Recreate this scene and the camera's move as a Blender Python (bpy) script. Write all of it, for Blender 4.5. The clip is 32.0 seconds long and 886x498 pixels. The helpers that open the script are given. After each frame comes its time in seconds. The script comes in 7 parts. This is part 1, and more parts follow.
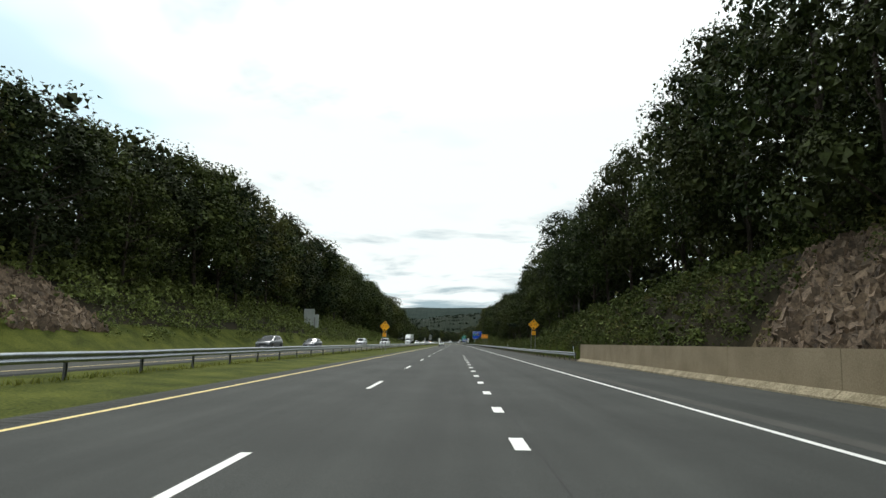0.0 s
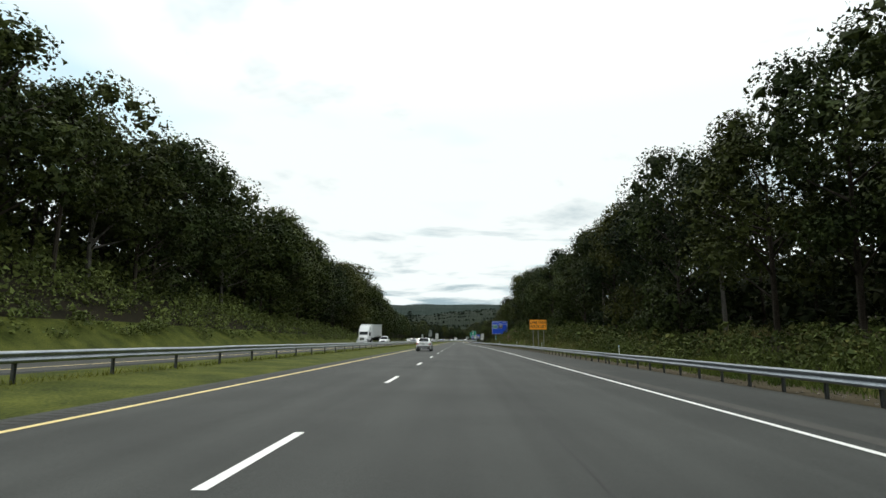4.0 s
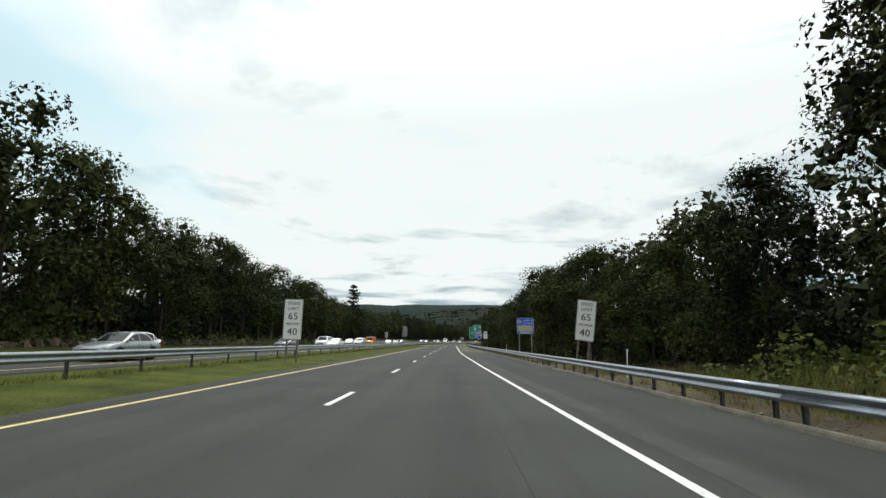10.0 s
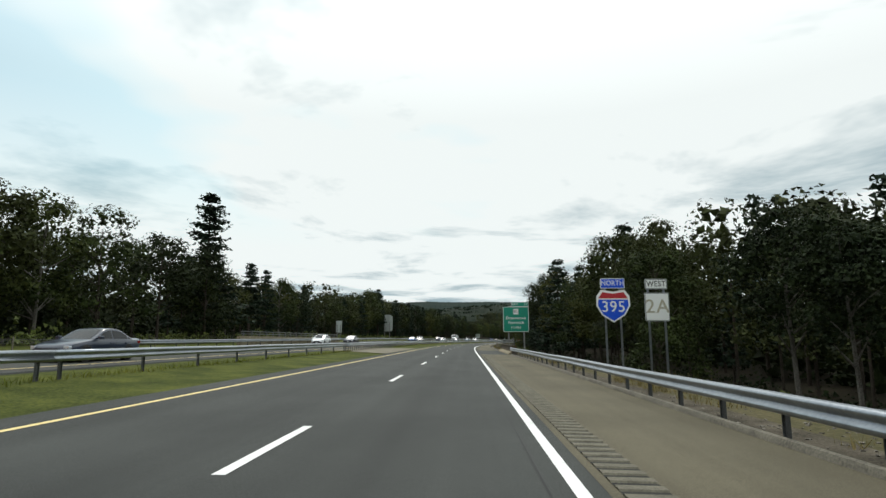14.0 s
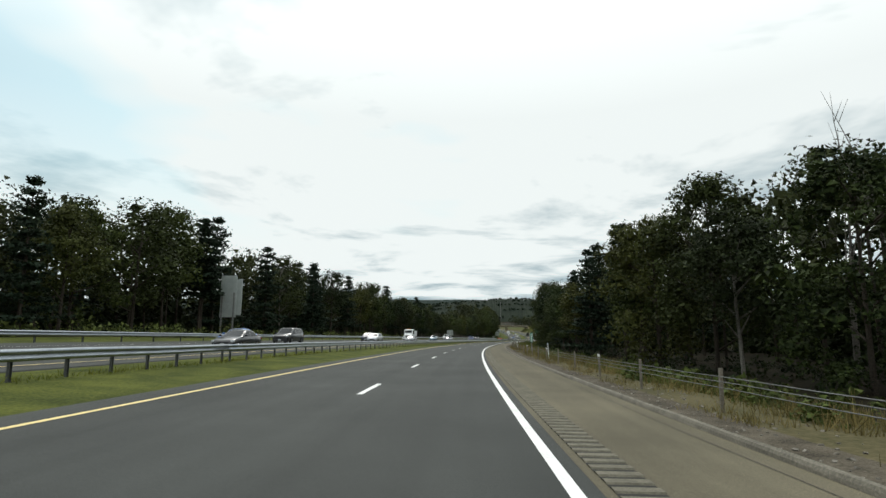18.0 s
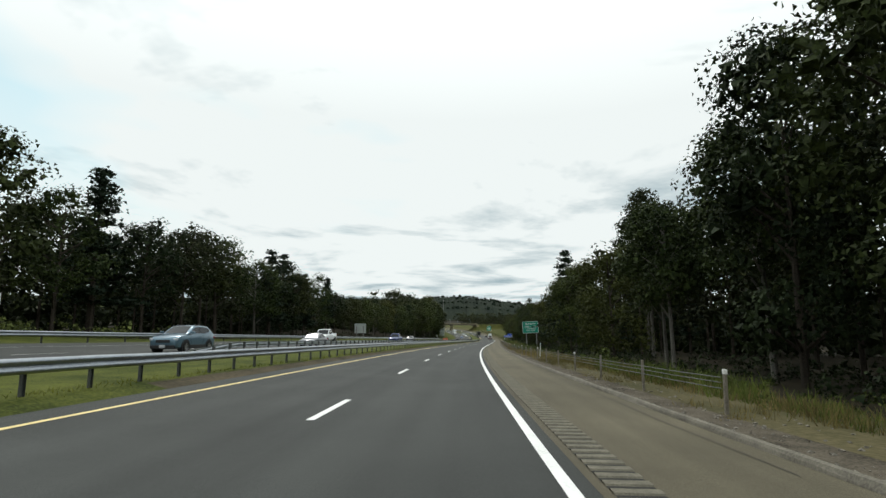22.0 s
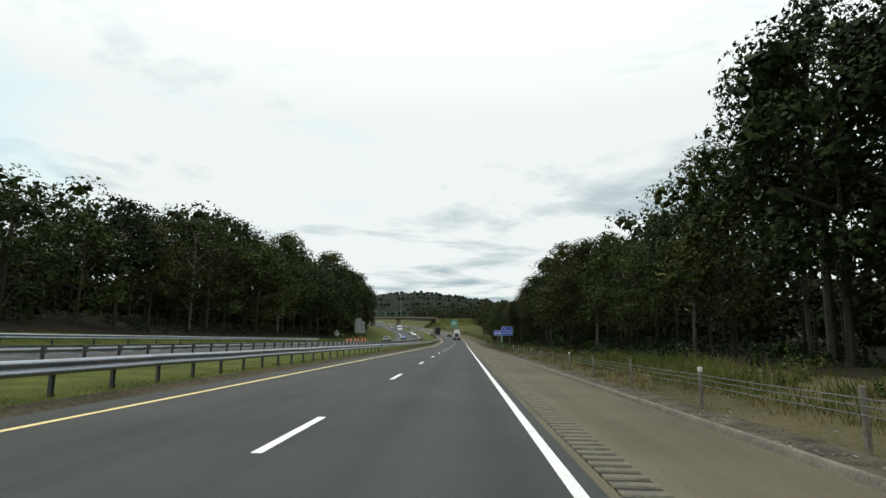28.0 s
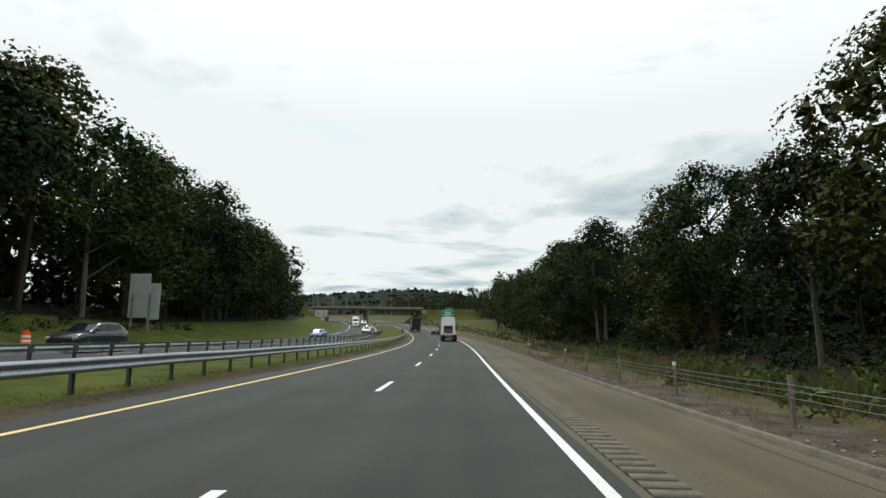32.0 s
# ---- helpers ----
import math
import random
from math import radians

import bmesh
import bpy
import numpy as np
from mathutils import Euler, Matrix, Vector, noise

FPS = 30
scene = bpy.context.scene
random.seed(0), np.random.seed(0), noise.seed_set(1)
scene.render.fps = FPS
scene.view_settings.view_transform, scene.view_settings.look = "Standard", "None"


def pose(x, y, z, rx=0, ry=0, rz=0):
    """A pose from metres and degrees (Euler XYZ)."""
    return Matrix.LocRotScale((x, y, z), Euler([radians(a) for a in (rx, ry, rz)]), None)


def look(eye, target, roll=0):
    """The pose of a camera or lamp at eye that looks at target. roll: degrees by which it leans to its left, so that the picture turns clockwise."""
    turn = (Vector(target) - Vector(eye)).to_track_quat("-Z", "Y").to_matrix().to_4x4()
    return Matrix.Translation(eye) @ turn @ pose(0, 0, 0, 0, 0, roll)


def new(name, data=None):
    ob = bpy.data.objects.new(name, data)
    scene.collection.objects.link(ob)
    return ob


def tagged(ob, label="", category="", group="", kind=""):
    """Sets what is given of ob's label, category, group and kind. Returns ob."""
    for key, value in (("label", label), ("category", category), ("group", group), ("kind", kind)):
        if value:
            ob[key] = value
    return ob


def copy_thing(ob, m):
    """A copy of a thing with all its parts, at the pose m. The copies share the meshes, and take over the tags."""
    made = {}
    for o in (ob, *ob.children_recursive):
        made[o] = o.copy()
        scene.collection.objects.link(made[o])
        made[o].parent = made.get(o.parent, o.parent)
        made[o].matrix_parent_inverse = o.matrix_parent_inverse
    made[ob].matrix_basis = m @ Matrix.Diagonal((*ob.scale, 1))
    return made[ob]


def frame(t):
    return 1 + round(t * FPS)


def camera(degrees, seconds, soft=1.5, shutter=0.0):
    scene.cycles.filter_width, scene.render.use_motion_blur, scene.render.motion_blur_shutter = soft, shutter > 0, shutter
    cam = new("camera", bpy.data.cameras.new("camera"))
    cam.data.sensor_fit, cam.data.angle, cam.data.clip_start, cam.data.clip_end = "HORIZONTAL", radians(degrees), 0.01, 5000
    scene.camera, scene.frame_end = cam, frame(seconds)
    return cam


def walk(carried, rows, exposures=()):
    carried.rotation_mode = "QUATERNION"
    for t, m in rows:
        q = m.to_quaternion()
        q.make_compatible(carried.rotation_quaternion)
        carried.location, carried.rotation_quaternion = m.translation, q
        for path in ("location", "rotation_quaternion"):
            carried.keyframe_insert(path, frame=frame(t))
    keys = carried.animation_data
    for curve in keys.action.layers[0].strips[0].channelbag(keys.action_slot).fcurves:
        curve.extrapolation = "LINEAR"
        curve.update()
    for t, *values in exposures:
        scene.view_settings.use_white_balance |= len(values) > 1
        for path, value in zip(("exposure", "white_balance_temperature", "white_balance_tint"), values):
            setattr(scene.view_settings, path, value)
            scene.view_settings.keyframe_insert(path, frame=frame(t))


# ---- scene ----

# ---------------------------------------------------------------- the road's line
DS = 2.0
S0, S1 = -240.0, 1500.0
GRADE, CROSS, EYE = -0.03, -0.0144, 1.42


def bend(s):
    """Curvature to the right at s metres along."""
    return float(np.interp(s, [455, 500, 665, 775, 950, 985, 1500], [0, 0.00098, 0.00095, 0, 0, -0.0017, -0.0017]))


def slope(s):
    return float(np.interp(s, [915, 1085, 1240, 1500], [GRADE, 0.031, 0.031, 0.0]))


LINE = []
_x, _y, _z, _h = 0.0, S0, 0.0, 0.0
_s = S0
while _s <= S1 + 0.1:
    LINE.append((_x, _y, _z, _h))
    _h += bend(_s + DS / 2) * DS
    _x += math.sin(_h) * DS
    _y += math.cos(_h) * DS
    _z += slope(_s + DS / 2) * DS
    _s += DS
LINE = np.array(LINE)
LINE[:, 2] -= np.interp(0, np.arange(S0, S1 + 0.1, DS), LINE[:, 2])
AXIS = np.arange(len(LINE)) * DS + S0


def base(s):
    """x, y, z and heading (to the right, radians) of the dashed line at s."""
    return [float(np.interp(s, AXIS, LINE[:, k])) for k in range(4)]


def P(s, u, up=0.0):
    """World place: s along, u to the right of the dashed line, up above the tilted carriageway."""
    x, y, z, h = base(s)
    return Vector((x + math.cos(h) * u, y - math.sin(h) * u, z + CROSS * max(-14.0, min(14.0, u)) + up))


def head(s):
    """Heading to the left, in degrees, as pose() turns."""
    return -math.degrees(base(s)[3])


def stand(s, u, up=0.0, turn=0.0):
    p = P(s, u, up)
    return pose(p.x, p.y, p.z, 0, 0, head(s) + turn)


# ---------------------------------------------------------------- camera
cam = camera(81.8, 32.0, soft=1.5, shutter=0.0)
DRIVE = [  # seconds, along, across, yaw and pitch from the road's line
    (0.0, -6.75, 2.65, 1.33, 10.36), (0.5, 8.72, 2.64, 1.62, 10.35), (1.0, 24.36, 2.60, 1.80, 10.34), (1.5, 39.38, 2.51, 1.77, 10.30),
    (2.0, 54.17, 2.42, 1.72, 10.25), (2.5, 69.20, 2.35, 1.82, 10.18), (3.0, 84.17, 2.33, 1.95, 10.12), (3.5, 99.07, 2.37, 2.00, 10.10),
    (4.0, 113.92, 2.45, 1.99, 10.10), (4.5, 128.71, 2.55, 1.92, 10.13), (5.0, 143.46, 2.66, 1.82, 10.17), (5.5, 158.16, 2.76, 1.70, 10.23),
    (6.0, 172.84, 2.84, 1.59, 10.30), (6.5, 187.51, 2.87, 1.49, 10.36), (7.0, 202.22, 2.88, 1.49, 10.38), (7.5, 217.01, 2.88, 1.65, 10.29),
    (8.0, 231.82, 2.87, 1.79, 10.20), (8.5, 246.56, 2.84, 1.72, 10.17), (9.0, 261.20, 2.82, 1.54, 10.20), (9.5, 275.74, 2.81, 1.34, 10.26),
    (10.0, 290.18, 2.81, 1.20, 10.30), (10.5, 304.58, 2.83, 1.21, 10.28), (11.0, 318.97, 2.85, 1.35, 10.24), (11.5, 333.42, 2.87, 1.63, 10.24),
    (12.0, 347.94, 2.85, 1.99, 10.23), (12.5, 362.51, 2.78, 2.40, 10.17), (13.0, 377.09, 2.69, 2.70, 10.11), (13.5, 391.60, 2.63, 2.75, 10.09),
    (14.0, 406.02, 2.58, 2.63, 10.09), (14.5, 420.38, 2.56, 2.40, 10.12), (15.0, 434.69, 2.55, 2.14, 10.15), (15.5, 448.95, 2.55, 1.92, 10.17),
    (16.0, 463.20, 2.55, 1.82, 10.18), (16.5, 477.43, 2.56, 1.90, 10.16), (17.0, 491.68, 2.57, 1.95, 10.11), (17.5, 505.96, 2.57, 1.77, 10.02),
    (18.0, 520.22, 2.58, 1.65, 9.95), (18.5, 534.44, 2.60, 1.89, 9.97), (19.0, 548.64, 2.62, 2.20, 10.04), (19.5, 562.86, 2.60, 2.30, 10.14),
    (20.0, 577.11, 2.56, 2.26, 10.20), (20.5, 591.37, 2.52, 2.15, 10.17), (21.0, 605.62, 2.51, 1.97, 10.09), (21.5, 619.83, 2.53, 1.70, 10.03),
    (22.0, 634.02, 2.58, 1.46, 10.01), (22.5, 648.21, 2.66, 1.38, 10.07), (23.0, 662.47, 2.77, 1.49, 10.13), (23.5, 676.89, 2.87, 1.84, 10.14),
    (24.0, 691.39, 2.94, 2.29, 10.10), (24.5, 705.93, 2.95, 2.72, 10.06), (25.0, 720.46, 2.91, 3.02, 10.01), (25.5, 734.98, 2.87, 3.10, 10.00),
    (26.0, 749.47, 2.81, 3.01, 10.01), (26.5, 763.94, 2.75, 2.83, 10.03), (27.0, 778.40, 2.69, 2.59, 10.07), (27.5, 792.85, 2.63, 2.37, 10.10),
    (28.0, 807.28, 2.57, 2.20, 10.13), (28.5, 821.70, 2.53, 2.17, 10.15), (29.0, 836.13, 2.49, 2.21, 10.16), (29.5, 850.54, 2.44, 2.27, 10.15),
    (30.0, 864.90, 2.40, 2.29, 10.13), (30.5, 879.15, 2.36, 2.21, 10.11), (31.0, 893.33, 2.33, 2.09, 10.10), (31.5, 907.48, 2.29, 2.01, 10.11),
    (32.0, 921.62, 2.25, 1.94, 10.13),
]

ROWS = []
for t, s, u, yaw, tilt in DRIVE:
    p = P(s, u, EYE)
    ROWS.append((t, pose(p.x, p.y, p.z, 90 + tilt + math.degrees(math.atan(slope(s))), 0, head(s) + yaw)))
walk(cam, ROWS, [(0.0, -0.08), (5.0, -0.12), (11.0, -0.22), (32.0, -0.26)])

# ---------------------------------------------------------------- sky and sun
SUN_AZ, SUN_EL = radians(-16), radians(52)      # azimuth from straight ahead (+y), to the right
world = bpy.data.worlds.new("world")
scene.world = world
world.use_nodes = True
wn, wl = world.node_tree.nodes, world.node_tree.links
wn.clear()


def wnode(kind, **kw):
    n = wn.new(kind)
    for k, v in kw.items():
        n.inputs[k].default_value = v
    return n


sky = wn.new("ShaderNodeTexSky")
sky.sky_type, sky.sun_disc, sky.sun_elevation, sky.sun_rotation = "NISHITA", False, SUN_EL, SUN_AZ
sky.dust_density = 2.0
coord = wn.new("ShaderNodeTexCoord")
sep = wn.new("ShaderNodeSeparateXYZ")
wl.new(coord.outputs["Generated"], sep.inputs[0])
# flat cloud layer: direction divided by its height
den = wn.new("ShaderNodeMath")
den.operation = "MAXIMUM"
den.inputs[1].default_value = 0.02
wl.new(sep.outputs["Z"], den.inputs[0])
addz = wn.new("ShaderNodeMath")
addz.operation = "ADD"
addz.inputs[1].default_value = 0.06
wl.new(den.outputs[0], addz.inputs[0])
divx, divy = wn.new("ShaderNodeMath"), wn.new("ShaderNodeMath")
for d, o in ((divx, "X"), (divy, "Y")):
    d.operation = "DIVIDE"
    wl.new(sep.outputs[o], d.inputs[0])
    wl.new(addz.outputs[0], d.inputs[1])
comb = wn.new("ShaderNodeCombineXYZ")
wl.new(divx.outputs[0], comb.inputs[0])
wl.new(divy.outputs[0], comb.inputs[1])
big = wnode("ShaderNodeTexNoise", Scale=0.55, Detail=6.0, Roughness=0.6, Distortion=0.3)
wl.new(comb.outputs[0], big.inputs["Vector"])
grey = wn.new("ShaderNodeValToRGB")
grey.color_ramp.elements[0].position, grey.color_ramp.elements[0].color = 0.30, (0.40, 0.53, 0.58, 1)
grey.color_ramp.elements[1].position, grey.color_ramp.elements[1].color = 0.455, (0.99, 1.055, 1.045, 1)
low_z = wnode("ShaderNodeMapRange", **{"From Min": 0.03, "From Max": 0.22, "To Min": 0.075, "To Max": 0.0})
wl.new(sep.outputs["Z"], low_z.inputs["Value"])
streak = wn.new("ShaderNodeMath")
streak.operation = "SUBTRACT"
wl.new(big.outputs["Fac"], streak.inputs[0])
wl.new(low_z.outputs[0], streak.inputs[1])
wl.new(streak.outputs[0], grey.inputs["Fac"])
gap = wnode("ShaderNodeTexNoise", Scale=0.42, Detail=4.0, Roughness=0.55)
shift = wnode("ShaderNodeVectorMath")
shift.operation = "ADD"
shift.inputs[1].default_value = (1.9, 3.6, 0)
wl.new(comb.outputs[0], shift.inputs[0])
wl.new(shift.outputs[0], gap.inputs["Vector"])
hole = wn.new("ShaderNodeValToRGB")
hole.color_ramp.elements[0].position, hole.color_ramp.elements[0].color = 0.32, (0.75, 0.75, 0.75, 1)
hole.color_ramp.elements[1].position, hole.color_ramp.elements[1].color = 0.42, (0, 0, 0, 1)
side_x = wnode("ShaderNodeMapRange", **{"From Min": -0.9, "From Max": -2.0, "To Min": 0.0, "To Max": 0.35})
wl.new(divx.outputs[0], side_x.inputs["Value"])
thin = wn.new("ShaderNodeMath")
thin.operation = "SUBTRACT"
wl.new(gap.outputs["Fac"], thin.inputs[0])
wl.new(side_x.outputs[0], thin.inputs[1])
wl.new(thin.outputs[0], hole.inputs["Fac"])
blue = wn.new("ShaderNodeVectorMath")
blue.operation = "MULTIPLY"
blue.inputs[1].default_value = (0.105, 0.150, 0.135)
wl.new(sky.outputs[0], blue.inputs[0])
mix = wn.new("ShaderNodeMix")
mix.data_type = "RGBA"
high_z = wnode("ShaderNodeMapRange", **{"From Min": 0.14, "From Max": 0.36, "To Min": 0.0, "To Max": 0.8})
wl.new(sep.outputs["Z"], high_z.inputs["Value"])
open_sky = wn.new("ShaderNodeMath")
open_sky.operation = "MULTIPLY"
wl.new(hole.outputs[0], open_sky.inputs[0])
wl.new(high_z.outputs[0], open_sky.inputs[1])
wl.new(open_sky.outputs[0], mix.inputs["Factor"])
wl.new(grey.outputs[0], mix.inputs[6])
wl.new(blue.outputs[0], mix.inputs[7])
back = wnode("ShaderNodeBackground", Strength=1.05)
# an overcast sky grows brighter towards the zenith
zenith = wnode("ShaderNodeMapRange", **{"From Min": 0.38, "From Max": 0.98, "To Min": 1.0, "To Max": 1.8})
wl.new(sep.outputs["Z"], zenith.inputs["Value"])
lift = wn.new("ShaderNodeVectorMath")
lift.operation = "SCALE"
wl.new(mix.outputs[2], lift.inputs[0])
wl.new(zenith.outputs[0], lift.inputs["Scale"])
wl.new(lift.outputs[0], back.inputs["Color"])
wout = wn.new("ShaderNodeOutputWorld")
wl.new(back.outputs[0], wout.inputs["Surface"])

sun = new("sun", bpy.data.lights.new("sun", "SUN"))
sun.data.energy, sun.data.angle, sun.data.color = 1.45, radians(12), (1.0, 0.96, 0.9)
sun_way = Vector((math.sin(SUN_AZ) * math.cos(SUN_EL), math.cos(SUN_AZ) * math.cos(SUN_EL), math.sin(SUN_EL)))
sun.matrix_world = look(sun_way * 50, (0, 0, 0))


# ---------------------------------------------------------------- materials
def mat(name, a, b, rough=0.8, metal=0.0, scale=3.0, fine=40.0, bump=0.0, island=0.0, obj=0.0, spec=0.4, lo=0.35, hi=0.65, coat=0.0, bump_scale=None, warp=None, tint=None, world_size=False, thin=0.0):
    """Two colours mixed by coarse and fine noise; island / obj: brightness spread by piece; tint: a third colour that some objects lean to."""
    m = bpy.data.materials.new(name)
    m.use_nodes = True
    n, l = m.node_tree.nodes, m.node_tree.links
    p = n["Principled BSDF"]
    p.inputs["Roughness"].default_value, p.inputs["Metallic"].default_value = rough, metal
    p.inputs["Specular IOR Level"].default_value = spec
    p.inputs["Coat Weight"].default_value = coat
    c = n.new("ShaderNodeTexCoord")
    src = n.new("ShaderNodeNewGeometry").outputs["Position"] if world_size else c.outputs["Object"]
    own = src
    if warp:
        mp = n.new("ShaderNodeMapping")
        mp.inputs["Scale"].default_value = warp
        l.new(src, mp.inputs[0])
        src = mp.outputs[0]
    t1, t2 = n.new("ShaderNodeTexNoise"), n.new("ShaderNodeTexNoise")
    t1.inputs["Scale"].default_value, t1.inputs["Detail"].default_value = scale, 5
    t2.inputs["Scale"].default_value, t2.inputs["Detail"].default_value = fine, 3
    l.new(src, t1.inputs["Vector"])
    l.new(own, t2.inputs["Vector"])
    ad = n.new("ShaderNodeMath")
    ad.operation = "MULTIPLY_ADD"
    ad.inputs[1].default_value = 0.5
    l.new(t2.outputs["Fac"], ad.inputs[0])
    hf = n.new("ShaderNodeMath")
    hf.operation = "MULTIPLY"
    hf.inputs[1].default_value = 0.5
    l.new(t1.outputs["Fac"], hf.inputs[0])
    l.new(hf.outputs[0], ad.inputs[2])
    r = n.new("ShaderNodeValToRGB")
    r.color_ramp.elements[0].position, r.color_ramp.elements[0].color = lo, (*a, 1)
    r.color_ramp.elements[1].position, r.color_ramp.elements[1].color = hi, (*b, 1)
    l.new(ad.outputs[0], r.inputs["Fac"])
    col = r.outputs[0]
    if tint:
        lean = n.new("ShaderNodeMapRange")
        lean.inputs["From Min"].default_value, lean.inputs["From Max"].default_value, lean.inputs["To Max"].default_value = 0.45, 1.0, 0.75
        l.new(n.new("ShaderNodeObjectInfo").outputs["Random"], lean.inputs["Value"])
        mx = n.new("ShaderNodeMix")
        mx.data_type = "RGBA"
        mx.inputs[7].default_value = (*tint, 1)
        l.new(lean.outputs[0], mx.inputs["Factor"])
        l.new(col, mx.inputs[6])
        col = mx.outputs[2]
    if island or obj:
        src2 = n.new("ShaderNodeNewGeometry").outputs["Random Per Island"] if island else n.new("ShaderNodeObjectInfo").outputs["Random"]
        k = island or obj
        mr = n.new("ShaderNodeMapRange")
        mr.inputs["To Min"].default_value, mr.inputs["To Max"].default_value = 1 - k, 1 + k
        l.new(src2, mr.inputs["Value"])
        sc = n.new("ShaderNodeVectorMath")
        sc.operation = "SCALE"
        l.new(col, sc.inputs[0])
        l.new(mr.outputs[0], sc.inputs["Scale"])
        col = sc.outputs[0]
    l.new(col, p.inputs["Base Color"])
    if bump:
        bt = t2
        if bump_scale:
            bt = n.new("ShaderNodeTexNoise")
            bt.inputs["Scale"].default_value, bt.inputs["Detail"].default_value = bump_scale, 4
            l.new(c.outputs["Object"], bt.inputs["Vector"])
        bp = n.new("ShaderNodeBump")
        bp.inputs["Strength"].default_value, bp.inputs["Distance"].default_value = bump, 0.02
        l.new(bt.outputs["Fac"], bp.inputs["Height"])
        l.new(bp.outputs[0], p.inputs["Normal"])
    if thin:             # light passes through blades
        tr, ms = n.new("ShaderNodeBsdfTranslucent"), n.new("ShaderNodeMixShader")
        l.new(col, tr.inputs["Color"])
        ms.inputs["Fac"].default_value = thin
        l.new(p.outputs[0], ms.inputs[1])
        l.new(tr.outputs[0], ms.inputs[2])
        l.new(ms.outputs[0], n["Material Output"].inputs["Surface"])
    return m


def plain(name, c, rough=0.5, metal=0.0, spec=0.5, coat=0.0, glow=0.0, trans=0.0):
    m = bpy.data.materials.new(name)
    m.use_nodes = True
    p = m.node_tree.nodes["Principled BSDF"]
    p.inputs["Base Color"].default_value = (*c, 1)
    p.inputs["Roughness"].default_value, p.inputs["Metallic"].default_value = rough, metal
    p.inputs["Specular IOR Level"].default_value, p.inputs["Coat Weight"].default_value = spec, coat
    p.inputs["Transmission Weight"].default_value = trans
    return m


def road_mat(name, dark, light, streak, rough):
    """Asphalt: fine grain, blotches, and long streaks along the lanes (plan coordinates: across, along)."""
    m = mat(name, dark, light, rough, scale=0.30, fine=55, bump=0.3, spec=0.25)
    n, l = m.node_tree.nodes, m.node_tree.links
    pb = n["Principled BSDF"]
    old = pb.inputs["Base Color"].links[0].from_socket
    uv = n.new("ShaderNodeUVMap")
    mp = n.new("ShaderNodeMapping")
    mp.inputs["Scale"].default_value = (1.1, 0.018, 1)
    l.new(uv.outputs[0], mp.inputs[0])
    ns = n.new("ShaderNodeTexNoise")
    ns.inputs["Scale"].default_value, ns.inputs["Detail"].default_value = 1.0, 5
    l.new(mp.outputs[0], ns.inputs["Vector"])
    sp = n.new("ShaderNodeTexVoronoi")
    sp.inputs["Scale"].default_value = 75
    c = n.new("ShaderNodeTexCoord")
    l.new(c.outputs["Object"], sp.inputs["Vector"])
    mr = n.new("ShaderNodeMapRange")
    mr.inputs["From Min"].default_value, mr.inputs["From Max"].default_value = 0.3, 0.7
    mr.inputs["To Min"].default_value, mr.inputs["To Max"].default_value = 1 - streak, 1 + streak
    l.new(ns.outputs["Fac"], mr.inputs["Value"])
    m2 = n.new("ShaderNodeMapRange")
    m2.inputs["From Max"].default_value = 0.6
    m2.inputs["To Min"].default_value, m2.inputs["To Max"].default_value = 1.35, 0.8
    l.new(sp.outputs["Distance"], m2.inputs["Value"])
    mu = n.new("ShaderNodeMath")
    mu.operation = "MULTIPLY"
    l.new(mr.outputs[0], mu.inputs[0])
    l.new(m2.outputs[0], mu.inputs[1])
    sc = n.new("ShaderNodeVectorMath")
    sc.operation = "SCALE"
    l.new(old, sc.inputs[0])
    l.new(mu.outputs[0], sc.inputs["Scale"])
    l.new(sc.outputs[0], pb.inputs["Base Color"])
    return m


ASPHALT = road_mat("asphalt", (0.0355, 0.0380, 0.0350), (0.0605, 0.0640, 0.0590), 0.20, 0.85)
OLD_ASPHALT = road_mat("old_asphalt", (0.080, 0.0705, 0.046), (0.148, 0.129, 0.086), 0.22, 0.9)
RIB = mat("worn_ribs", (0.085, 0.078, 0.056), (0.175, 0.160, 0.118), 0.9, scale=5, fine=40, bump=0.4)
MILLED = mat("milled_asphalt", (0.050, 0.050, 0.045), (0.082, 0.081, 0.073), 0.9, scale=0.8, fine=40, bump=0.3, spec=0.25)
DARK_SEAM = mat("dark_seam", (0.0126, 0.0126, 0.0126), (0.0245, 0.0245, 0.0245), 0.8, fine=30)
# asphalt darkened to stand for the shadow inside the rumble grooves
GROOVE_SHADE = mat("groove_shade", (0.010, 0.0095, 0.008), (0.027, 0.025, 0.020), 0.9, scale=3, fine=40)
WHITE_LINE = mat("white_line_paint", (0.48, 0.48, 0.46), (0.78, 0.78, 0.75), 0.6, scale=2, fine=30, lo=0.28, hi=0.48)
YELLOW_LINE = mat("yellow_line_paint", (0.50, 0.38, 0.13), (0.78, 0.61, 0.26), 0.6, scale=2, fine=30, lo=0.28, hi=0.5)
GRASS = mat("mown_grass", (0.0252, 0.0360, 0.0054), (0.0972, 0.1080, 0.0198), 0.95, scale=0.6, fine=14, lo=0.38, hi=0.62, bump=0.6, spec=0.1)
# leaf litter, darkened further to stand for the shade under the trees
FOREST_FLOOR = mat("shaded_forest_floor", (0.010, 0.0095, 0.005), (0.030, 0.024, 0.013), 0.95, scale=0.3, fine=6, bump=0.6, spec=0.1)
VERGE = mat("dry_verge", (0.0385, 0.0336, 0.021), (0.105, 0.0854, 0.0546), 0.95, scale=0.35, fine=8, bump=0.6, spec=0.1)
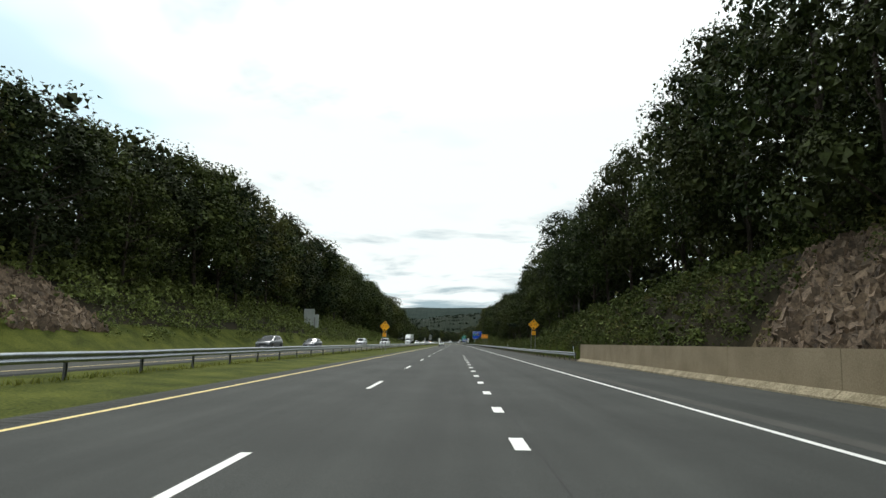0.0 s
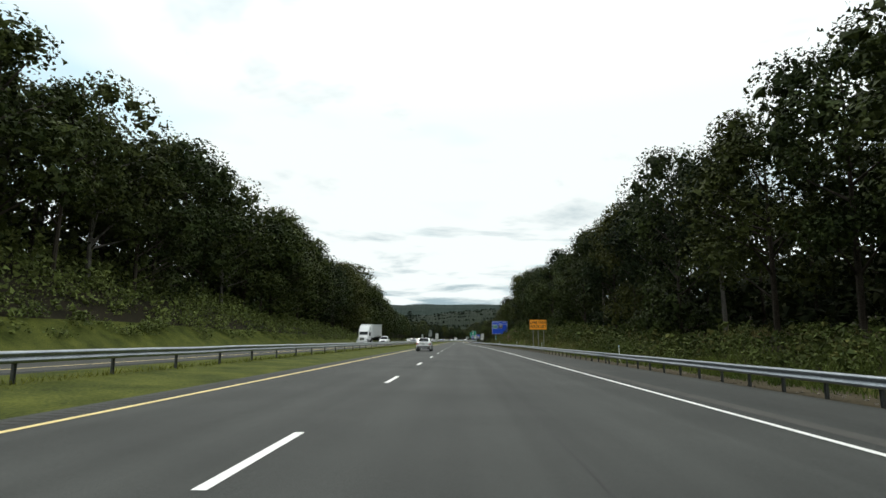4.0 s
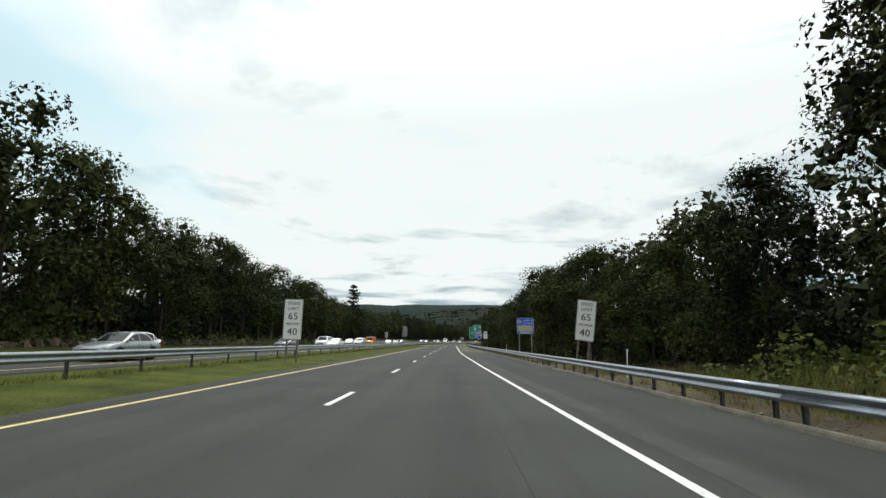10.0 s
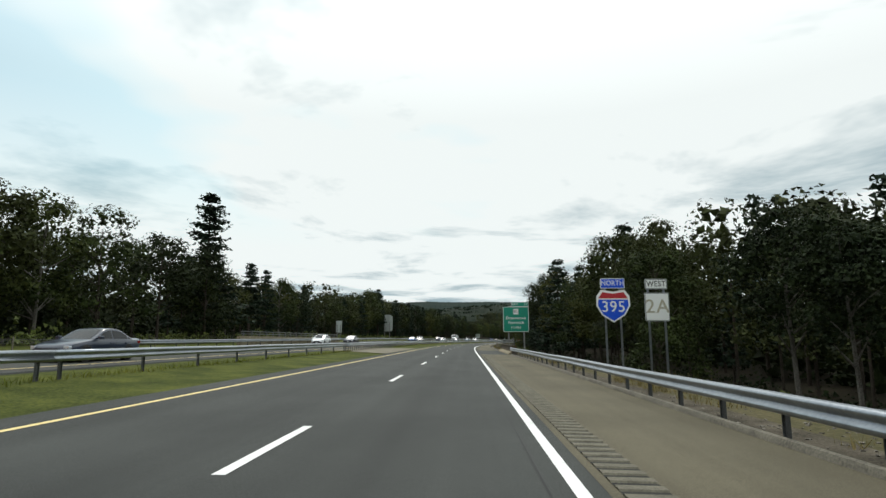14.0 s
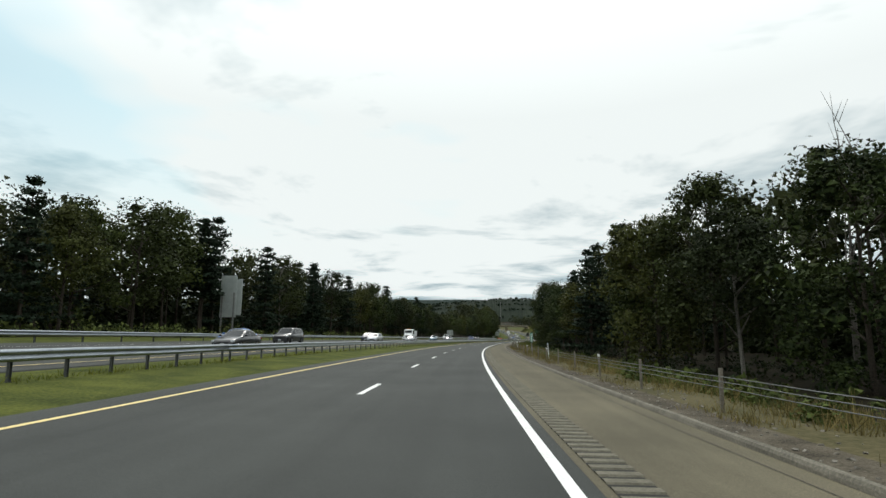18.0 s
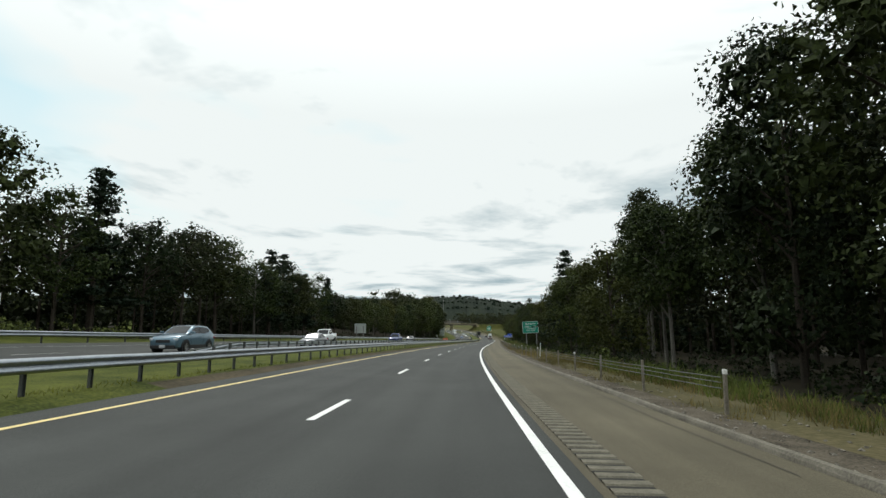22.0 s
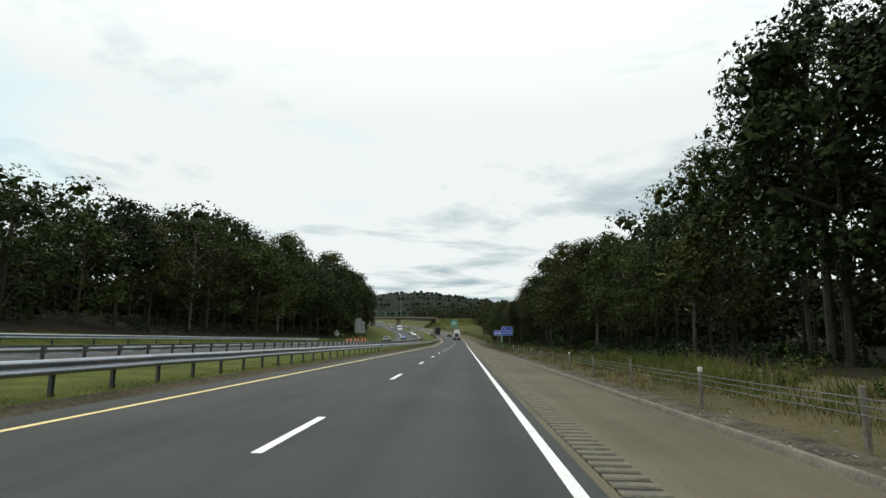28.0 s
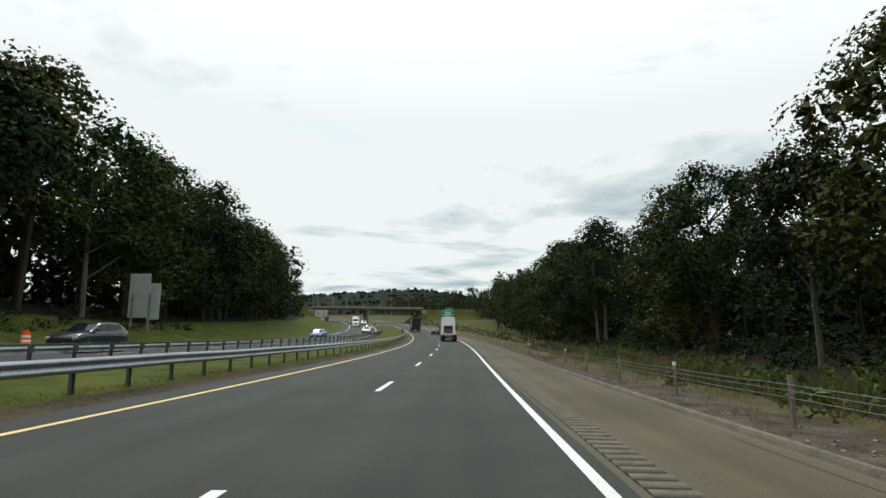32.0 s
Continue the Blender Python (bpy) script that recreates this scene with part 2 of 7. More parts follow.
CONCRETE = mat("tan_concrete", (0.185, 0.146, 0.088), (0.295, 0.240, 0.158), 0.85, scale=0.7, fine=25, bump=0.2)
PALE_CONCRETE = mat("pale_concrete", (0.150, 0.124, 0.074), (0.335, 0.285, 0.190), 0.9, scale=1.6, fine=14, bump=0.5, lo=0.4, hi=0.62)
SLAB = mat("weathered_slab", (0.105, 0.092, 0.062), (0.215, 0.190, 0.135), 0.9, scale=0.8, fine=22, bump=0.3)
KERB = mat("kerb_asphalt", (0.085, 0.077, 0.060), (0.200, 0.182, 0.142), 0.9, scale=2, fine=30, bump=0.4)
STEEL = mat("galvanised_steel", (0.25, 0.275, 0.305), (0.37, 0.40, 0.435), 0.32, 0.85, scale=1.5, fine=14)
DULL_STEEL = mat("weathered_steel", (0.07, 0.0735, 0.077), (0.14, 0.147, 0.147), 0.6, 0.5, scale=2, fine=20)
WOOD_POST = mat("grey_timber", (0.100, 0.088, 0.068), (0.260, 0.232, 0.188), 0.9, scale=6, fine=40, bump=0.3)
BARK = mat("bark", (0.020, 0.016, 0.012), (0.080, 0.067, 0.053), 0.95, scale=2.5, fine=22, bump=0.8, world_size=True, warp=(1, 1, 0.25), spec=0.1)
PALE_BARK = mat("pale_bark", (0.055, 0.050, 0.042), (0.190, 0.176, 0.155), 0.9, scale=2.5, fine=18, bump=0.5, world_size=True, warp=(1, 1, 0.3), spec=0.1)
LEAF = mat("oak_leaves", (0.0106, 0.0188, 0.0047), (0.0500, 0.0682, 0.0176), 0.75, scale=0.5, fine=6.0, island=0.3, lo=0.42, hi=0.62, spec=0.12, tint=(0.0385, 0.042, 0.0119), world_size=True)
LEAF_LIGHT = mat("light_leaves", (0.0176, 0.0282, 0.0065), (0.0735, 0.0882, 0.0223), 0.75, scale=0.5, fine=6.0, island=0.3, lo=0.42, hi=0.62, spec=0.12, tint=(0.063, 0.0623, 0.0147), world_size=True)
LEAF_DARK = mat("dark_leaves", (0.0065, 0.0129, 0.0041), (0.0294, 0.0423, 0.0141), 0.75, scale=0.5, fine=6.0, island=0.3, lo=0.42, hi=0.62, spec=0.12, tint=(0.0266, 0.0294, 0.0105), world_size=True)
NEEDLE = mat("pine_needles", (0.0071, 0.0167, 0.0083), (0.0214, 0.0357, 0.0179), 0.8, scale=0.5, fine=6.0, island=0.3, lo=0.38, hi=0.62, spec=0.2, world_size=True)
GRASS_BLADE = mat("grass_blades", (0.075, 0.100, 0.014), (0.19, 0.190, 0.045), 0.9, scale=0.15, fine=1.0, island=0.35, spec=0.15, thin=0.45)
BANK = mat("bank_weeds", (0.040, 0.050, 0.012), (0.120, 0.116, 0.033), 0.9, scale=0.4, fine=7.0, island=0.45, spec=0.15)
# left bank leaves, lightened in colour for the stronger light there
SHRUB = mat("lit_shrub_leaves", (0.044, 0.064, 0.015), (0.160, 0.185, 0.048), 0.8, scale=0.4, fine=7.0, island=0.5, spec=0.2)
# the same kind of leaves, darkened for the dimmer right bank
BUSH = mat("shaded_bush_leaves", (0.026, 0.042, 0.010), (0.098, 0.118, 0.031), 0.8, scale=0.4, fine=7.0, island=0.45, spec=0.12)
WEED = mat("roadside_weeds", (0.070, 0.068, 0.020), (0.240, 0.188, 0.080), 0.9, scale=0.12, fine=1.2, island=0.45, spec=0.15, thin=0.45)
LUSH = mat("lush_weeds", (0.040, 0.066, 0.014), (0.135, 0.165, 0.040), 0.9, scale=0.12, fine=1.2, island=0.4, spec=0.15, thin=0.45)
ROCK = mat("cut_rock", (0.052, 0.036, 0.026), (0.235, 0.168, 0.112), 0.9, scale=0.9, fine=5, bump=1.0, bump_scale=4, obj=0.4)
BANK_GRASS = mat("bank_grass", (0.027, 0.036, 0.0075), (0.095, 0.092, 0.026), 0.95, scale=0.25, fine=7, bump=0.6, spec=0.1)
SCREE = mat("scree_soil", (0.050, 0.040, 0.022), (0.140, 0.105, 0.066), 0.95, scale=0.9, fine=12, bump=0.9, spec=0.1)
DRY_GRASS = mat("dry_grass_ground", (0.045, 0.046, 0.018), (0.130, 0.108, 0.058), 0.95, scale=0.22, fine=9, bump=0.7, spec=0.1)
STONY = mat("stony_verge", (0.030, 0.026, 0.019), (0.140, 0.120, 0.090), 0.95, scale=1.5, fine=26, bump=0.9, spec=0.1)
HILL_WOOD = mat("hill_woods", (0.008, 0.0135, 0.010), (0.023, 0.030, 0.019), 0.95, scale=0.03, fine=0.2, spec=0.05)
# the haze of distance is mixed into this paler, bluer green
FAR_WOOD = mat("hazy_far_woods", (0.009, 0.018, 0.016), (0.027, 0.039, 0.031), 0.95, scale=0.02, fine=0.15, spec=0.05)


# ---------------------------------------------------------------- mesh helpers
def mesh(name, verts, faces, material, smooth=False):
    me = bpy.data.meshes.new(name)
    me.from_pydata([tuple(v) for v in verts], [], faces)
    for m in (material if isinstance(material, (list, tuple)) else [material]):
        me.materials.append(m)
    if smooth:
        me.polygons.foreach_set("use_smooth", [True] * len(me.polygons))
    me.update()
    return me


def empty(name, m=None):
    e = new(name)
    e.empty_display_size = 0.2
    if m is not None:
        e.matrix_basis = m
    return e


def child(name, me, parent, m=None, label=""):
    ob = new(name, me)
    ob.parent = parent
    if m is not None:
        ob.matrix_basis = m
    return tagged(ob, label)


def part(name, bm, material, parent, label="", smooth=False, m=None):
    """One mesh object from a bmesh, under a thing or a part."""
    me = bpy.data.meshes.new(name)
    bmesh.ops.recalc_face_normals(bm, faces=bm.faces)
    bm.to_mesh(me)
    bm.free()
    me.materials.append(material)
    if smooth:
        me.polygons.foreach_set("use_smooth", [True] * len(me.polygons))
        me.set_sharp_from_angle(angle=radians(38))
    return child(name, me, parent, m, label)


def box(bm, x0, x1, y0, y1, z0, z1, bevel=0.0):
    ge = bmesh.ops.create_cube(bm, size=1.0, matrix=Matrix.LocRotScale(((x0 + x1) / 2, (y0 + y1) / 2, (z0 + z1) / 2), None, (abs(x1 - x0), abs(y1 - y0), abs(z1 - z0))))
    if bevel:
        es = list({e for v in ge["verts"] for e in v.link_edges})
        bmesh.ops.bevel(bm, geom=es, offset=bevel, segments=2, affect="EDGES", profile=0.6)
    return bm


def boxed(*a, **k):
    return box(bmesh.new(), *a, **k)


def tube(bm, p0, p1, r0, r1=None, n=8):
    p0, p1 = Vector(p0), Vector(p1)
    d = p1 - p0
    q = d.to_track_quat("Z", "Y").to_matrix().to_4x4()
    bmesh.ops.create_cone(bm, cap_ends=True, segments=n, radius1=r0, radius2=r0 if r1 is None else r1, depth=d.length, matrix=Matrix.Translation((p0 + p1) / 2) @ q)
    return bm


def ribbon(name, s_list, prof, material, kind="structure", label="", parent=None, origin=None):
    """Sweeps prof(s) -> list of (u, up) along the road into one sheet."""
    verts, faces, n = [], [], None
    for i, s in enumerate(s_list):
        pr = prof(s)
        n = len(pr)
        for u, up in pr:
            verts.append(P(s, u, up))
        if i:
            a = (i - 1) * n
            for k in range(n - 1):
                faces.append((a + k, a + k + 1, a + n + k + 1, a + n + k))
    me = mesh(name, verts, faces, material, smooth=False)
    lay = me.uv_layers.new(name="plan")
    flat = [(u, s) for s in s_list for u, up in prof(s)]
    lay.data.foreach_set("uv", [c for lp in me.loops for c in flat[lp.vertex_index]])
    ob = new(name, me)
    if parent:
        ob.parent = parent
    elif kind:
        tagged(ob, label, name.split("_")[0] if not label else name.replace("_", " "), kind=kind)
    return ob


def steps(a, b, d):
    k = max(1, int(round((b - a) / d)))
    return [a + (b - a) * i / k for i in range(k + 1)]


# ---------------------------------------------------------------- plan along the road
def white_u(s):
    return float(np.interp(s, [-240, 180, 205, 235, 265, 292, 320, 350, 366], [8.05, 8.05, 7.65, 7.2, 6.3, 5.35, 4.5, 3.8, 3.66]))


def edge_u(s):
    """Outer edge of the right shoulder."""
    return float(np.interp(s, [-240, 38, 60, 200, 270, 300, 330, 390, 462, 480, 520, 600, 700, 1500], [13.0, 13.0, 12.2, 12.2, 9.7, 8.7, 8.0, 7.1, 6.95, 6.8, 6.5, 6.6, 6.75, 6.75]))


def rail_left_u(s):
    return float(np.interp(s, [-240, 560, 640, 700, 1500], [-9.0, -9.0, -6.3, -6.0, -6.0]))


YELLOW = -4.2
OPP_IN, OPP_OUT = -11.6, -23.0


def opp_up(u, s=0.0):
    """Height of the other carriageway above the tilted plane, banked in the bend."""
    return 0.2 + float(np.interp(s, [450, 540, 720, 900, 980], [0.02, 0.062, 0.062, 0.050, 0.02])) * (-u - 11.6)


def right_cut(s):
    """Height of the bank on the right, at its crest."""
    return float(np.interp(s, [-240, 25, 60, 88, 140, 175, 215, 265, 300, 330, 450, 480, 520, 760, 820, 1500], [7, 7, 5, 2.6, 2.0, 2.1, 4.5, 4.5, 1.0, -0.8, -2.0, -2.0, -0.6, -0.5, 0.5, 1.5]))


def left_hill(s):
    return float(np.interp(s, [-240, 0, 170, 230, 300, 360, 740, 800, 1500], [11, 11, 10, 7, 2.0, 0.5, 0.3, 3.0, 5.0]))


def ground_up(s, u):
    e = edge_u(s)
    if u >= 0:
        c = right_cut(s)
        w = 0.45 * noise.noise(Vector((s * 0.06, u * 0.2, 0))) * min(1.0, max(0.0, (u - e - 3) / 4))
        return float(np.interp(u, [e - 0.3, e + 0.4, e + 2.2, e + 3.2, e + 6.5, e + 16, e + 40, e + 120, e + 330], [-0.06, 0.0, 0.02, 0.12 * c, 0.85 * c, 1.15 * c + 0.3, 1.3 * c + 1, c + 3, c + 8])) + w
    h = left_hill(s)
    r = rail_left_u(s)
    w = 0.5 * noise.noise(Vector((s * 0.05, u * 0.15, 5))) * min(1.0, max(0.0, (-u - 27) / 5))
    o = opp_up(OPP_OUT, s)
    return float(np.interp(-u, [5.2, -r - 0.3, -r + 1, -OPP_IN - 0.3, -OPP_OUT + 0.3, 26.5, 29.5, 33, 46, 70, 160, 350], [-0.06, 0.12, 0.2, opp_up(OPP_IN) - 0.06, o - 0.06, o + 0.1, o + 0.22 * h + 0.2, o + 0.42 * h + 0.3, o + 1.0 * h + 0.5, o + 1.5 * h + 1, o + 1.7 * h + 4, o + 1.7 * h + 10])) + w


GROUND_S = steps(-240, 1500, 6)


def right_us(s):
    e = edge_u(s)
    return [e - 0.3, e + 0.4, e + 1.2, e + 2.2, e + 3.2, e + 4.2, e + 5.4, e + 6.5, e + 9, e + 12, e + 16, e + 24, e + 40, e + 120, e + 330]


def left_us(s):
    r = rail_left_u(s)
    return [-5.2, min(-5.45, r + 0.75), r + 0.3, r - 1, -11.3, -17, -22.7, -24.5, -26.5, -28, -29.5, -31, -33, -36, -40, -46, -56, -70, -160, -350]


def build_ground():
    """One sheet under everything, out to the horizon."""
    verts, faces, mats = [], [], []
    n = None
    for i, s in enumerate(GROUND_S):
        us = list(reversed(left_us(s))) + right_us(s)
        n = len(us)
        verts += [P(s, u, ground_up(s, u)) for u in us]
        if i:
            a = (i - 1) * n
            for k in range(n - 1):
                faces.append((a + k, a + k + 1, a + n + k + 1, a + n + k))
                u = (us[k] + us[k + 1]) / 2
                e = edge_u(s)
                if k == 19:
                    mats.append(3)                      # under the carriageway
                elif u < 0:
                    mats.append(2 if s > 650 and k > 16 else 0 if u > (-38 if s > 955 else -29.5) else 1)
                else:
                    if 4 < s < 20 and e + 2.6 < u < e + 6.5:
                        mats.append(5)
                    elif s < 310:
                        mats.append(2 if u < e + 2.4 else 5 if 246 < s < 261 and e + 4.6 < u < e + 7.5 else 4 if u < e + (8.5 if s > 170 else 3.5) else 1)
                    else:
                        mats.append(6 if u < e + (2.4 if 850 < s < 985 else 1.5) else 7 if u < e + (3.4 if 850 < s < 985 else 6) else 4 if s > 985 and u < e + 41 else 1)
    rows = len(GROUND_S)
    def skirt(ids, way):
        b = len(verts)
        for i, d in zip(ids, way):
            p = verts[i]
            verts.append(Vector((p.x + d.x * 900, p.y + d.y * 900, -74.0)))
        for k in range(len(ids) - 1):
            faces.append((ids[k], ids[k + 1], b + k + 1, b + k))
            mats.append(1)
    side = lambda s, u0, u1: (P(s, u1) - P(s, u0)).normalized()
    skirt([i * n for i in range(rows)], [side(s, 0, -10) for s in GROUND_S])
    skirt([i * n + n - 1 for i in range(rows)], [side(s, 0, 10) for s in GROUND_S])
    ahead = lambda a, b: (P(b, 0) - P(a, 0)).normalized()
    skirt(list(range(n)), [ahead(-230, -240)] * n)
    skirt([(rows - 1) * n + k for k in range(n)], [ahead(1490, 1500)] * n)
    far = [(-6500, -6500), (6500, -6500), (6500, 6500), (-6500, 6500)]
    b = len(verts)
    verts += [Vector((x, y, -75)) for x, y in far]
    faces.append((b, b + 1, b + 2, b + 3))
    mats.append(1)
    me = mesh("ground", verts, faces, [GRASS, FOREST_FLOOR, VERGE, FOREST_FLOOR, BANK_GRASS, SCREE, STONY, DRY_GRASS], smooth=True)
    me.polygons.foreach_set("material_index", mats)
    return tagged(new("ground", me), "grassy verges and wooded banks beside the highway", "ground", kind="structure")


build_ground()
ROAD_S = steps(-240, 1500, 4)
road = ribbon("road", ROAD_S, lambda s: [(-5.3, -0.02), (-5.2, 0.0), (0, 0.0), (white_u(s) + 0.35, 0.0), (edge_u(s) + 0.05, 0.0), (edge_u(s) + 0.06, -0.12)], ASPHALT, label="dark asphalt carriageway of a divided highway")
other = ribbon("road_opposite", ROAD_S, lambda s: [(OPP_OUT - 0.1, opp_up(OPP_OUT, s) - 0.12), (OPP_OUT, opp_up(OPP_OUT, s)), (OPP_IN, opp_up(OPP_IN)), (OPP_IN + 0.1, opp_up(OPP_IN) - 0.12)], ASPHALT, label="opposite asphalt carriageway beyond the median")
for a, b in ((364, 460), (478.5, 1400)):
    ribbon("shoulder", steps(a, b, 4), lambda s: [(white_u(s) + 0.26, 0.004), (edge_u(s) + 0.04, 0.006)], OLD_ASPHALT, label="pale worn asphalt shoulder along the edge line")


def stripe(name, a, b, uf, w, up, material, parent):
    return ribbon(name, steps(a, b, 4), lambda s: [(uf(s) - w / 2, up(s)), (uf(s) + w / 2, up(s))], material, kind="", parent=parent)


stripe("milled_strip", -240, 335, lambda s: white_u(s) + 0.72, 0.46, lambda s: 0.004, MILLED, road)
stripe("edge_line", -240, 1450, white_u, 0.15, lambda s: 0.009, WHITE_LINE, road)
stripe("yellow_line", -240, 1450, lambda s: YELLOW, 0.15, lambda s: 0.007, YELLOW_LINE, road)
stripe("edge_line", -240, 1450, lambda s: -20.4, 0.15, lambda s: opp_up(-20.4, s) + 0.006, WHITE_LINE, other)
stripe("yellow_line", -240, 1450, lambda s: -12.7, 0.15, lambda s: opp_up(-12.7, s) + 0.006, YELLOW_LINE, other)
stripe("seam", -240, 440, lambda s: float(np.interp(s, [0, 100, 440], [3.75, 3.9, 3.3])), 0.025, lambda s: 0.005, DARK_SEAM, road)

for a, b in ((486, 541), (556, 602), (640, 668), (720, 733), (905, 930)):
    stripe("seam", a, b, lambda s: edge_u(s) - 0.42 + 0.09 * noise.noise(Vector((s * 0.4, 0, 0))) + 0.05 * math.sin(s * 0.11), 0.013, lambda s: 0.012, DARK_SEAM, road)

DASH = 12.192
for k in range(-12, 110):
    f = k * DASH
    for uu, upf, par in ((0.0, 0.007, road), (-16.55, opp_up(-16.55, f) + 0.006, other)):
        if f > 1300:
            continue
        w = 0.075 if par is road else 0.06
        vs = [P(f - 3.048 * (1 - j), uu + sg * w, upf) for j in (0, 0.5, 1) for sg in (-1, 1)]
        child("lane_dash", mesh("lane_dash", vs, [(0, 1, 3, 2), (2, 3, 5, 4)], WHITE_LINE), par)
for k in range(70):       # short dashes of the ending lane
    f = 50.4 - 3.77 * k
    vs = [P(f - 0.92 * (1 - j), 3.56 + sg * 0.11, 0.008) for j in (0, 1) for sg in (-1, 1)]
    child("lane_dash", mesh("lane_dash", vs, [(0, 1, 3, 2)], WHITE_LINE), road)


rc = random.Random(77)
for s0 in (391, 436, 507, 548, 603, 655, 702, 748, 801, 880, 917, 958):
    u0, u1 = white_u(s0) + 1.2 + rc.random(), edge_u(s0) - 0.15
    vs, u, ds = [], u0, 0.0
    while u < u1:
        w = 0.012 + 0.012 * rc.random()
        vs += [P(s0 + ds - w, u, 0.0115), P(s0 + ds + w, u, 0.0115)]
        u, ds = u + 0.22, ds + rc.uniform(-0.12, 0.16)
    if len(vs) > 3:
        child("crack", mesh("crack", vs, [(k, k + 1, k + 3, k + 2) for k in range(0, len(vs) - 2, 2)], DARK_SEAM), road)


# ---------------------------------------------------------------- trees
def quads(centres, size, rnd, away=None, flat=0.25, whole=False):
    """Leaf quads round the centres, turned mostly outwards where away is given."""
    n = len(centres)
    nr = rnd.normal(size=(n, 3))
    if away is not None:
        nr = nr * 0.55 + away
    nr[:, 2] = nr[:, 2] + flat
    nr /= np.linalg.norm(nr, axis=1)[:, None] + 1e-9
    a = np.cross(nr, rnd.normal(size=(n, 3)))
    a /= np.linalg.norm(a, axis=1)[:, None] + 1e-9
    b = np.cross(nr, a)
    s = (size * rnd.uniform(0.6, 1.3, n))[:, None]
    c = np.asarray(centres)
    if whole:
        return np.stack([c - a * s, c - b * s * 0.7, c + a * s, c + b * s * 0.7], 1).reshape(-1, 3)
    w = rnd.uniform(0.45, 0.85, (4, n, 1))
    # a sprig: two leaflets that fork from one foot, folded a little
    return np.stack([c - a * s, c + a * s * w[0] + b * s * w[1] + nr * s * 0.25, c + a * s * (0.75 - w[2]) * 1.1, c + a * s * w[3] - b * s * w[2]], 1).reshape(-1, 3)


CUBE = np.array([(x, y, z) for x in (-1, 1) for y in (-1, 1) for z in (-1, 1)], dtype=float)
SIDES = np.array([(0, 1, 3, 2), (4, 6, 7, 5), (0, 4, 5, 1), (2, 3, 7, 6), (0, 2, 6, 4), (1, 5, 7, 3)])


def lumps(centres, radii, rnd, squash=0.85):
    """Uneven angular lumps, six faces each, turned at random."""
    n = len(centres)
    v = np.repeat(CUBE[None], n, 0) * 0.577 * rnd.uniform(0.7, 1.3, (n, 8, 1))
    q, _ = np.linalg.qr(rnd.normal(size=(n, 3, 3)))
    v = np.einsum("nij,nkj->nki", q, v) * np.asarray(radii)[:, None, None] * np.array([1, 1, squash])
    v = v + np.asarray(centres)[:, None, :]
    return v[:, SIDES.ravel(), :].reshape(-1, 3)


def chips(centres, radii, rnd):
    """Small uneven four-faced solids, turned at random."""
    n = len(centres)
    v = np.array([(1, 1, 1), (1, -1, -1), (-1, 1, -1), (-1, -1, 1)], dtype=float)[None] * rnd.uniform(0.45, 1.0, (n, 4, 1))
    q, _ = np.linalg.qr(rnd.normal(size=(n, 3, 3)))
    v = np.einsum("nij,nkj->nki", q, v) * np.asarray(radii)[:, None, None] + np.asarray(centres)[:, None, :]
    return v[:, [0, 1, 2, 0, 3, 1, 0, 2, 3, 1, 3, 2], :].reshape(-1, 3)


def leaf_mesh(name, tris3, quads4, materials, index=None):
    """One mesh from loose triangles and loose quads, given as rows of corners."""
    nt, nq = len(tris3) // 3, len(quads4) // 4
    v = np.concatenate([np.asarray(tris3, dtype=np.float32).reshape(-1, 3), np.asarray(quads4, dtype=np.float32).reshape(-1, 3)])
    me = bpy.data.meshes.new(name)
    me.vertices.add(len(v))
    me.vertices.foreach_set("co", v.ravel())
    me.loops.add(len(v))
    me.loops.foreach_set("vertex_index", np.arange(len(v), dtype=np.int32))
    me.polygons.add(nt + nq)
    me.polygons.foreach_set("loop_start", np.concatenate([np.arange(nt) * 3, nt * 3 + np.arange(nq) * 4]).astype(np.int32))
    for m in (materials if isinstance(materials, (list, tuple)) else [materials]):
        me.materials.append(m)
    if index is not None:
        me.polygons.foreach_set("material_index", np.asarray(index, dtype=np.int32))
    me.update()
    me.validate()
    return me


def quad_mesh(name, v, materials, index=None):
    return leaf_mesh(name, np.zeros((0, 3)), v, materials, index)


def sprigs(centres, size, rnd, away=None, flat=0.25):
    """Small three-cornered leaf sprays round the centres, turned mostly outwards where away is given."""
    n = len(centres)
    nr = rnd.normal(size=(n, 3))
    if away is not None:
        nr = nr * 0.6 + away
    nr[:, 2] = nr[:, 2] + flat
    nr /= np.linalg.norm(nr, axis=1)[:, None] + 1e-9
    a = np.cross(nr, rnd.normal(size=(n, 3)))
    a /= np.linalg.norm(a, axis=1)[:, None] + 1e-9
    b = np.cross(nr, a)
    s = (size * rnd.uniform(0.6, 1.4, n))[:, None]
    w = rnd.uniform(0.45, 0.95, (3, n, 1))
    c = np.asarray(centres)
    return np.stack([c - a * s * w[2], c + a * s * 0.5 + b * s * w[0], c + a * s * 0.5 - b * s * w[1]], 1).reshape(-1, 3)


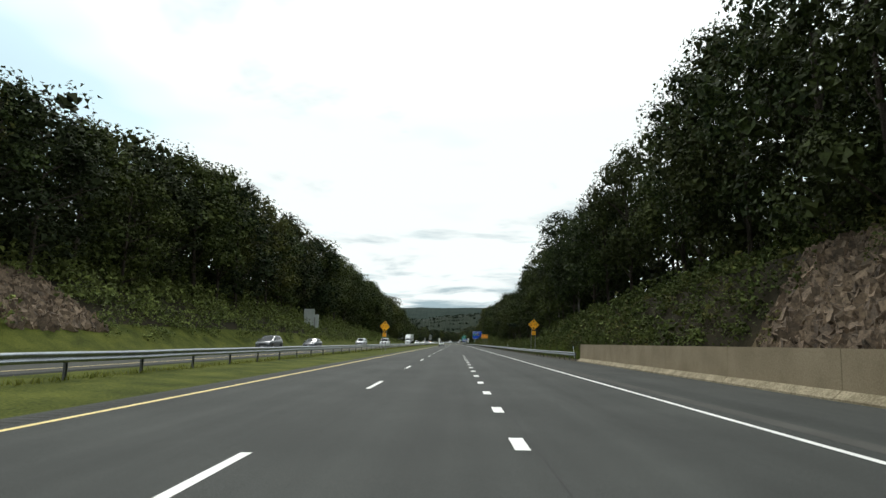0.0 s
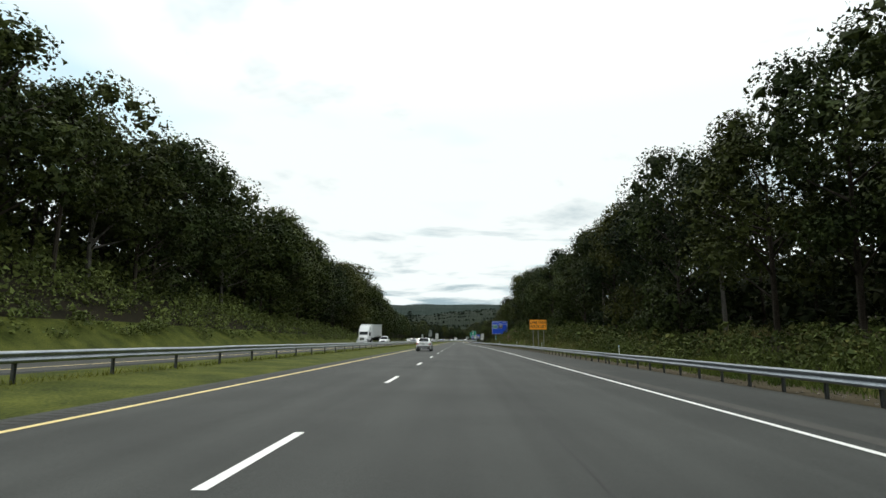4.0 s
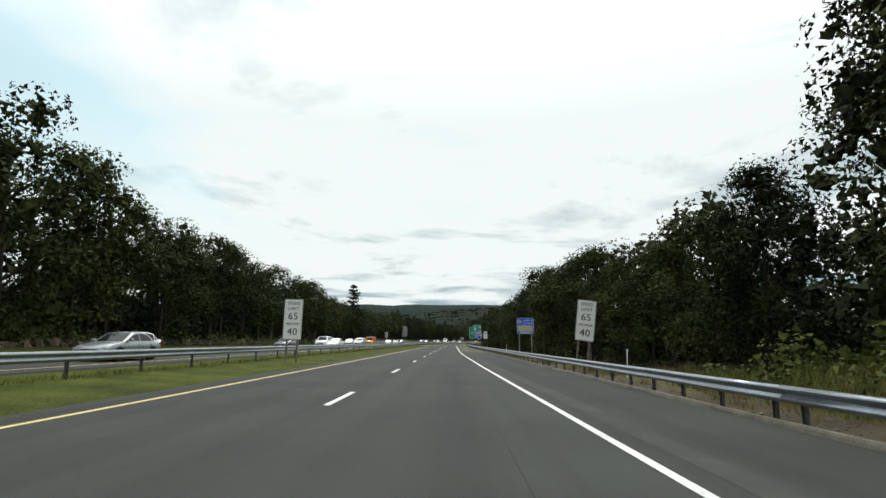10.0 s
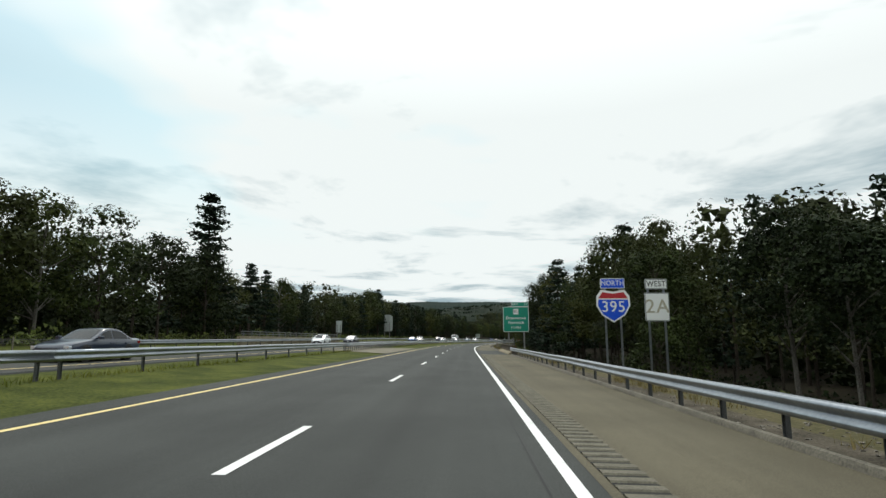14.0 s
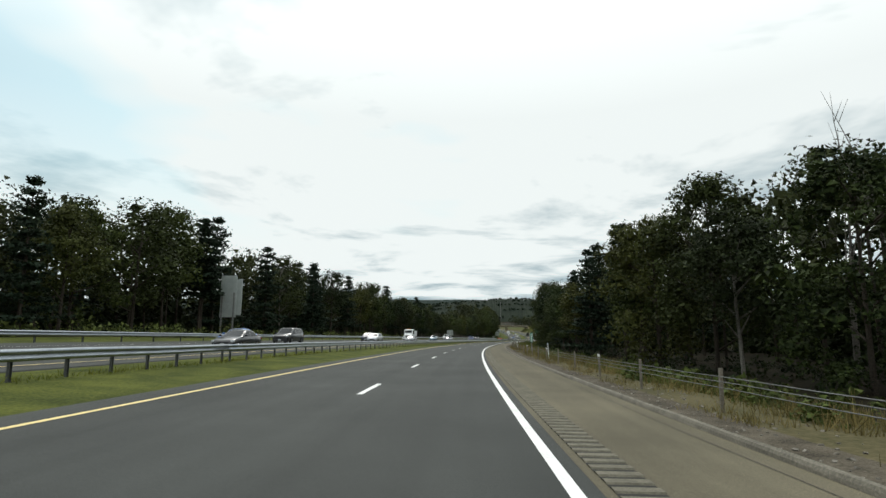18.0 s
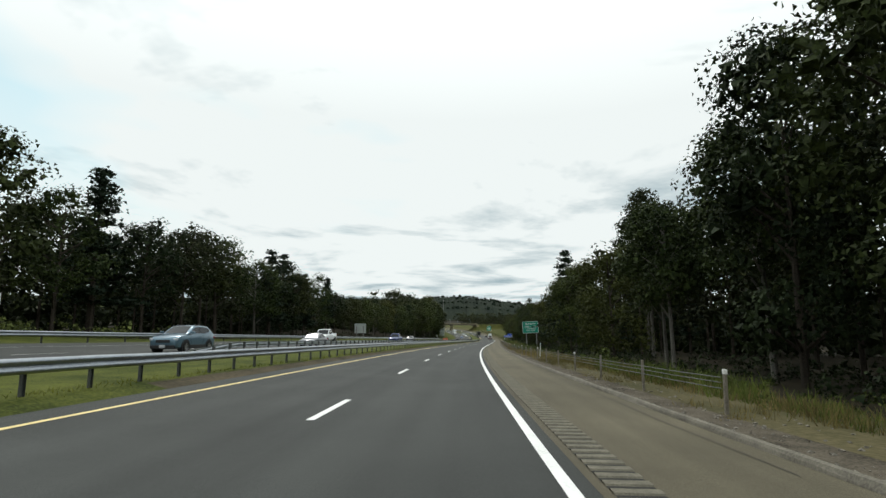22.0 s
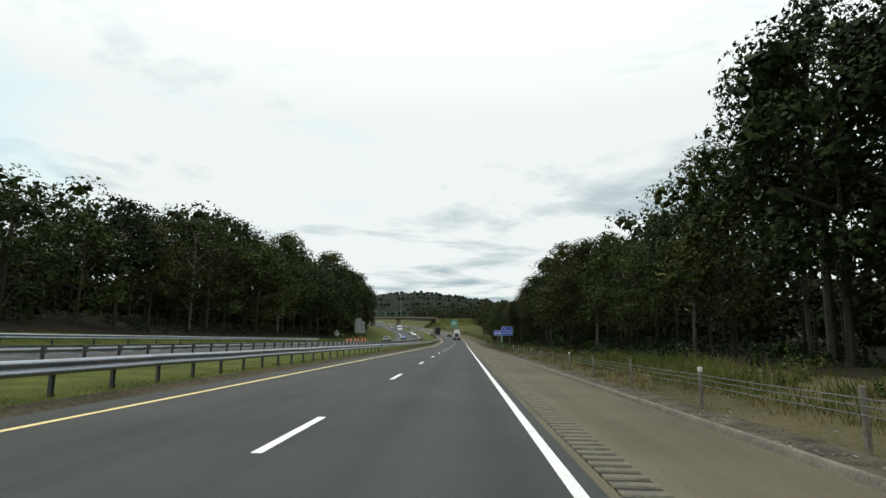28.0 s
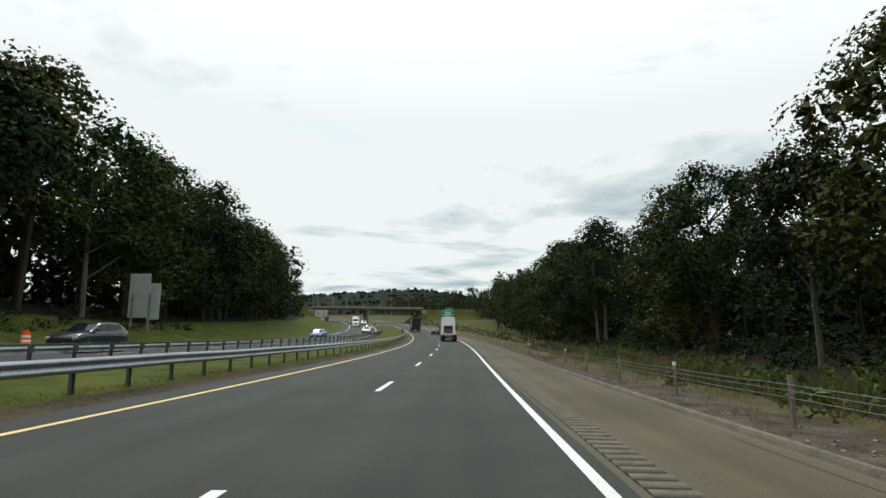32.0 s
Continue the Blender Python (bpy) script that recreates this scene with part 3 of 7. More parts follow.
# ---------------------------------------------------------------- far ridge
def ridge(name, radius, top, depth, az, share, seed, label, material, crowns=0, n=900):
    """A wooded ridge: crest of tree-top bumps, falling to the front; share of the height by azimuth in degrees."""
    rnd = random.Random(seed)
    verts, faces = [], []
    m = 9
    for i in range(n + 1):
        deg = az[0] + (az[-1] - az[0]) * i / n
        a = radians(deg)
        crest = top * float(np.interp(deg, az, share)) + top * 0.05 * noise.noise(Vector((a * 22, seed, 0))) + top * 0.07 * noise.noise(Vector((a * 9, seed, 4)))
        for j in range(m):
            f = j / (m - 1)
            r = radius - depth * (1 - f)
            z = -78 + (crest + 78) * (1 - (1 - f) ** 1.7) + (rnd.uniform(-1, 1) * 2.2 + 3.5 * noise.noise(Vector((a * 240, f * 9, seed)))) * (0.3 + 0.7 * f)
            verts.append((r * math.sin(a), r * math.cos(a), z))
    for i in range(n):
        for j in range(m - 1):
            q = i * m + j
            faces.append((q, q + m, q + m + 1, q + 1))
    ob = tagged(new(name, mesh(name, verts, faces, material)), label, "hill", kind="structure")
    if crowns:                     # tree crowns standing out of the slope
        rd = np.random.RandomState(seed)
        pick = np.array([verts[k] for k in rd.randint(0, len(verts), crowns)])
        pick += rd.uniform(-1, 1, pick.shape) * np.array([16, 16, 1.5])
        tagged(new("hill_woods", quad_mesh("hill_woods", lumps(pick, rd.uniform(3.0, 6.0, crowns), rd, 0.9), [material], np.zeros(crowns * 6, int))), "tree crowns covering the far hill", "woods", kind="stuff")
    return ob


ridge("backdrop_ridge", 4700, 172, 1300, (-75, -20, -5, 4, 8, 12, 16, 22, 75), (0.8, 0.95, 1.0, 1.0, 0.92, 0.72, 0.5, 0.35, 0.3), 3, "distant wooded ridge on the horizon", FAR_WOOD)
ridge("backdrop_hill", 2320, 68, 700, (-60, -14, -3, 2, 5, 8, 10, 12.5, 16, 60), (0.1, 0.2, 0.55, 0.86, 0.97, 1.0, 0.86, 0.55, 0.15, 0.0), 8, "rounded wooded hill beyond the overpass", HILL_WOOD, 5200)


def crown_clumps(rnd, clumps, low, wide, open_=0.0):
    """Rounded clumps filling an egg-shaped crown of a tree of height 1."""
    out = []
    for i in range(clumps):
        f = rnd.uniform(0, 1) ** 0.9
        z = low + (1 - low - 0.05) * f
        prof = wide * (math.sin(math.pi * (0.16 + 0.78 * f)) ** 0.75) * rnd.uniform(0.3, 1.08) ** 0.6
        a = rnd.uniform(0, 2 * math.pi)
        out.append((prof * math.cos(a), prof * math.sin(a), z, rnd.uniform(0.052, 0.112) * (1 - open_)))
    return out


def leaves_of(rnd, cents, leaves, leaf, m=10, chip=0.18):
    """Leaf sprays over each clump and a shaded core inside it."""
    c3, r = np.array([x[:3] for x in cents]), np.array([x[3] for x in cents])
    pick = rnd.choice(len(cents), leaves, p=r ** 2 / (r ** 2).sum())
    d = rnd.normal(size=(leaves, 3))
    d[:, 2] += 0.30
    d /= np.linalg.norm(d, axis=1)[:, None]
    k = rnd.uniform(0.5, 1.0, leaves) ** 0.6 * 1.08
    t = sprigs(c3[pick] + d * (k * r[pick])[:, None] * np.array([1.15, 1.15, 0.88]), leaf, rnd, d)
    # small chips inside each clump keep the sky from showing through
    e = rnd.normal(size=(len(c3) * m, 3))
    e *= rnd.uniform(0.05, 0.62, (len(e), 1)) / np.linalg.norm(e, axis=1)[:, None]
    return np.concatenate([t, chips(np.repeat(c3, m, 0) + e * np.repeat(r, m)[:, None], np.repeat(r, m) * chip, rnd)]), np.zeros((0, 3))


def broadleaf(seed, leaves, clumps, low, wide, material, bark, leaf=0.0165, open_=0.0):
    """A broad-leaved tree of height 1: trunk with limbs, crown of leaf clumps."""
    rnd = np.random.RandomState(seed)
    bm = bmesh.new()
    lean = rnd.uniform(-0.03, 0.03, 2)
    pts = [Vector((lean[0] * f, lean[1] * f, f * 0.86)) for f in (-0.03, 0.3, 0.6, 1)]
    rad = [0.0125, 0.0095, 0.0065, 0.002]
    for i in range(3):
        tube(bm, pts[i], pts[i + 1], rad[i], rad[i + 1], 6)
    cents = crown_clumps(rnd, clumps, low, wide, open_)
    for c in cents[: min(12, clumps)]:
        h = max(low * 0.7, c[2] - 0.16)
        tube(bm, (lean[0] * h, lean[1] * h, h), (c[0], c[1], c[2]), 0.006, 0.0015, 4)
    me_t = bpy.data.meshes.new("trunk")
    bm.to_mesh(me_t)
    bm.free()
    me_t.materials.append(bark)
    return me_t, leaf_mesh("crown", *leaves_of(rnd, cents, leaves, leaf), material)


def pine_leaves(rnd, leaves, low, wide, leaf, bm=None):
    c, tiers = [], 14
    for k in range(tiers):
        f = k / (tiers - 1)
        z = low + (0.96 - low) * f
        r = wide * (1 - f) ** 0.7 * rnd.uniform(0.7, 1.2) + 0.014
        for b in range(6):
            a = rnd.uniform(0, 2 * math.pi)
            rr = r * rnd.uniform(0.55, 1.1)
            tip = (rr * math.cos(a), rr * math.sin(a), z + rnd.uniform(-0.01, 0.04))
            if bm is not None and b < 3:
                tube(bm, (0, 0, z - 0.01), tip, 0.003, 0.001, 4)
            n = max(3, int(leaves / tiers / 6 * (1.6 - 1.1 * f)))
            g = rnd.uniform(0.2, 1.05, n)
            c.append(np.stack([tip[0] * g, tip[1] * g, np.full(n, z) + (tip[2] - z) * g], 1) + rnd.normal(size=(n, 3)) * np.array([0.018, 0.018, 0.009]))
    return sprigs(np.concatenate(c), leaf, rnd, None, 1.0)


def pine(seed, leaves, material, bark, low=0.22, wide=0.17, leaf=0.0125):
    rnd = np.random.RandomState(seed)
    bm = bmesh.new()
    tube(bm, (0, 0, -0.03), (0, 0, 0.5), 0.014, 0.009, 6)
    tube(bm, (0, 0, 0.5), (0, 0, 0.98), 0.009, 0.001, 6)
    v = pine_leaves(rnd, leaves, low, wide, leaf, bm)
    me_t = bpy.data.meshes.new("trunk")
    bm.to_mesh(me_t)
    bm.free()
    me_t.materials.append(bark)
    return me_t, leaf_mesh("crown", v, np.zeros((0, 3)), material)


def tree_thing(name, meshes, label):
    e = empty(name)
    child("trunk", meshes[0], e)
    child("crown", meshes[1], e)
    return tagged(e, label, "tree", "trees along the highway")


LOW = (0.06, 0.14, 0.10, 0.05, 0.18)
HIGH = (0.26, 0.36, 0.22, 0.32, 0.44)
WIDE = (0.27, 0.23, 0.29, 0.22, 0.25)
# light leaves come twice: their colour stands for sunlit patches of foliage
GREEN = (LEAF, LEAF_DARK, LEAF_LIGHT, LEAF_LIGHT, LEAF)
KINDS = ("green leafy broad-leaved tree at the edge of the woods", "dark green dense broad-leaved tree at the edge of the woods", "wide green broad-leaved tree with spreading branches beside the highway", "light green broad-leaved tree at the edge of the woods", "tall green broad-leaved tree with a rounded crown")
LOWKINDS = ("green leafy tree with foliage down to the ground", "dark green dense tree with foliage down to the ground", "wide green bushy tree at the edge of the woods", "light green bushy tree at the edge of the woods", "tall green tree with dense low branches")
BUSHY = [tree_thing("tree", broadleaf(11 + k, 4200, 54, LOW[k % 5], WIDE[k % 5] * 1.12, GREEN[k % 5], BARK, 0.0122), LOWKINDS[k % 5]) for k in range(5)]
FULL = [tree_thing("tree", broadleaf(21 + k, 3900, 48, HIGH[k % 5], WIDE[k % 5], GREEN[k % 5], (BARK, BARK, PALE_BARK)[k % 3], 0.0122), KINDS[k % 5]) for k in range(6)]
# finer leaves for the trees that the road passes close by
BUSHY_FINE = [tree_thing("tree", broadleaf(111 + k, 9000, 64, LOW[k % 5], WIDE[k % 5] * 1.05, GREEN[k % 5], BARK, 0.0098), LOWKINDS[k % 5]) for k in range(5)]
FULL_FINE = [tree_thing("tree", broadleaf(121 + k, 8400, 56, HIGH[k % 5], WIDE[k % 5] * 0.98, GREEN[k % 5], (BARK, PALE_BARK, BARK)[k % 3], 0.0098), KINDS[k % 5]) for k in range(6)]
PINES = [tree_thing("pine_tree", pine(61 + k, 5200, NEEDLE, BARK, (0.2, 0.35, 0.1)[k], (0.17, 0.14, 0.20)[k], 0.0138), "dark green pine tree with spreading tiers of needles") for k in range(3)]
TALL = [tree_thing("tree", broadleaf(81 + k, 4800, 34, 0.5, (0.21, 0.18)[k], LEAF_DARK, PALE_BARK, 0.0095, 0.22), "tall broad-leaved tree with a long bare pale trunk and open crown") for k in range(2)]
USED = set()


def plant(src, s, u, height, turn, fat=1.0, sink=0.15):
    p = P(s, u, ground_up(s, u) - sink)
    m = pose(p.x, p.y, p.z, 0, 0, turn) @ Matrix.Diagonal((height * fat, height * fat, height, 1))
    if src.name not in USED:
        USED.add(src.name)
        src.matrix_basis = m
        return src
    o = copy_thing(src, Matrix.Identity(4))
    o.matrix_basis = m
    return o


def top_right(s):
    """Height of the tree tops above the road, on the right."""
    return float(np.interp(s, [-240, 30, 50, 70, 88, 104, 125, 150, 166, 203, 227, 247, 270, 300, 304, 311, 317, 326, 336, 348, 356, 372, 385, 400, 412, 424, 450, 466, 478, 486, 492, 502, 509, 514, 525, 545, 580, 600, 632, 645, 658, 664, 676, 711, 728, 739, 746, 757, 766, 800, 815, 825, 832, 836, 846, 850, 868, 885, 910, 935, 958, 980, 1000, 1060, 1500],
                           [21, 24, 22.5, 20, 20, 19.5, 19, 18, 17, 16.5, 19, 20.5, 18, 16, 15.5, 14.5, 11, 9.7, 10, 13.5, 14, 12, 11.5, 10.5, 9.5, 8, 11, 11.5, 10.5, 8.8, 13.5, 14.5, 12, 9, 9.5, 11.5, 12.5, 11, 13, 16.5, 16.5, 12.5, 13.5, 13.5, 13, 17.5, 9.5, 9.5, 13, 12.5, 12.5, 16, 15, 11.5, 11, 12, 15.5, 14, 16, 13.5, 12.5, 15, 16, 13, 12]))


def top_left(s):
    """Height of the tree tops above the road, on the left, for trees 35 m away."""
    return float(np.interp(s, [-240, 15, 54, 66, 80, 98, 110, 160, 200, 217, 235, 250, 262, 275, 290, 303, 312, 328, 335, 341, 356, 380, 430, 455, 490, 530, 560, 580, 620, 660, 700, 760, 800, 850, 870, 885, 906, 918, 928, 940, 952, 966, 985, 1005, 1500],
                           [22.5, 22.5, 22, 27.5, 29, 26.8, 26.5, 26, 25.5, 26.5, 24, 24, 21.5, 24, 25, 25.5, 25, 23.5, 19, 16, 16, 16, 15, 13.5, 12, 12, 14, 16, 16.5, 16, 15, 14, 13.5, 14, 17, 20, 22.3, 20, 19.5, 19.5, 19.5, 23.5, 23, 21, 18]))


def row_right(s):
    return edge_u(s) + float(np.interp(s, [240, 260, 330, 350, 440, 455, 500, 515, 975, 1010, 1060, 1100, 1150], [8.0, 10.5, 10.0, 8.0, 8.0, 11.5, 11.5, 10.0, 9.0, 9.5, 13, 27, 42]))


def open_below(s, u):
    """Where the woods stand on bare trunks over a dark floor."""
    return (u > 0 and (35 < s < 170 or 335 < s < 985)) or (u < 0 and (330 < s < 800 or 860 < s < 985))


SIGNS_RIGHT = ((68.8, 13.9), (191.2, 13.9), (282.2, 15.0), (322.2, 10.6), (340.9, 9.8), (430.5, 10.8), (498.5, 11.0), (751.4, 13.3), (925.2, 11.7))
rng = random.Random(5)
WOODS = []          # trees behind the first row
s = -62.0
while s < 1300:
    for row in range(4):
        for side in (1, -1):
            ss = s + rng.uniform(-2.4, 2.4)
            if side > 0:
                if row == 3 and not 300 < ss < 1000:
                    continue
                u = row_right(ss) + row * 5.5 + rng.uniform(-1.0, 1.8)
                for a, c in SIGNS_RIGHT:
                    if a - 34 < ss < a + 5:
                        u = max(u, c + 6.5 + row * 5.5)
                ref = float(np.interp(ss, [290, 310, 470, 490], [17, 14, 14, 15]))
                top = (top_right(ss) - 1.4) * 0.94 / ref * (u - 2.6) + 1.4
            else:
                u = -(float(np.interp(ss, [270, 330, 930, 962], [37.5, 32.5, 32.5, 37.5])) + (4.5 if any(a - 28 < ss < a + 5 for a in (529.6, 591.5, 766.4)) else 0.0) + row * 6.0 + rng.uniform(-1.5, 2.2))
                top = (top_left(ss) - 1.4) / 35.2 * (2.6 - u) + 1.4
            if side < 0 and ss > 1040 and u > -(33 + 0.16 * (ss - 1040)):
                continue
            if side > 0 and ss > 965:
                top = min(top, 18.0)
            h = max(5.5, (top - ground_up(ss, u)) * (rng.uniform(0.86, 1.08) if row == 0 else rng.uniform(0.66, 0.88) if side < 0 else rng.uniform(0.62, 0.84)))
            if side > 0 and 738 < ss < 772:
                h *= 0.72
            conifer = rng.random() < ((0.32 if row == 0 else 0.12) if (370 if side > 0 else 445) < ss < 770 else 0.03)
            if side > 0 and row == 0 and (682 < ss < 704 or 744 < ss < 752):
                continue
            if row == 0 and -15 < ss < 1050:
                bushy, full = (BUSHY_FINE, FULL_FINE) if side > 0 and ss < 985 else (BUSHY, FULL)
                if conifer:
                    src = PINES[rng.randrange(3)]
                elif rng.random() < (0.22 if open_below(ss, u) else 0.8):
                    src = bushy[rng.randrange(5)]
                else:
                    src = full[rng.randrange(6)]
                fat = rng.uniform(0.9, 1.15) * 14 / max(h, 10)
                plant(src, ss, u, h * (1.08 if conifer else 1.0), rng.uniform(0, 360), rng.uniform(1.1, 1.45) if conifer else min(1.05, max(0.84, fat)) if side > 0 else rng.uniform(0.95, 1.25))
            else:
                WOODS.append((ss, u, h, rng.uniform(0, 2 * math.pi), conifer, row))
    s += 6.4

# single trees that stand out
plant(BUSHY[1], 1128, -44, 15, 30, 1.2)
plant(BUSHY[3], 1140, -40, 14, 130, 1.2)
plant(BUSHY[0], 1118, -50, 17, 230, 1.2)
plant(PINES[2], 475, -33.5, 20.5, 40, 1.45)
plant(TALL[0], 100, 25.5, 26, 10, 1.1)
plant(TALL[1], 691, 22, 18.5, 80, 0.95)
plant(TALL[0], 699, 24, 18.5, 200, 0.9)
plant(TALL[1], 754, 20, 13.5, 20, 1.1)
plant(TALL[0], 757.5, 21.5, 14.5, 70, 1.0)
plant(BUSHY_FINE[2], 984, 17, 12.5, 15, 1.15)
plant(BUSHY_FINE[3], 996, 18.5, 14, 205, 1.15)
plant(TALL[0], 512, 17, 16, 140, 0.8)
plant(TALL[1], 506, 18, 15.5, 260, 0.85)
plant(TALL[0], 829, 17.5, 16.5, 95, 0.75)
plant(TALL[1], 832.5, 19, 15, 310, 0.7)
plant(TALL[1], 890, 16.5, 14.5, 45, 0.75)
plant(PINES[1], 606, 27, 15, 75, 1.25)


def dead_tree(s, u, height, seed):
    """Bare grey stems that fork upwards."""
    rd = random.Random(seed)
    e = empty("dead_tree", Matrix.Translation(P(s, u, ground_up(s, u) - 0.1)))
    bm = bmesh.new()
    tube(bm, (0, 0, 0), (0.1, 0, height * 0.45), 0.16, 0.11, 8)
    part("trunk", bm, PALE_BARK, e)
    for k in range(9):
        bm = bmesh.new()
        z = height * rd.uniform(0.3, 0.46)
        a, q = Vector((0.1 * z / (height * 0.45), 0, z)), rd.uniform(0, 6.283)
        d = Vector((math.cos(q) * 0.38, math.sin(q) * 0.38, 1)).normalized()
        for j in range(5):
            b = a + d * height * 0.115 * rd.uniform(0.8, 1.15)
            tube(bm, a, b, 0.055 - 0.010 * j, 0.045 - 0.010 * j, 5)
            if j > 1:
                t = Vector((rd.uniform(-1, 1), rd.uniform(-1, 1), 1.4)).normalized()
                tube(bm, a, a + t * height * 0.08, 0.02, 0.006, 4)
            a, d = b, (d + Vector((rd.uniform(-0.16, 0.16), rd.uniform(-0.16, 0.16), 0.12))).normalized()
        part("branch", bm, PALE_BARK, e)
    return tagged(e, "dead grey tree with bare upright branches", "tree", "trees along the highway")


dead_tree(543, 21, 13.0, 4)
dead_tree(548, 22.5, 12.0, 9)


def build_woods():
    """All the trees behind the first row, joined."""
    rnd = np.random.RandomState(7)
    low_v = [leaves_of(rnd, crown_clumps(rnd, 16, 0.05, 0.28, -0.55), 430, 0.0200, 4, 0.24) for k in range(4)]
    high_v = [leaves_of(rnd, crown_clumps(rnd, 15, 0.30, 0.30, -0.55), 430, 0.0205, 4, 0.24) for k in range(4)]
    low_near = [leaves_of(rnd, crown_clumps(rnd, 18, 0.05, 0.28, -0.55), 980, 0.0140, 11, 0.15) for k in range(4)]
    high_near = [leaves_of(rnd, crown_clumps(rnd, 17, 0.30, 0.30, -0.55), 980, 0.0142, 11, 0.15) for k in range(4)]
    pine_v = [(pine_leaves(rnd, 900, 0.2, 0.17, 0.024), np.zeros((0, 3))) for k in range(2)]
    stem = []
    for k in range(5):
        a0, a1 = 2 * math.pi * k / 5, 2 * math.pi * (k + 1) / 5
        stem += [(0.012 * math.cos(a0), 0.012 * math.sin(a0), -0.05), (0.012 * math.cos(a1), 0.012 * math.sin(a1), -0.05), (0.005 * math.cos(a1), 0.005 * math.sin(a1), 0.8), (0.005 * math.cos(a0), 0.005 * math.sin(a0), 0.8)]
    stem = np.array(stem)
    tri, quad, it, iq = [], [], [], []
    for s, u, h, turn, conifer, row in WOODS:
        p = np.array(P(s, u, ground_up(s, u) - 0.2))
        c, q = math.cos(turn), math.sin(turn)
        rot = np.array([[c, q, 0], [-q, c, 0], [0, 0, 1]])
        bare = open_below(s, u) and row < (3 if s > 170 else 1)
        t, l = pine_v[rnd.randint(2)] if conifer else ((high_near if bare else low_near) if row < 2 and s < 1000 else high_v if bare else low_v)[rnd.randint(4)]
        m = 2 if conifer else rnd.randint(2)
        tri.append((t @ rot) * h + p)
        it.append(np.full(len(t) // 3, m))
        quad.append((l @ rot) * h + p)
        iq.append(np.full(len(l) // 4, m))
        if row < 3:
            quad.append((stem @ rot) * h + p)
            iq.append(np.full(5, 3))
    me = leaf_mesh("woodland", np.concatenate(tri), np.concatenate(quad), [LEAF, LEAF_DARK, NEEDLE, BARK], np.concatenate(it + iq))
    return tagged(new("woodland", me), "dense dark green woods behind the first row of trees", "woods", kind="stuff")


build_woods()


def deep_woods():
    """Canopy of the woods far back from the road, joined."""
    rd = np.random.RandomState(19)
    c, r = [], []
    for k in range(5200):
        s = rd.uniform(-60, 1000)
        u = rd.uniform(44, 230) if k % 2 else -rd.uniform(62, 240)
        c.append(tuple(P(s, u, ground_up(s, u) + rd.uniform(2.5, 5.0))))
        r.append(rd.uniform(2.2, 4.2))
    c, r = np.array(c), np.array(r)
    d = rd.normal(size=(len(c) * 9, 3))
    d[:, 2] = np.abs(d[:, 2])
    d /= np.linalg.norm(d, axis=1)[:, None]
    v = np.concatenate([lumps(c, r * 0.8, rd), quads(np.repeat(c, 9, 0) + d * np.repeat(r, 9)[:, None], 1.2, rd, d)])
    idx = rd.randint(0, 2, len(v) // 4)
    return tagged(new("deep_woods", quad_mesh("deep_woods", v, [LEAF, LEAF_DARK], idx)), "dense green canopy of the woods back from the highway", "woods", kind="stuff")


deep_woods()


def thicket(name, spots, material, label, seed, per=26, leaf=0.16, m=8):
    """Leaf clumps joined into one mesh: spots of (s, u, radius, height)."""
    rnd = np.random.RandomState(seed)
    foot = np.array([np.array(P(s, u, ground_up(s, u) - 0.1)) for s, u, r, h in spots])
    size = np.array([(r, r, h) for s, u, r, h in spots])
    d = rnd.normal(size=(len(spots) * per, 3))
    d[:, 2] = np.abs(d[:, 2]) * 0.9
    d /= np.linalg.norm(d, axis=1)[:, None]
    k = rnd.uniform(0.6, 1.12, len(d))[:, None]
    t = sprigs(np.repeat(foot, per, 0) + d * k * np.repeat(size, per, 0), leaf, rnd, d)
    e = rnd.uniform(-0.5, 0.5, (len(spots) * m, 3)) + np.array([0, 0, 0.55])
    core = chips(np.repeat(foot, m, 0) + e * np.repeat(size, m, 0), np.repeat(size[:, 0], m) * (0.20 if m > 10 else 0.14), rnd)
    return tagged(new(name, leaf_mesh(name, np.concatenate([t, core]), np.zeros((0, 3)), material)), label, "undergrowth", kind="stuff")


ROCKY = ((316, 347, -31.2, -27.0), (5, 16.5, 15.5, 18.6), (29, 38, -36, -28), (246, 260, 14.8, 17.2))


def rocky(s, u):
    return any(a < s < b and c < u < d for a, b, c, d in ROCKY)


spots, low_spots = [], []
s = -60.0
while s < 1150:
    for k in range(8 if s < 310 else 3):
        ss = s + rng.uniform(-0.8, 0.8)
        e = edge_u(ss)
        u = e + (rng.uniform(3.4, 11) if ss < 310 else 4.4 + 5.5 * rng.random() ** 1.7)
        r = rng.uniform(0.45, 1.25) * (1.0 if ss < 310 else 0.34 + 0.5 * max(0.0, noise.noise(Vector((ss * 0.05, 1, 1)))) + (0.3 if rng.random() < 0.1 else 0.0))
        if 85 < ss < 168 and u > e + 5.4:
            r *= 0.5
        if not rocky(ss, u):
            (low_spots if ss < 310 and u < e + 7.2 and rng.random() < (0.35 if ss < 170 else 0.75) else spots).append((ss, u, r, r * rng.uniform(0.8, 1.7)))
    s += 1.6
thicket("bank_weeds", low_spots, BANK, "olive green weeds and grass on the cut bank", 22, per=90, leaf=0.085)
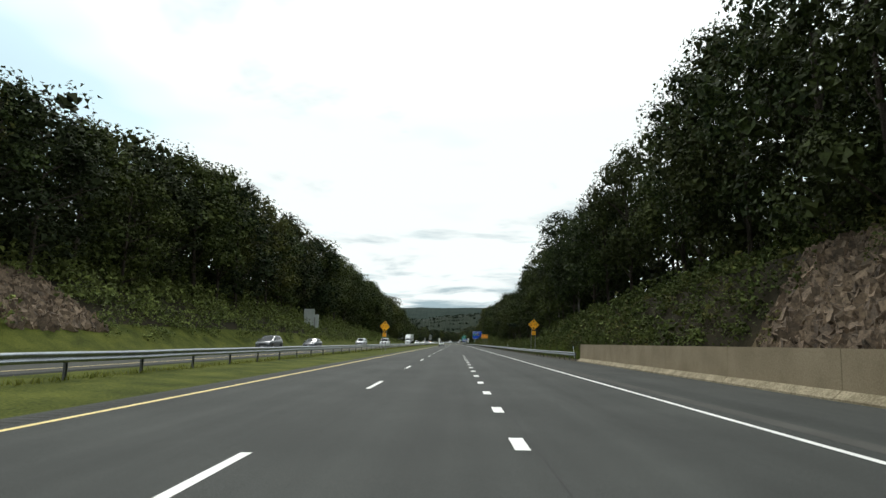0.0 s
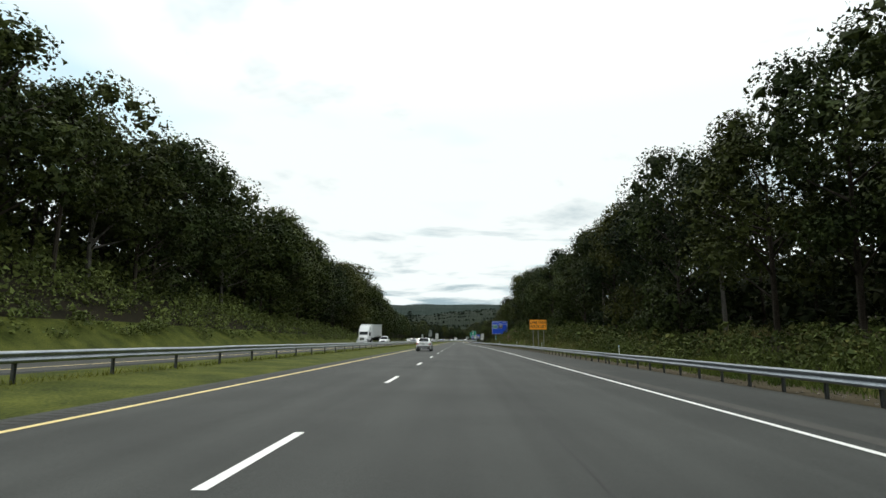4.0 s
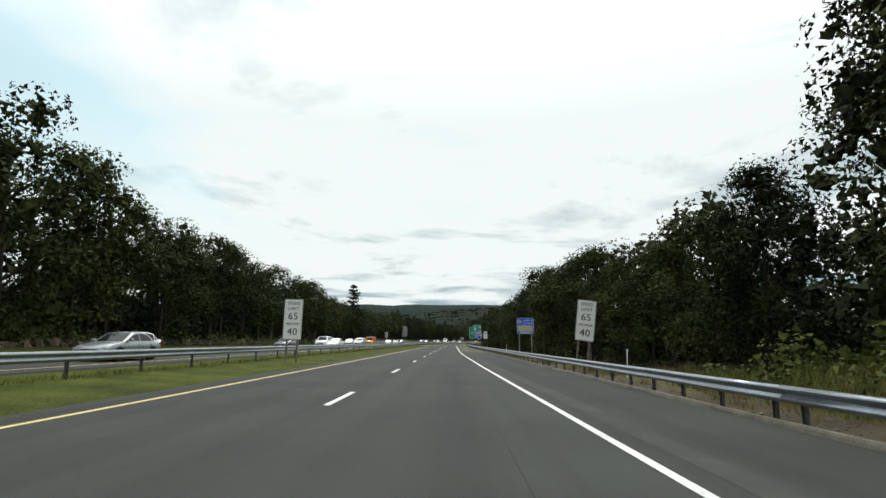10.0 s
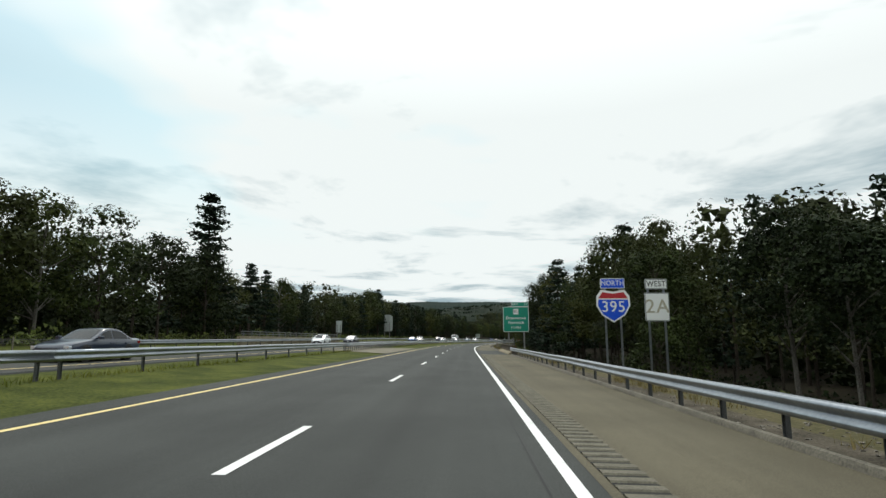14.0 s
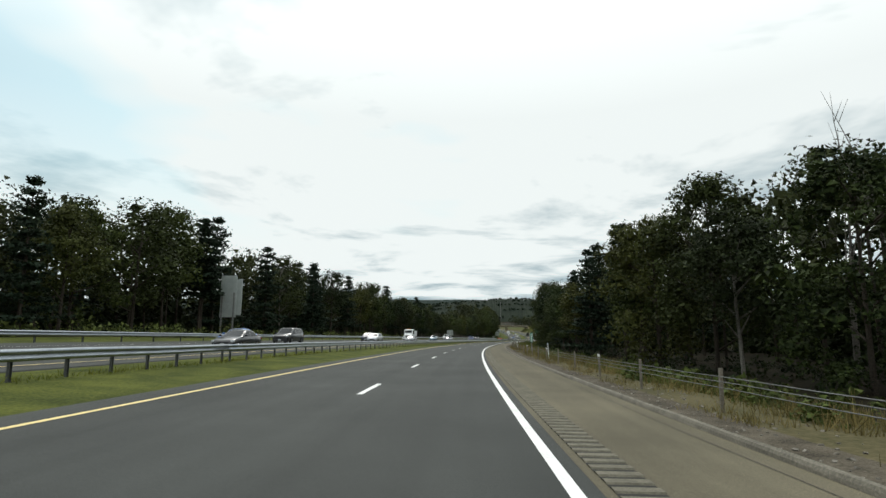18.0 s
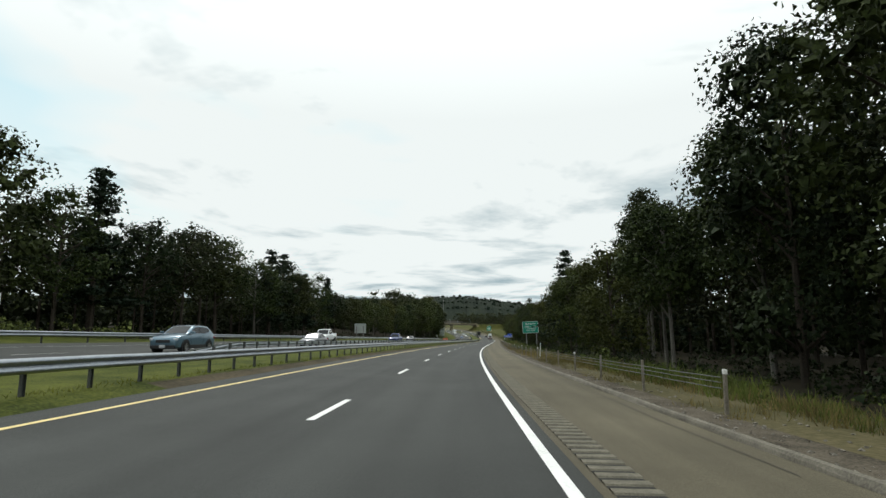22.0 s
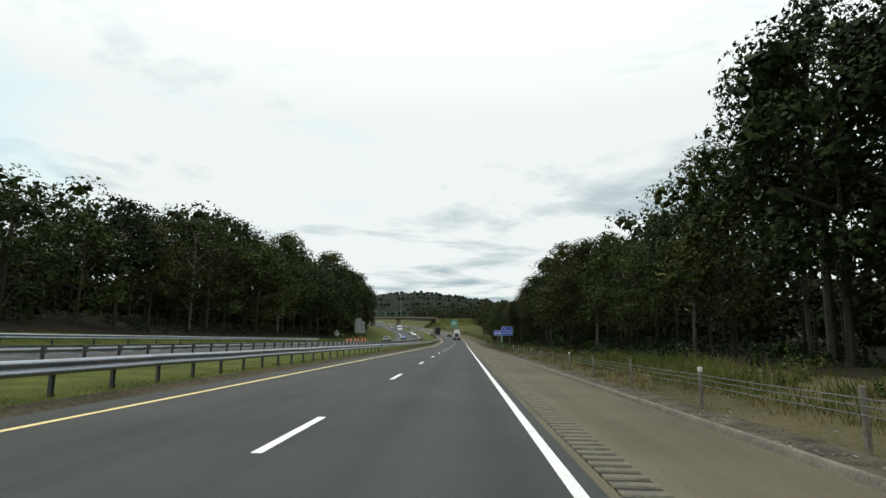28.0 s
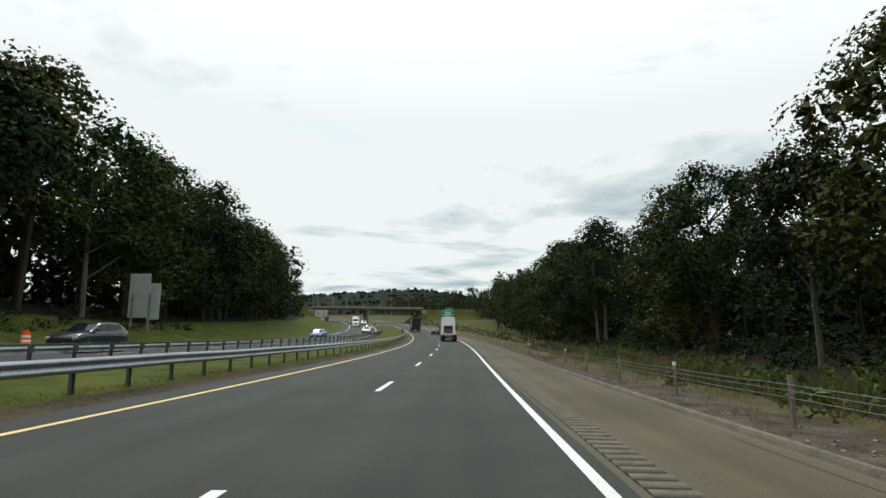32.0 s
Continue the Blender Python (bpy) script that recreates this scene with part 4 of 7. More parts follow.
for k in range(900):
    ss = rng.uniform(36, 305) if k % 2 else rng.uniform(165, 300)
    u = edge_u(ss) + rng.uniform(4.6, 10)
    r = rng.uniform(0.5, 1.4) * (0.5 if 85 < ss < 168 else 1.0)
    if not (rocky(ss, u) and rng.random() < 0.75) and not any(a - 30 < ss < a + 3 and u < c + 2.5 for a, c in SIGNS_RIGHT):
        spots.append((ss, u, r, r * rng.uniform(0.9, 1.5)))
for k in range(760):
    ss = rng.uniform(19, 62) if k % 3 == 0 else rng.uniform(60, 172)
    u = edge_u(ss) + rng.uniform(3.0, 5.6 if ss > 85 else 9)
    r = rng.uniform(0.5, 1.4) * (0.7 if ss > 85 else 1.0)
    if not rocky(ss, u) and not any(a - 30 < ss < a + 3 and u < c + 2.0 for a, c in SIGNS_RIGHT):
        spots.append((ss, u, r, r * rng.uniform(0.8, 1.4)))
for k in range(230):               # green brush behind the cable fence
    ss = rng.uniform(506, 542) if k % 3 == 0 else rng.uniform(700, 740) if k % 3 == 1 else rng.uniform(872, 940)
    r = rng.uniform(0.35, 0.8)
    spots.append((ss, rng.uniform(9.0, 11.5), r, r * rng.uniform(0.9, 1.4)))
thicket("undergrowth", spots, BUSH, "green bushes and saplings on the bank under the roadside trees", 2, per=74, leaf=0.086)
spots = []
s = -60.0
while s < 1150:
    for k in range(12 if s < 340 else (2 if s < 690 else 0)):
        ss = s + rng.uniform(-1, 1)
        u = -rng.uniform(27.6, 45) if ss < 340 else -rng.uniform(29, 37)
        r = rng.uniform(0.6, 1.3) + (0.11 * (-u - 27.6) if ss < 340 else 0.2)
        if not rocky(ss, u) and not (s > 800 and u > -31) and s < 985:
            spots.append((ss, u, r, r * rng.uniform(0.7, 1.4)))
    s += 1.9
thicket("undergrowth", spots, SHRUB, "green bushes covering the bank beyond the opposite carriageway", 3, per=66, leaf=0.135)
spots = []
for k in range(1300):              # brush deep in the woods, coloured dark to stand for shade
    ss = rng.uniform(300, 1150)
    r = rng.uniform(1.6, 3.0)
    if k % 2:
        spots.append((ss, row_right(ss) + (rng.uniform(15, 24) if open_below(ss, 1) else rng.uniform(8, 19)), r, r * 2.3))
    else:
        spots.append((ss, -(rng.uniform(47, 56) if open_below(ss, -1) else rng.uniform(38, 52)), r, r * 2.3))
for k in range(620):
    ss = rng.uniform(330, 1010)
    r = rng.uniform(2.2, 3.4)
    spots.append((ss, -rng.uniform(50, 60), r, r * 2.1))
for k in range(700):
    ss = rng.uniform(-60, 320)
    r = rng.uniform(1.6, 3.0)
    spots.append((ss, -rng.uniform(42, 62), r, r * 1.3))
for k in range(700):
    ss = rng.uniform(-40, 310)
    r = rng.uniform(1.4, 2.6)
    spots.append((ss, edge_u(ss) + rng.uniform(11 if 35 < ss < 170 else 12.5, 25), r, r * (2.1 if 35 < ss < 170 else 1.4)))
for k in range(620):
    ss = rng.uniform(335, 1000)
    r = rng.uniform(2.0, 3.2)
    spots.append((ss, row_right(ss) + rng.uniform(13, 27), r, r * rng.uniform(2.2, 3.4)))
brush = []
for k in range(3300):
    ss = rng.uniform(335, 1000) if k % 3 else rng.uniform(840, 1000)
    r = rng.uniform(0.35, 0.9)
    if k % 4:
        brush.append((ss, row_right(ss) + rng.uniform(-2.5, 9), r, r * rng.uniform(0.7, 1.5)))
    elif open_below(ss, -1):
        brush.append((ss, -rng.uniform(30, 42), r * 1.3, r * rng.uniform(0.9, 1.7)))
# the darkest leaf colour stands in for deep shade below the canopy
thicket("brush", brush, LEAF_DARK, "low brush and ferns under the trees, coloured dark for shade", 5, per=46, leaf=0.085)
thicket("understorey", spots, LEAF_DARK, "saplings and brush deep in the woods, coloured dark for shade", 4, per=40, leaf=0.26, m=15)


def blades(name, spots, material, label, seed, width=0.02, lean=0.45):
    """Upright blades joined into one mesh: spots of (s, u, height)."""
    rnd = np.random.RandomState(seed)
    n = len(spots)
    base_p = np.array([P(s, u, ground_up(s, u) - 0.03) for s, u, h in spots])
    h = np.array([x[2] for x in spots])[:, None]
    a = rnd.uniform(0, 2 * math.pi, n)
    side = np.stack([np.cos(a), np.sin(a), 0 * a], 1) * width * rnd.uniform(0.6, 1.5, n)[:, None] * (0.4 + h)
    tip = base_p + np.array([0, 0, 1]) * h + rnd.normal(size=(n, 3)) * np.array([lean, lean, 0.05]) * h
    v = np.stack([base_p - side, base_p + side, tip], 1).reshape(-1, 3)
    return tagged(new(name, leaf_mesh(name, v, np.zeros((0, 3)), material)), label, "grass", kind="stuff")


spots = []
for k in range(12500):             # tufts of thin blades
    s = rng.uniform(481, 965) if k % 5 > 1 else rng.uniform(300, 458) if k % 5 == 1 else rng.uniform(38, 300)
    e = edge_u(s)
    if rocky(s, e + 4):
        continue
    tuft = 0.5 + 0.5 * noise.noise(Vector((s * 0.3, 0.7, 3)))
    d = rng.random()
    u = e + (2.3 + d * 5.5 if s < 300 else 0.95 + 5.2 * d ** 1.2)
    if s > 300 and d < 0.3 and tuft < 0.45 or s > 850 and k % 10 < 7:
        continue
    h = rng.uniform(0.10, 0.22) + (0.15 + 0.55 * min(1.0, d * 1.6)) * tuft * rng.uniform(0.5, 1.1)
    for q in range(16):
        spots.append((s + rng.gauss(0, 0.16), u + rng.gauss(0, 0.14), h * rng.uniform(0.5, 1.15)))
rs = np.random.RandomState(8)
stones = []
for k in range(9000):
    s = rng.uniform(370, 960)
    if 458 < s < 481:
        continue
    u = edge_u(s) + 0.34 + 1.9 * rng.random() ** 1.7
    stones.append(tuple(P(s, u, ground_up(s, u) + 0.005)))
for k in range(2600):
    s = rng.uniform(38, 370)
    stones.append(tuple(P(s, edge_u(s) + 0.2 + 1.5 * rng.random(), 0.02)))
stone_v = lumps(np.array(stones), rs.uniform(0.012, 0.055, len(stones)), rs, 0.6)
tagged(new("gravel", quad_mesh("gravel", stone_v, mat("loose_stones", (0.07, 0.0616, 0.049), (0.238, 0.217, 0.182), 0.95, scale=3, fine=20, island=0.4))), "loose pale stones on the verge behind the kerb", "gravel", kind="stuff")
blades("weeds", spots, WEED, "dry tall grass and weeds behind the kerb", 12, 0.014, 0.35)
spots = []
for k in range(60000):
    s = rng.uniform(-5, 1000)
    r = rail_left_u(s)
    if 458 < s < 486:
        continue
    if k % 3:            # longer grass that the mower leaves round the rail's posts
        spots.append((s, r + rng.gauss(-0.02, 0.16), rng.uniform(0.06, 0.2) * (1.4 if s < 560 else 0.8)))
    else:
        u = rng.uniform(r - 1.6, min(-5.5, r + 0.5) if s > 600 else -5.5)
        spots.append((s, u, rng.uniform(0.03, 0.07)))
blades("median_grass", spots, GRASS_BLADE, "short mown green grass in the median", 13, 0.028, 0.5)
spots = []
for k in range(2600):             # lush weeds behind the rail, tall grass on the bank
    s = rng.uniform(37, 170) if k % 5 < 3 else rng.uniform(170, 310)
    e = edge_u(s)
    tuft = 0.5 + 0.5 * noise.noise(Vector((s * 0.22, 1.7, 8)))
    u = e + (1.5 + 3.2 * rng.random() if s < 170 else 2.0 + 5.5 * rng.random())
    if rocky(s, u):
        continue
    h = (0.30 + 0.75 * tuft) * rng.uniform(0.6, 1.15)
    for q in range(18):
        spots.append((s + rng.gauss(0, 0.28), u + rng.gauss(0, 0.25), h * rng.uniform(0.5, 1.15)))
for k in range(3600):
    s = rng.uniform(482, 970)
    tuft = noise.noise(Vector((s * 0.045, 4.2, 2))) + 0.25 * noise.noise(Vector((s * 0.3, 1.2, 2)))
    if tuft < -0.08:
        continue
    u = edge_u(s) + 2.9 + 2.6 * rng.random()
    h = (0.28 + 0.9 * min(0.6, tuft + 0.1)) * rng.uniform(0.6, 1.2)
    for q in range(13):
        spots.append((s + rng.gauss(0, 0.25), u + rng.gauss(0, 0.22), h * rng.uniform(0.5, 1.15)))
blades("bank_grass", spots, LUSH, "tall green grass and weeds behind the guard rail", 14, 0.018, 0.4)


# ---------------------------------------------------------------- guard rails
BEAM = [(0.0, 0.0), (0.045, 0.018), (0.075, 0.055), (0.075, 0.085), (0.006, 0.135), (0.0, 0.156), (0.006, 0.177), (0.075, 0.227), (0.075, 0.257), (0.045, 0.294), (0.0, 0.312)]


def w_beam(name, a, b, uf, face, up=lambda s: 0.0, spacing=1.905, lift=0.42, label="", posts=True, steel=STEEL):
    """A corrugated beam on steel posts from a to b; face is +1 when it looks to the right."""
    thing = empty(name, Matrix.Translation(P(a, uf(a), 0)))
    inv = thing.matrix_basis.inverted()
    verts, faces = [], []
    n = len(BEAM)
    ss = steps(a, b, 1.905)
    for i, s in enumerate(ss):
        for du, z in BEAM:
            verts.append(inv @ P(s, uf(s) + face * (0.11 + du) + 0.018 * noise.noise(Vector((s * 0.5, uf(0), z))), up(s) + lift + z + 0.022 * noise.noise(Vector((s * 0.21, uf(0) * 3, 0)))))
        if i:
            q = (i - 1) * n
            for k in range(n - 1):
                faces.append((q + k, q + k + 1, q + n + k + 1, q + n + k))
    ob = child("beam", mesh("beam", verts, faces, steel, smooth=True), thing)
    so = ob.modifiers.new("thick", "SOLIDIFY")
    so.thickness = 0.006
    if posts:
        k = 0
        for s in steps(a + 0.4, b - 0.4, spacing):
            p = inv @ P(s, uf(s), up(s))
            child("post", RAIL_POST, thing, pose(p.x, p.y, p.z, 0, 0, head(s)))
    return tagged(thing, label, "guard rail", "guard rails along the highway")


def rail_post_mesh():
    bm = bmesh.new()
    box(bm, -0.036, 0.036, -0.050, -0.043, -0.12, 0.72)
    box(bm, -0.036, 0.036, 0.043, 0.050, -0.12, 0.72)
    box(bm, -0.004, 0.004, -0.043, 0.043, -0.12, 0.72)
    box(bm, 0.036, 0.11, -0.045, 0.045, 0.45, 0.70)
    me = bpy.data.meshes.new("post")
    bm.to_mesh(me)
    bm.free()
    me.materials.append(DULL_STEEL)
    return me


RAIL_POST = rail_post_mesh()
for a, b in ((-60, 100), (100, 260), (260, 420), (420, 455), (455, 489), (489, 545), (545, 700), (700, 860), (860, 1060)):
    w_beam("guard_rail", a, b, rail_left_u, 1, up=lambda s: float(np.interp(s, [560, 640], [0.24, 0.17])), label="galvanised steel guard rail on posts in the grass median", spacing=0.95 if a == 455 else 1.905 if b > 500 else 3.81)
for a, b in ((39, 150), (150, 300), (300, 460)):
    w_beam("guard_rail", a, b, lambda s: edge_u(s) + 0.25, -1, label="galvanised steel guard rail beside the paved shoulder", spacing=1.905)
for a, b in ((658, 770), (770, 920), (920, 1100)):
    w_beam("guard_rail", a, b, lambda s: -11.3, -1, up=lambda s: opp_up(-11.6) + 0.12 - 0.60 * max(0.0, 1 - (s - 658) / 7.0), label="grey steel guard rail along the opposite carriageway", spacing=1.905)
for a, b in ((440, 600), (600, 760), (760, 900)):
    w_beam("guard_rail", a, b, lambda s: -23.6, 1, up=lambda s: opp_up(-23.0, s), label="grey steel guard rail on the far side of the opposite carriageway", spacing=3.81)


# ---------------------------------------------------------------- kerb and cable fence
def kerb(a, b, label):
    e = lambda s: edge_u(s)
    wob = lambda s: 0.03 * noise.noise(Vector((s * 0.35, 3.1, 0)))
    low = lambda s: min(1.0, 0.02 + min(s - a, b - s) / 2.0)       # runs down to the road at its ends
    return ribbon("kerb", [a, a + 0.6, a + 1.3] + steps(a + 2, b - 2, 1.6) + [b - 1, b], lambda s: [(e(s) - 0.01, 0.0), (e(s) + 0.008 + wob(s), 0.06 * low(s)), (e(s) + 0.03 + wob(s), 0.10 * low(s)), (e(s) + 0.075 + wob(s), (0.12 + wob(s * 1.7) * 0.5) * low(s)), (e(s) + 0.12 + wob(s), 0.10 * low(s)), (e(s) + 0.17, 0.02)], KERB, label=label)


kerb(252, 460, "rounded asphalt kerb under the guard rail")
kerb(478.5, 1250, "rounded asphalt kerb along the shoulder")


def fence_post_mesh(material, cap):
    bm = bmesh.new()
    box(bm, -0.034, 0.034, -0.034, 0.034, -0.15, 0.86, 0.009)
    me = bpy.data.meshes.new("post")
    bm.to_mesh(me)
    bm.free()
    me.materials.append(material)
    return me


FENCE_POST = fence_post_mesh(WOOD_POST, False)
CAP_MESH = mesh("post_top", [(x * 0.037, y * 0.037, z) for z in (0.77, 0.865) for x, y in ((-1, -1), (1, -1), (1, 1), (-1, 1))], [(0, 1, 5, 4), (1, 2, 6, 5), (2, 3, 7, 6), (3, 0, 4, 7), (4, 5, 6, 7)], WHITE_LINE)


def cable_fence(a, b, uf, up=lambda s: 0.0, group="cable fences beside the shoulder"):
    thing = empty("cable_fence", Matrix.Translation(P(a, uf(a), up(a))))
    inv = thing.matrix_basis.inverted()
    ss = steps(a, b, 4.88)
    for i, s in enumerate(ss):
        p = inv @ P(s, uf(s), up(s) + 0.02)
        o = child("post", FENCE_POST, thing, pose(p.x, p.y, p.z, rng.uniform(-1.5, 1.5), rng.uniform(-1.5, 1.5), head(s)))
        if i % 3 == 0:
            child("reflector_band", CAP_MESH, o)
    for z in (0.50, 0.62, 0.72):
        fine = steps(a, b, 2.44)
        verts, faces = [], []
        for q, sq in enumerate(fine):
            for k in range(4):
                verts.append(inv @ P(sq, uf(sq) - 0.07 + 0.009 * math.cos(k * 1.5708), up(sq) + z - (0.012 if q % 2 else 0.0) + 0.009 * math.sin(k * 1.5708)))
                if q:
                    o = (q - 1) * 4
                    faces.append((o + k, o + (k + 1) % 4, o + 4 + (k + 1) % 4, o + 4 + k))
        child("cable", mesh("cable", verts, faces, DULL_STEEL), thing)
    return tagged(thing, "three-strand steel cable guard fence on weathered timber posts", "cable fence", group)


for a, b in ((482, 640), (644.9, 800), (804.9, 960), (964.9, 1120)):
    cable_fence(a, b, lambda s: 7.95, lambda s: 0.02)
cable_fence(330, 456, lambda s: -25.2, lambda s: ground_up(s, -25.2), "cable fences beyond the opposite carriageway")

# ribs of the rumble strip; the shade between them is painted dark
verts, faces, mats = [], [], []
s = 368.0
while s < 1010:
    if not 457 < s < 480.5:
        c = white_u(s) + 0.62
        q = len(verts)
        for ds, z in ((0, 0.006), (0.02, 0.024), (0.165, 0.024), (0.185, 0.006), (0.305, 0.006)):
            verts += [P(s + ds, c - 0.24, z), P(s + ds, c + 0.24, z)]
        faces += [(q, q + 1, q + 3, q + 2), (q + 2, q + 3, q + 5, q + 4), (q + 4, q + 5, q + 7, q + 6), (q + 6, q + 7, q + 9, q + 8)]
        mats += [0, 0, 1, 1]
    s += 0.305
# flat strip by the yellow line: groove shadows are only dark painted bands
s = -60.0
while s < 335:
    q = len(verts)
    for ds, z in ((0, 0.006), (0.17, 0.006), (0.305, 0.006)):
        verts += [P(s + ds, YELLOW - 0.75, z), P(s + ds, YELLOW - 0.33, z)]
    faces += [(q, q + 1, q + 3, q + 2), (q + 2, q + 3, q + 5, q + 4)]
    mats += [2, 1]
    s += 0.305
me = mesh("rumble_strip", verts, faces, [RIB, GROOVE_SHADE, ASPHALT])
me.polygons.foreach_set("material_index", mats)
tagged(new("rumble_strip", me), "ribbed rumble strip beside the white edge line", "rumble strip", kind="stuff")


# ---------------------------------------------------------------- concrete barrier, rock, bridge
def segments(name, a, b, each, prof, material, label, category, group, gap=0.012):
    """A swept wall in separate lengths; prof is a closed outline of (u, up)."""
    thing = empty(name, Matrix.Translation(P(a, prof(a)[0][0], 0)))
    inv = thing.matrix_basis.inverted()
    for q in steps(a, b, each)[:-1]:
        verts, faces = [], []
        ss = steps(q + gap, min(b, q + each) - gap, 2.0)
        n = len(prof(q))
        for s in ss:
            verts += [inv @ P(s, u, z) for u, z in prof(s)]
        for i in range(len(ss) - 1):
            for k in range(n):
                faces.append((i * n + k, i * n + (k + 1) % n, (i + 1) * n + (k + 1) % n, (i + 1) * n + k))
        faces += [tuple(range(n)), tuple(range((len(ss) - 1) * n, len(ss) * n))]
        child("segment", mesh("segment", verts, faces, material), thing)
    return tagged(thing, label, category, group)


segments("concrete_barrier", -46, 38, 6.0, lambda s: [(13.3, 0.28), (13.38, 1.42), (13.78, 1.42), (13.8, -0.2), (13.3, -0.2)], CONCRETE, "tan concrete retaining barrier below the rock cut", "barrier", "")
segments("barrier_foot", -46, 38, 6.0, lambda s: [(13.0, -0.1), (13.02, 0.06), (13.29, 0.275), (13.29, -0.1)], PALE_CONCRETE, "pale sloping foot of the concrete barrier", "kerb", "")


def boulder(rnd, r):
    bm = bmesh.new()
    for k in range(14):
        d = Vector((rnd.gauss(0, 1), rnd.gauss(0, 1), rnd.gauss(0, 1))).normalized() * rnd.uniform(0.7, 1.1)
        bm.verts.new((d.x * r, d.y * r * 0.7, d.z * r * 1.2))
    bmesh.ops.convex_hull(bm, input=bm.verts)
    for v in [v for v in bm.verts if not v.link_faces]:
        bm.verts.remove(v)
    me = bpy.data.meshes.new("rock")
    bm.to_mesh(me)
    bm.free()
    me.materials.append(ROCK)
    return me


rr = random.Random(31)
ROCKS = [boulder(rr, 1.0) for k in range(12)]


def outcrop(name, s0, s1, u0, u1, n, r0, r1, label):
    """Broken rock on the bank: angular blocks bedded into the slope."""
    c = P((s0 + s1) / 2, (u0 + u1) / 2, ground_up((s0 + s1) / 2, (u0 + u1) / 2))
    thing = empty(name, Matrix.Translation(c))
    inv = thing.matrix_basis.inverted()
    for k in range(n):
        s, u = rr.uniform(s0, s1), rr.uniform(u0, u1)
        r = rr.uniform(r0, r1)
        p = inv @ P(s, u, ground_up(s, u) + r * 0.1)
        child("rock", ROCKS[rr.randrange(12)], thing, pose(p.x, p.y, p.z, rr.uniform(-35, 35), rr.uniform(-35, 35), rr.uniform(0, 360)) @ Matrix.Diagonal((r, r, r, 1)))
    return tagged(thing, label, "rock")


outcrop("rock_outcrop", 5, 17, 15.6, 19.2, 300, 0.12, 0.34, "reddish brown broken rock face in the highway cut")
outcrop("rock_outcrop", 29, 39, -37, -28.5, 220, 0.2, 0.6, "grey brown rock face in the bank under the trees")
FACE = mat("broken_rock", (0.045, 0.032, 0.023), (0.210, 0.152, 0.100), 0.9, scale=1.2, fine=9, bump=0.8, island=0.45)


def rock_face(s0, s1, u0, u1, n, r0, r1, seed, label):
    """The finely broken face between the larger blocks, joined."""
    rd = np.random.RandomState(seed)
    c = []
    for k in range(n):
        s, u = rd.uniform(s0, s1), rd.uniform(u0, u1)
        c.append(tuple(P(s, u, ground_up(s, u) + rd.uniform(-0.08, 0.1))))
    v = lumps(np.array(c), rd.uniform(r0, r1, n), rd, 1.5)
    return tagged(new("rock_face", quad_mesh("rock_face", v, FACE)), label, "rock", kind="stuff")


rock_face(4.5, 17.5, 15.5, 19.4, 2600, 0.10, 0.36, 3, "finely broken tan and brown rock face of the highway cut")
rock_face(29, 39, -37.5, -28.6, 1500, 0.15, 0.5, 4, "broken grey brown rock face in the bank")
outcrop("scree", 244, 263, 14.4, 17.6, 300, 0.06, 0.24, "loose stony scree on the bare bank")
outcrop("rubble", 2, 37, 13.95, 15.6, 300, 0.04, 0.15, "small fallen stones on top of the barrier ledge")
outcrop("rock_ledge", 318, 345, -31, -28.8, 90, 0.2, 0.6, "pale stone ledge on the grassy bank")

# brown concrete with the shade of the parapet's inner face in its colour
BROWN_CONCRETE = mat("shaded_brown_concrete", (0.042, 0.031, 0.017), (0.098, 0.073, 0.041), 0.9, scale=0.8, fine=18, bump=0.2)
segments("bridge_parapet", 460.3, 478.6, 6.1, lambda s: [(7.25, 0.3), (7.3, 0.86), (7.2, 0.87), (7.2, 0.95), (7.75, 0.95), (7.75, -0.3), (7.25, -0.3)], BROWN_CONCRETE, "weathered brown concrete bridge parapet, coloured dark for its shaded face", "parapet", "")
segments("parapet_foot", 460.3, 478.6, 6.1, lambda s: [(6.85, -0.1), (6.9, 0.1), (7.24, 0.32), (7.24, -0.1)], PALE_CONCRETE, "pale rough concrete kerb at the foot of the parapet", "kerb", "")


def bridge_rail(a, b, u, z):
    thing = empty("bridge_rail", Matrix.Translation(P(a, u, z)))
    inv = thing.matrix_basis.inverted()
    for h in (0.26, 0.56):
        bm = bmesh.new()
        tube(bm, inv @ P(a, u, z + h), inv @ P(b, u, z + h), 0.046, n=10)
        part("rail", bm, DULL_STEEL, thing, smooth=True)
    for s in steps(a + 0.5, b - 0.5, 2.4):
        p = inv @ P(s, u + 0.1, z)
        bm = bmesh.new()
        box(bm, -0.05, 0.05, -0.09, 0.09, 0, 0.56, 0.01)
        box(bm, -0.10, 0.10, -0.2, 0.14, 0, 0.02)
        box(bm, -0.06, 0.06, -0.03, 0.03, 0.56, 0.62)
        part("post", bm, DULL_STEEL, thing, m=pose(p.x, p.y, p.z, 0, 0, head(s)))
    return tagged(thing, "two grey steel pipe rails on posts along the bridge parapet", "bridge rail")


bridge_rail(460.6, 478.4, 7.45, 0.95)
bridge_rail(466.5, 509.5, -24.3, 1.62)
for a, b, w in ((459.8, 460.3, 0), (478.5, 479.0, 0)):
    ribbon("expansion_joint", [a, b], lambda s: [(YELLOW - 1.0, 0.010), (7.0, 0.010)], DARK_SEAM, label="dark expansion joint across the bridge end")
slab_u = lambda s: float(np.interp(s, [456, 474, 484], [-11, -11, -5.5]))
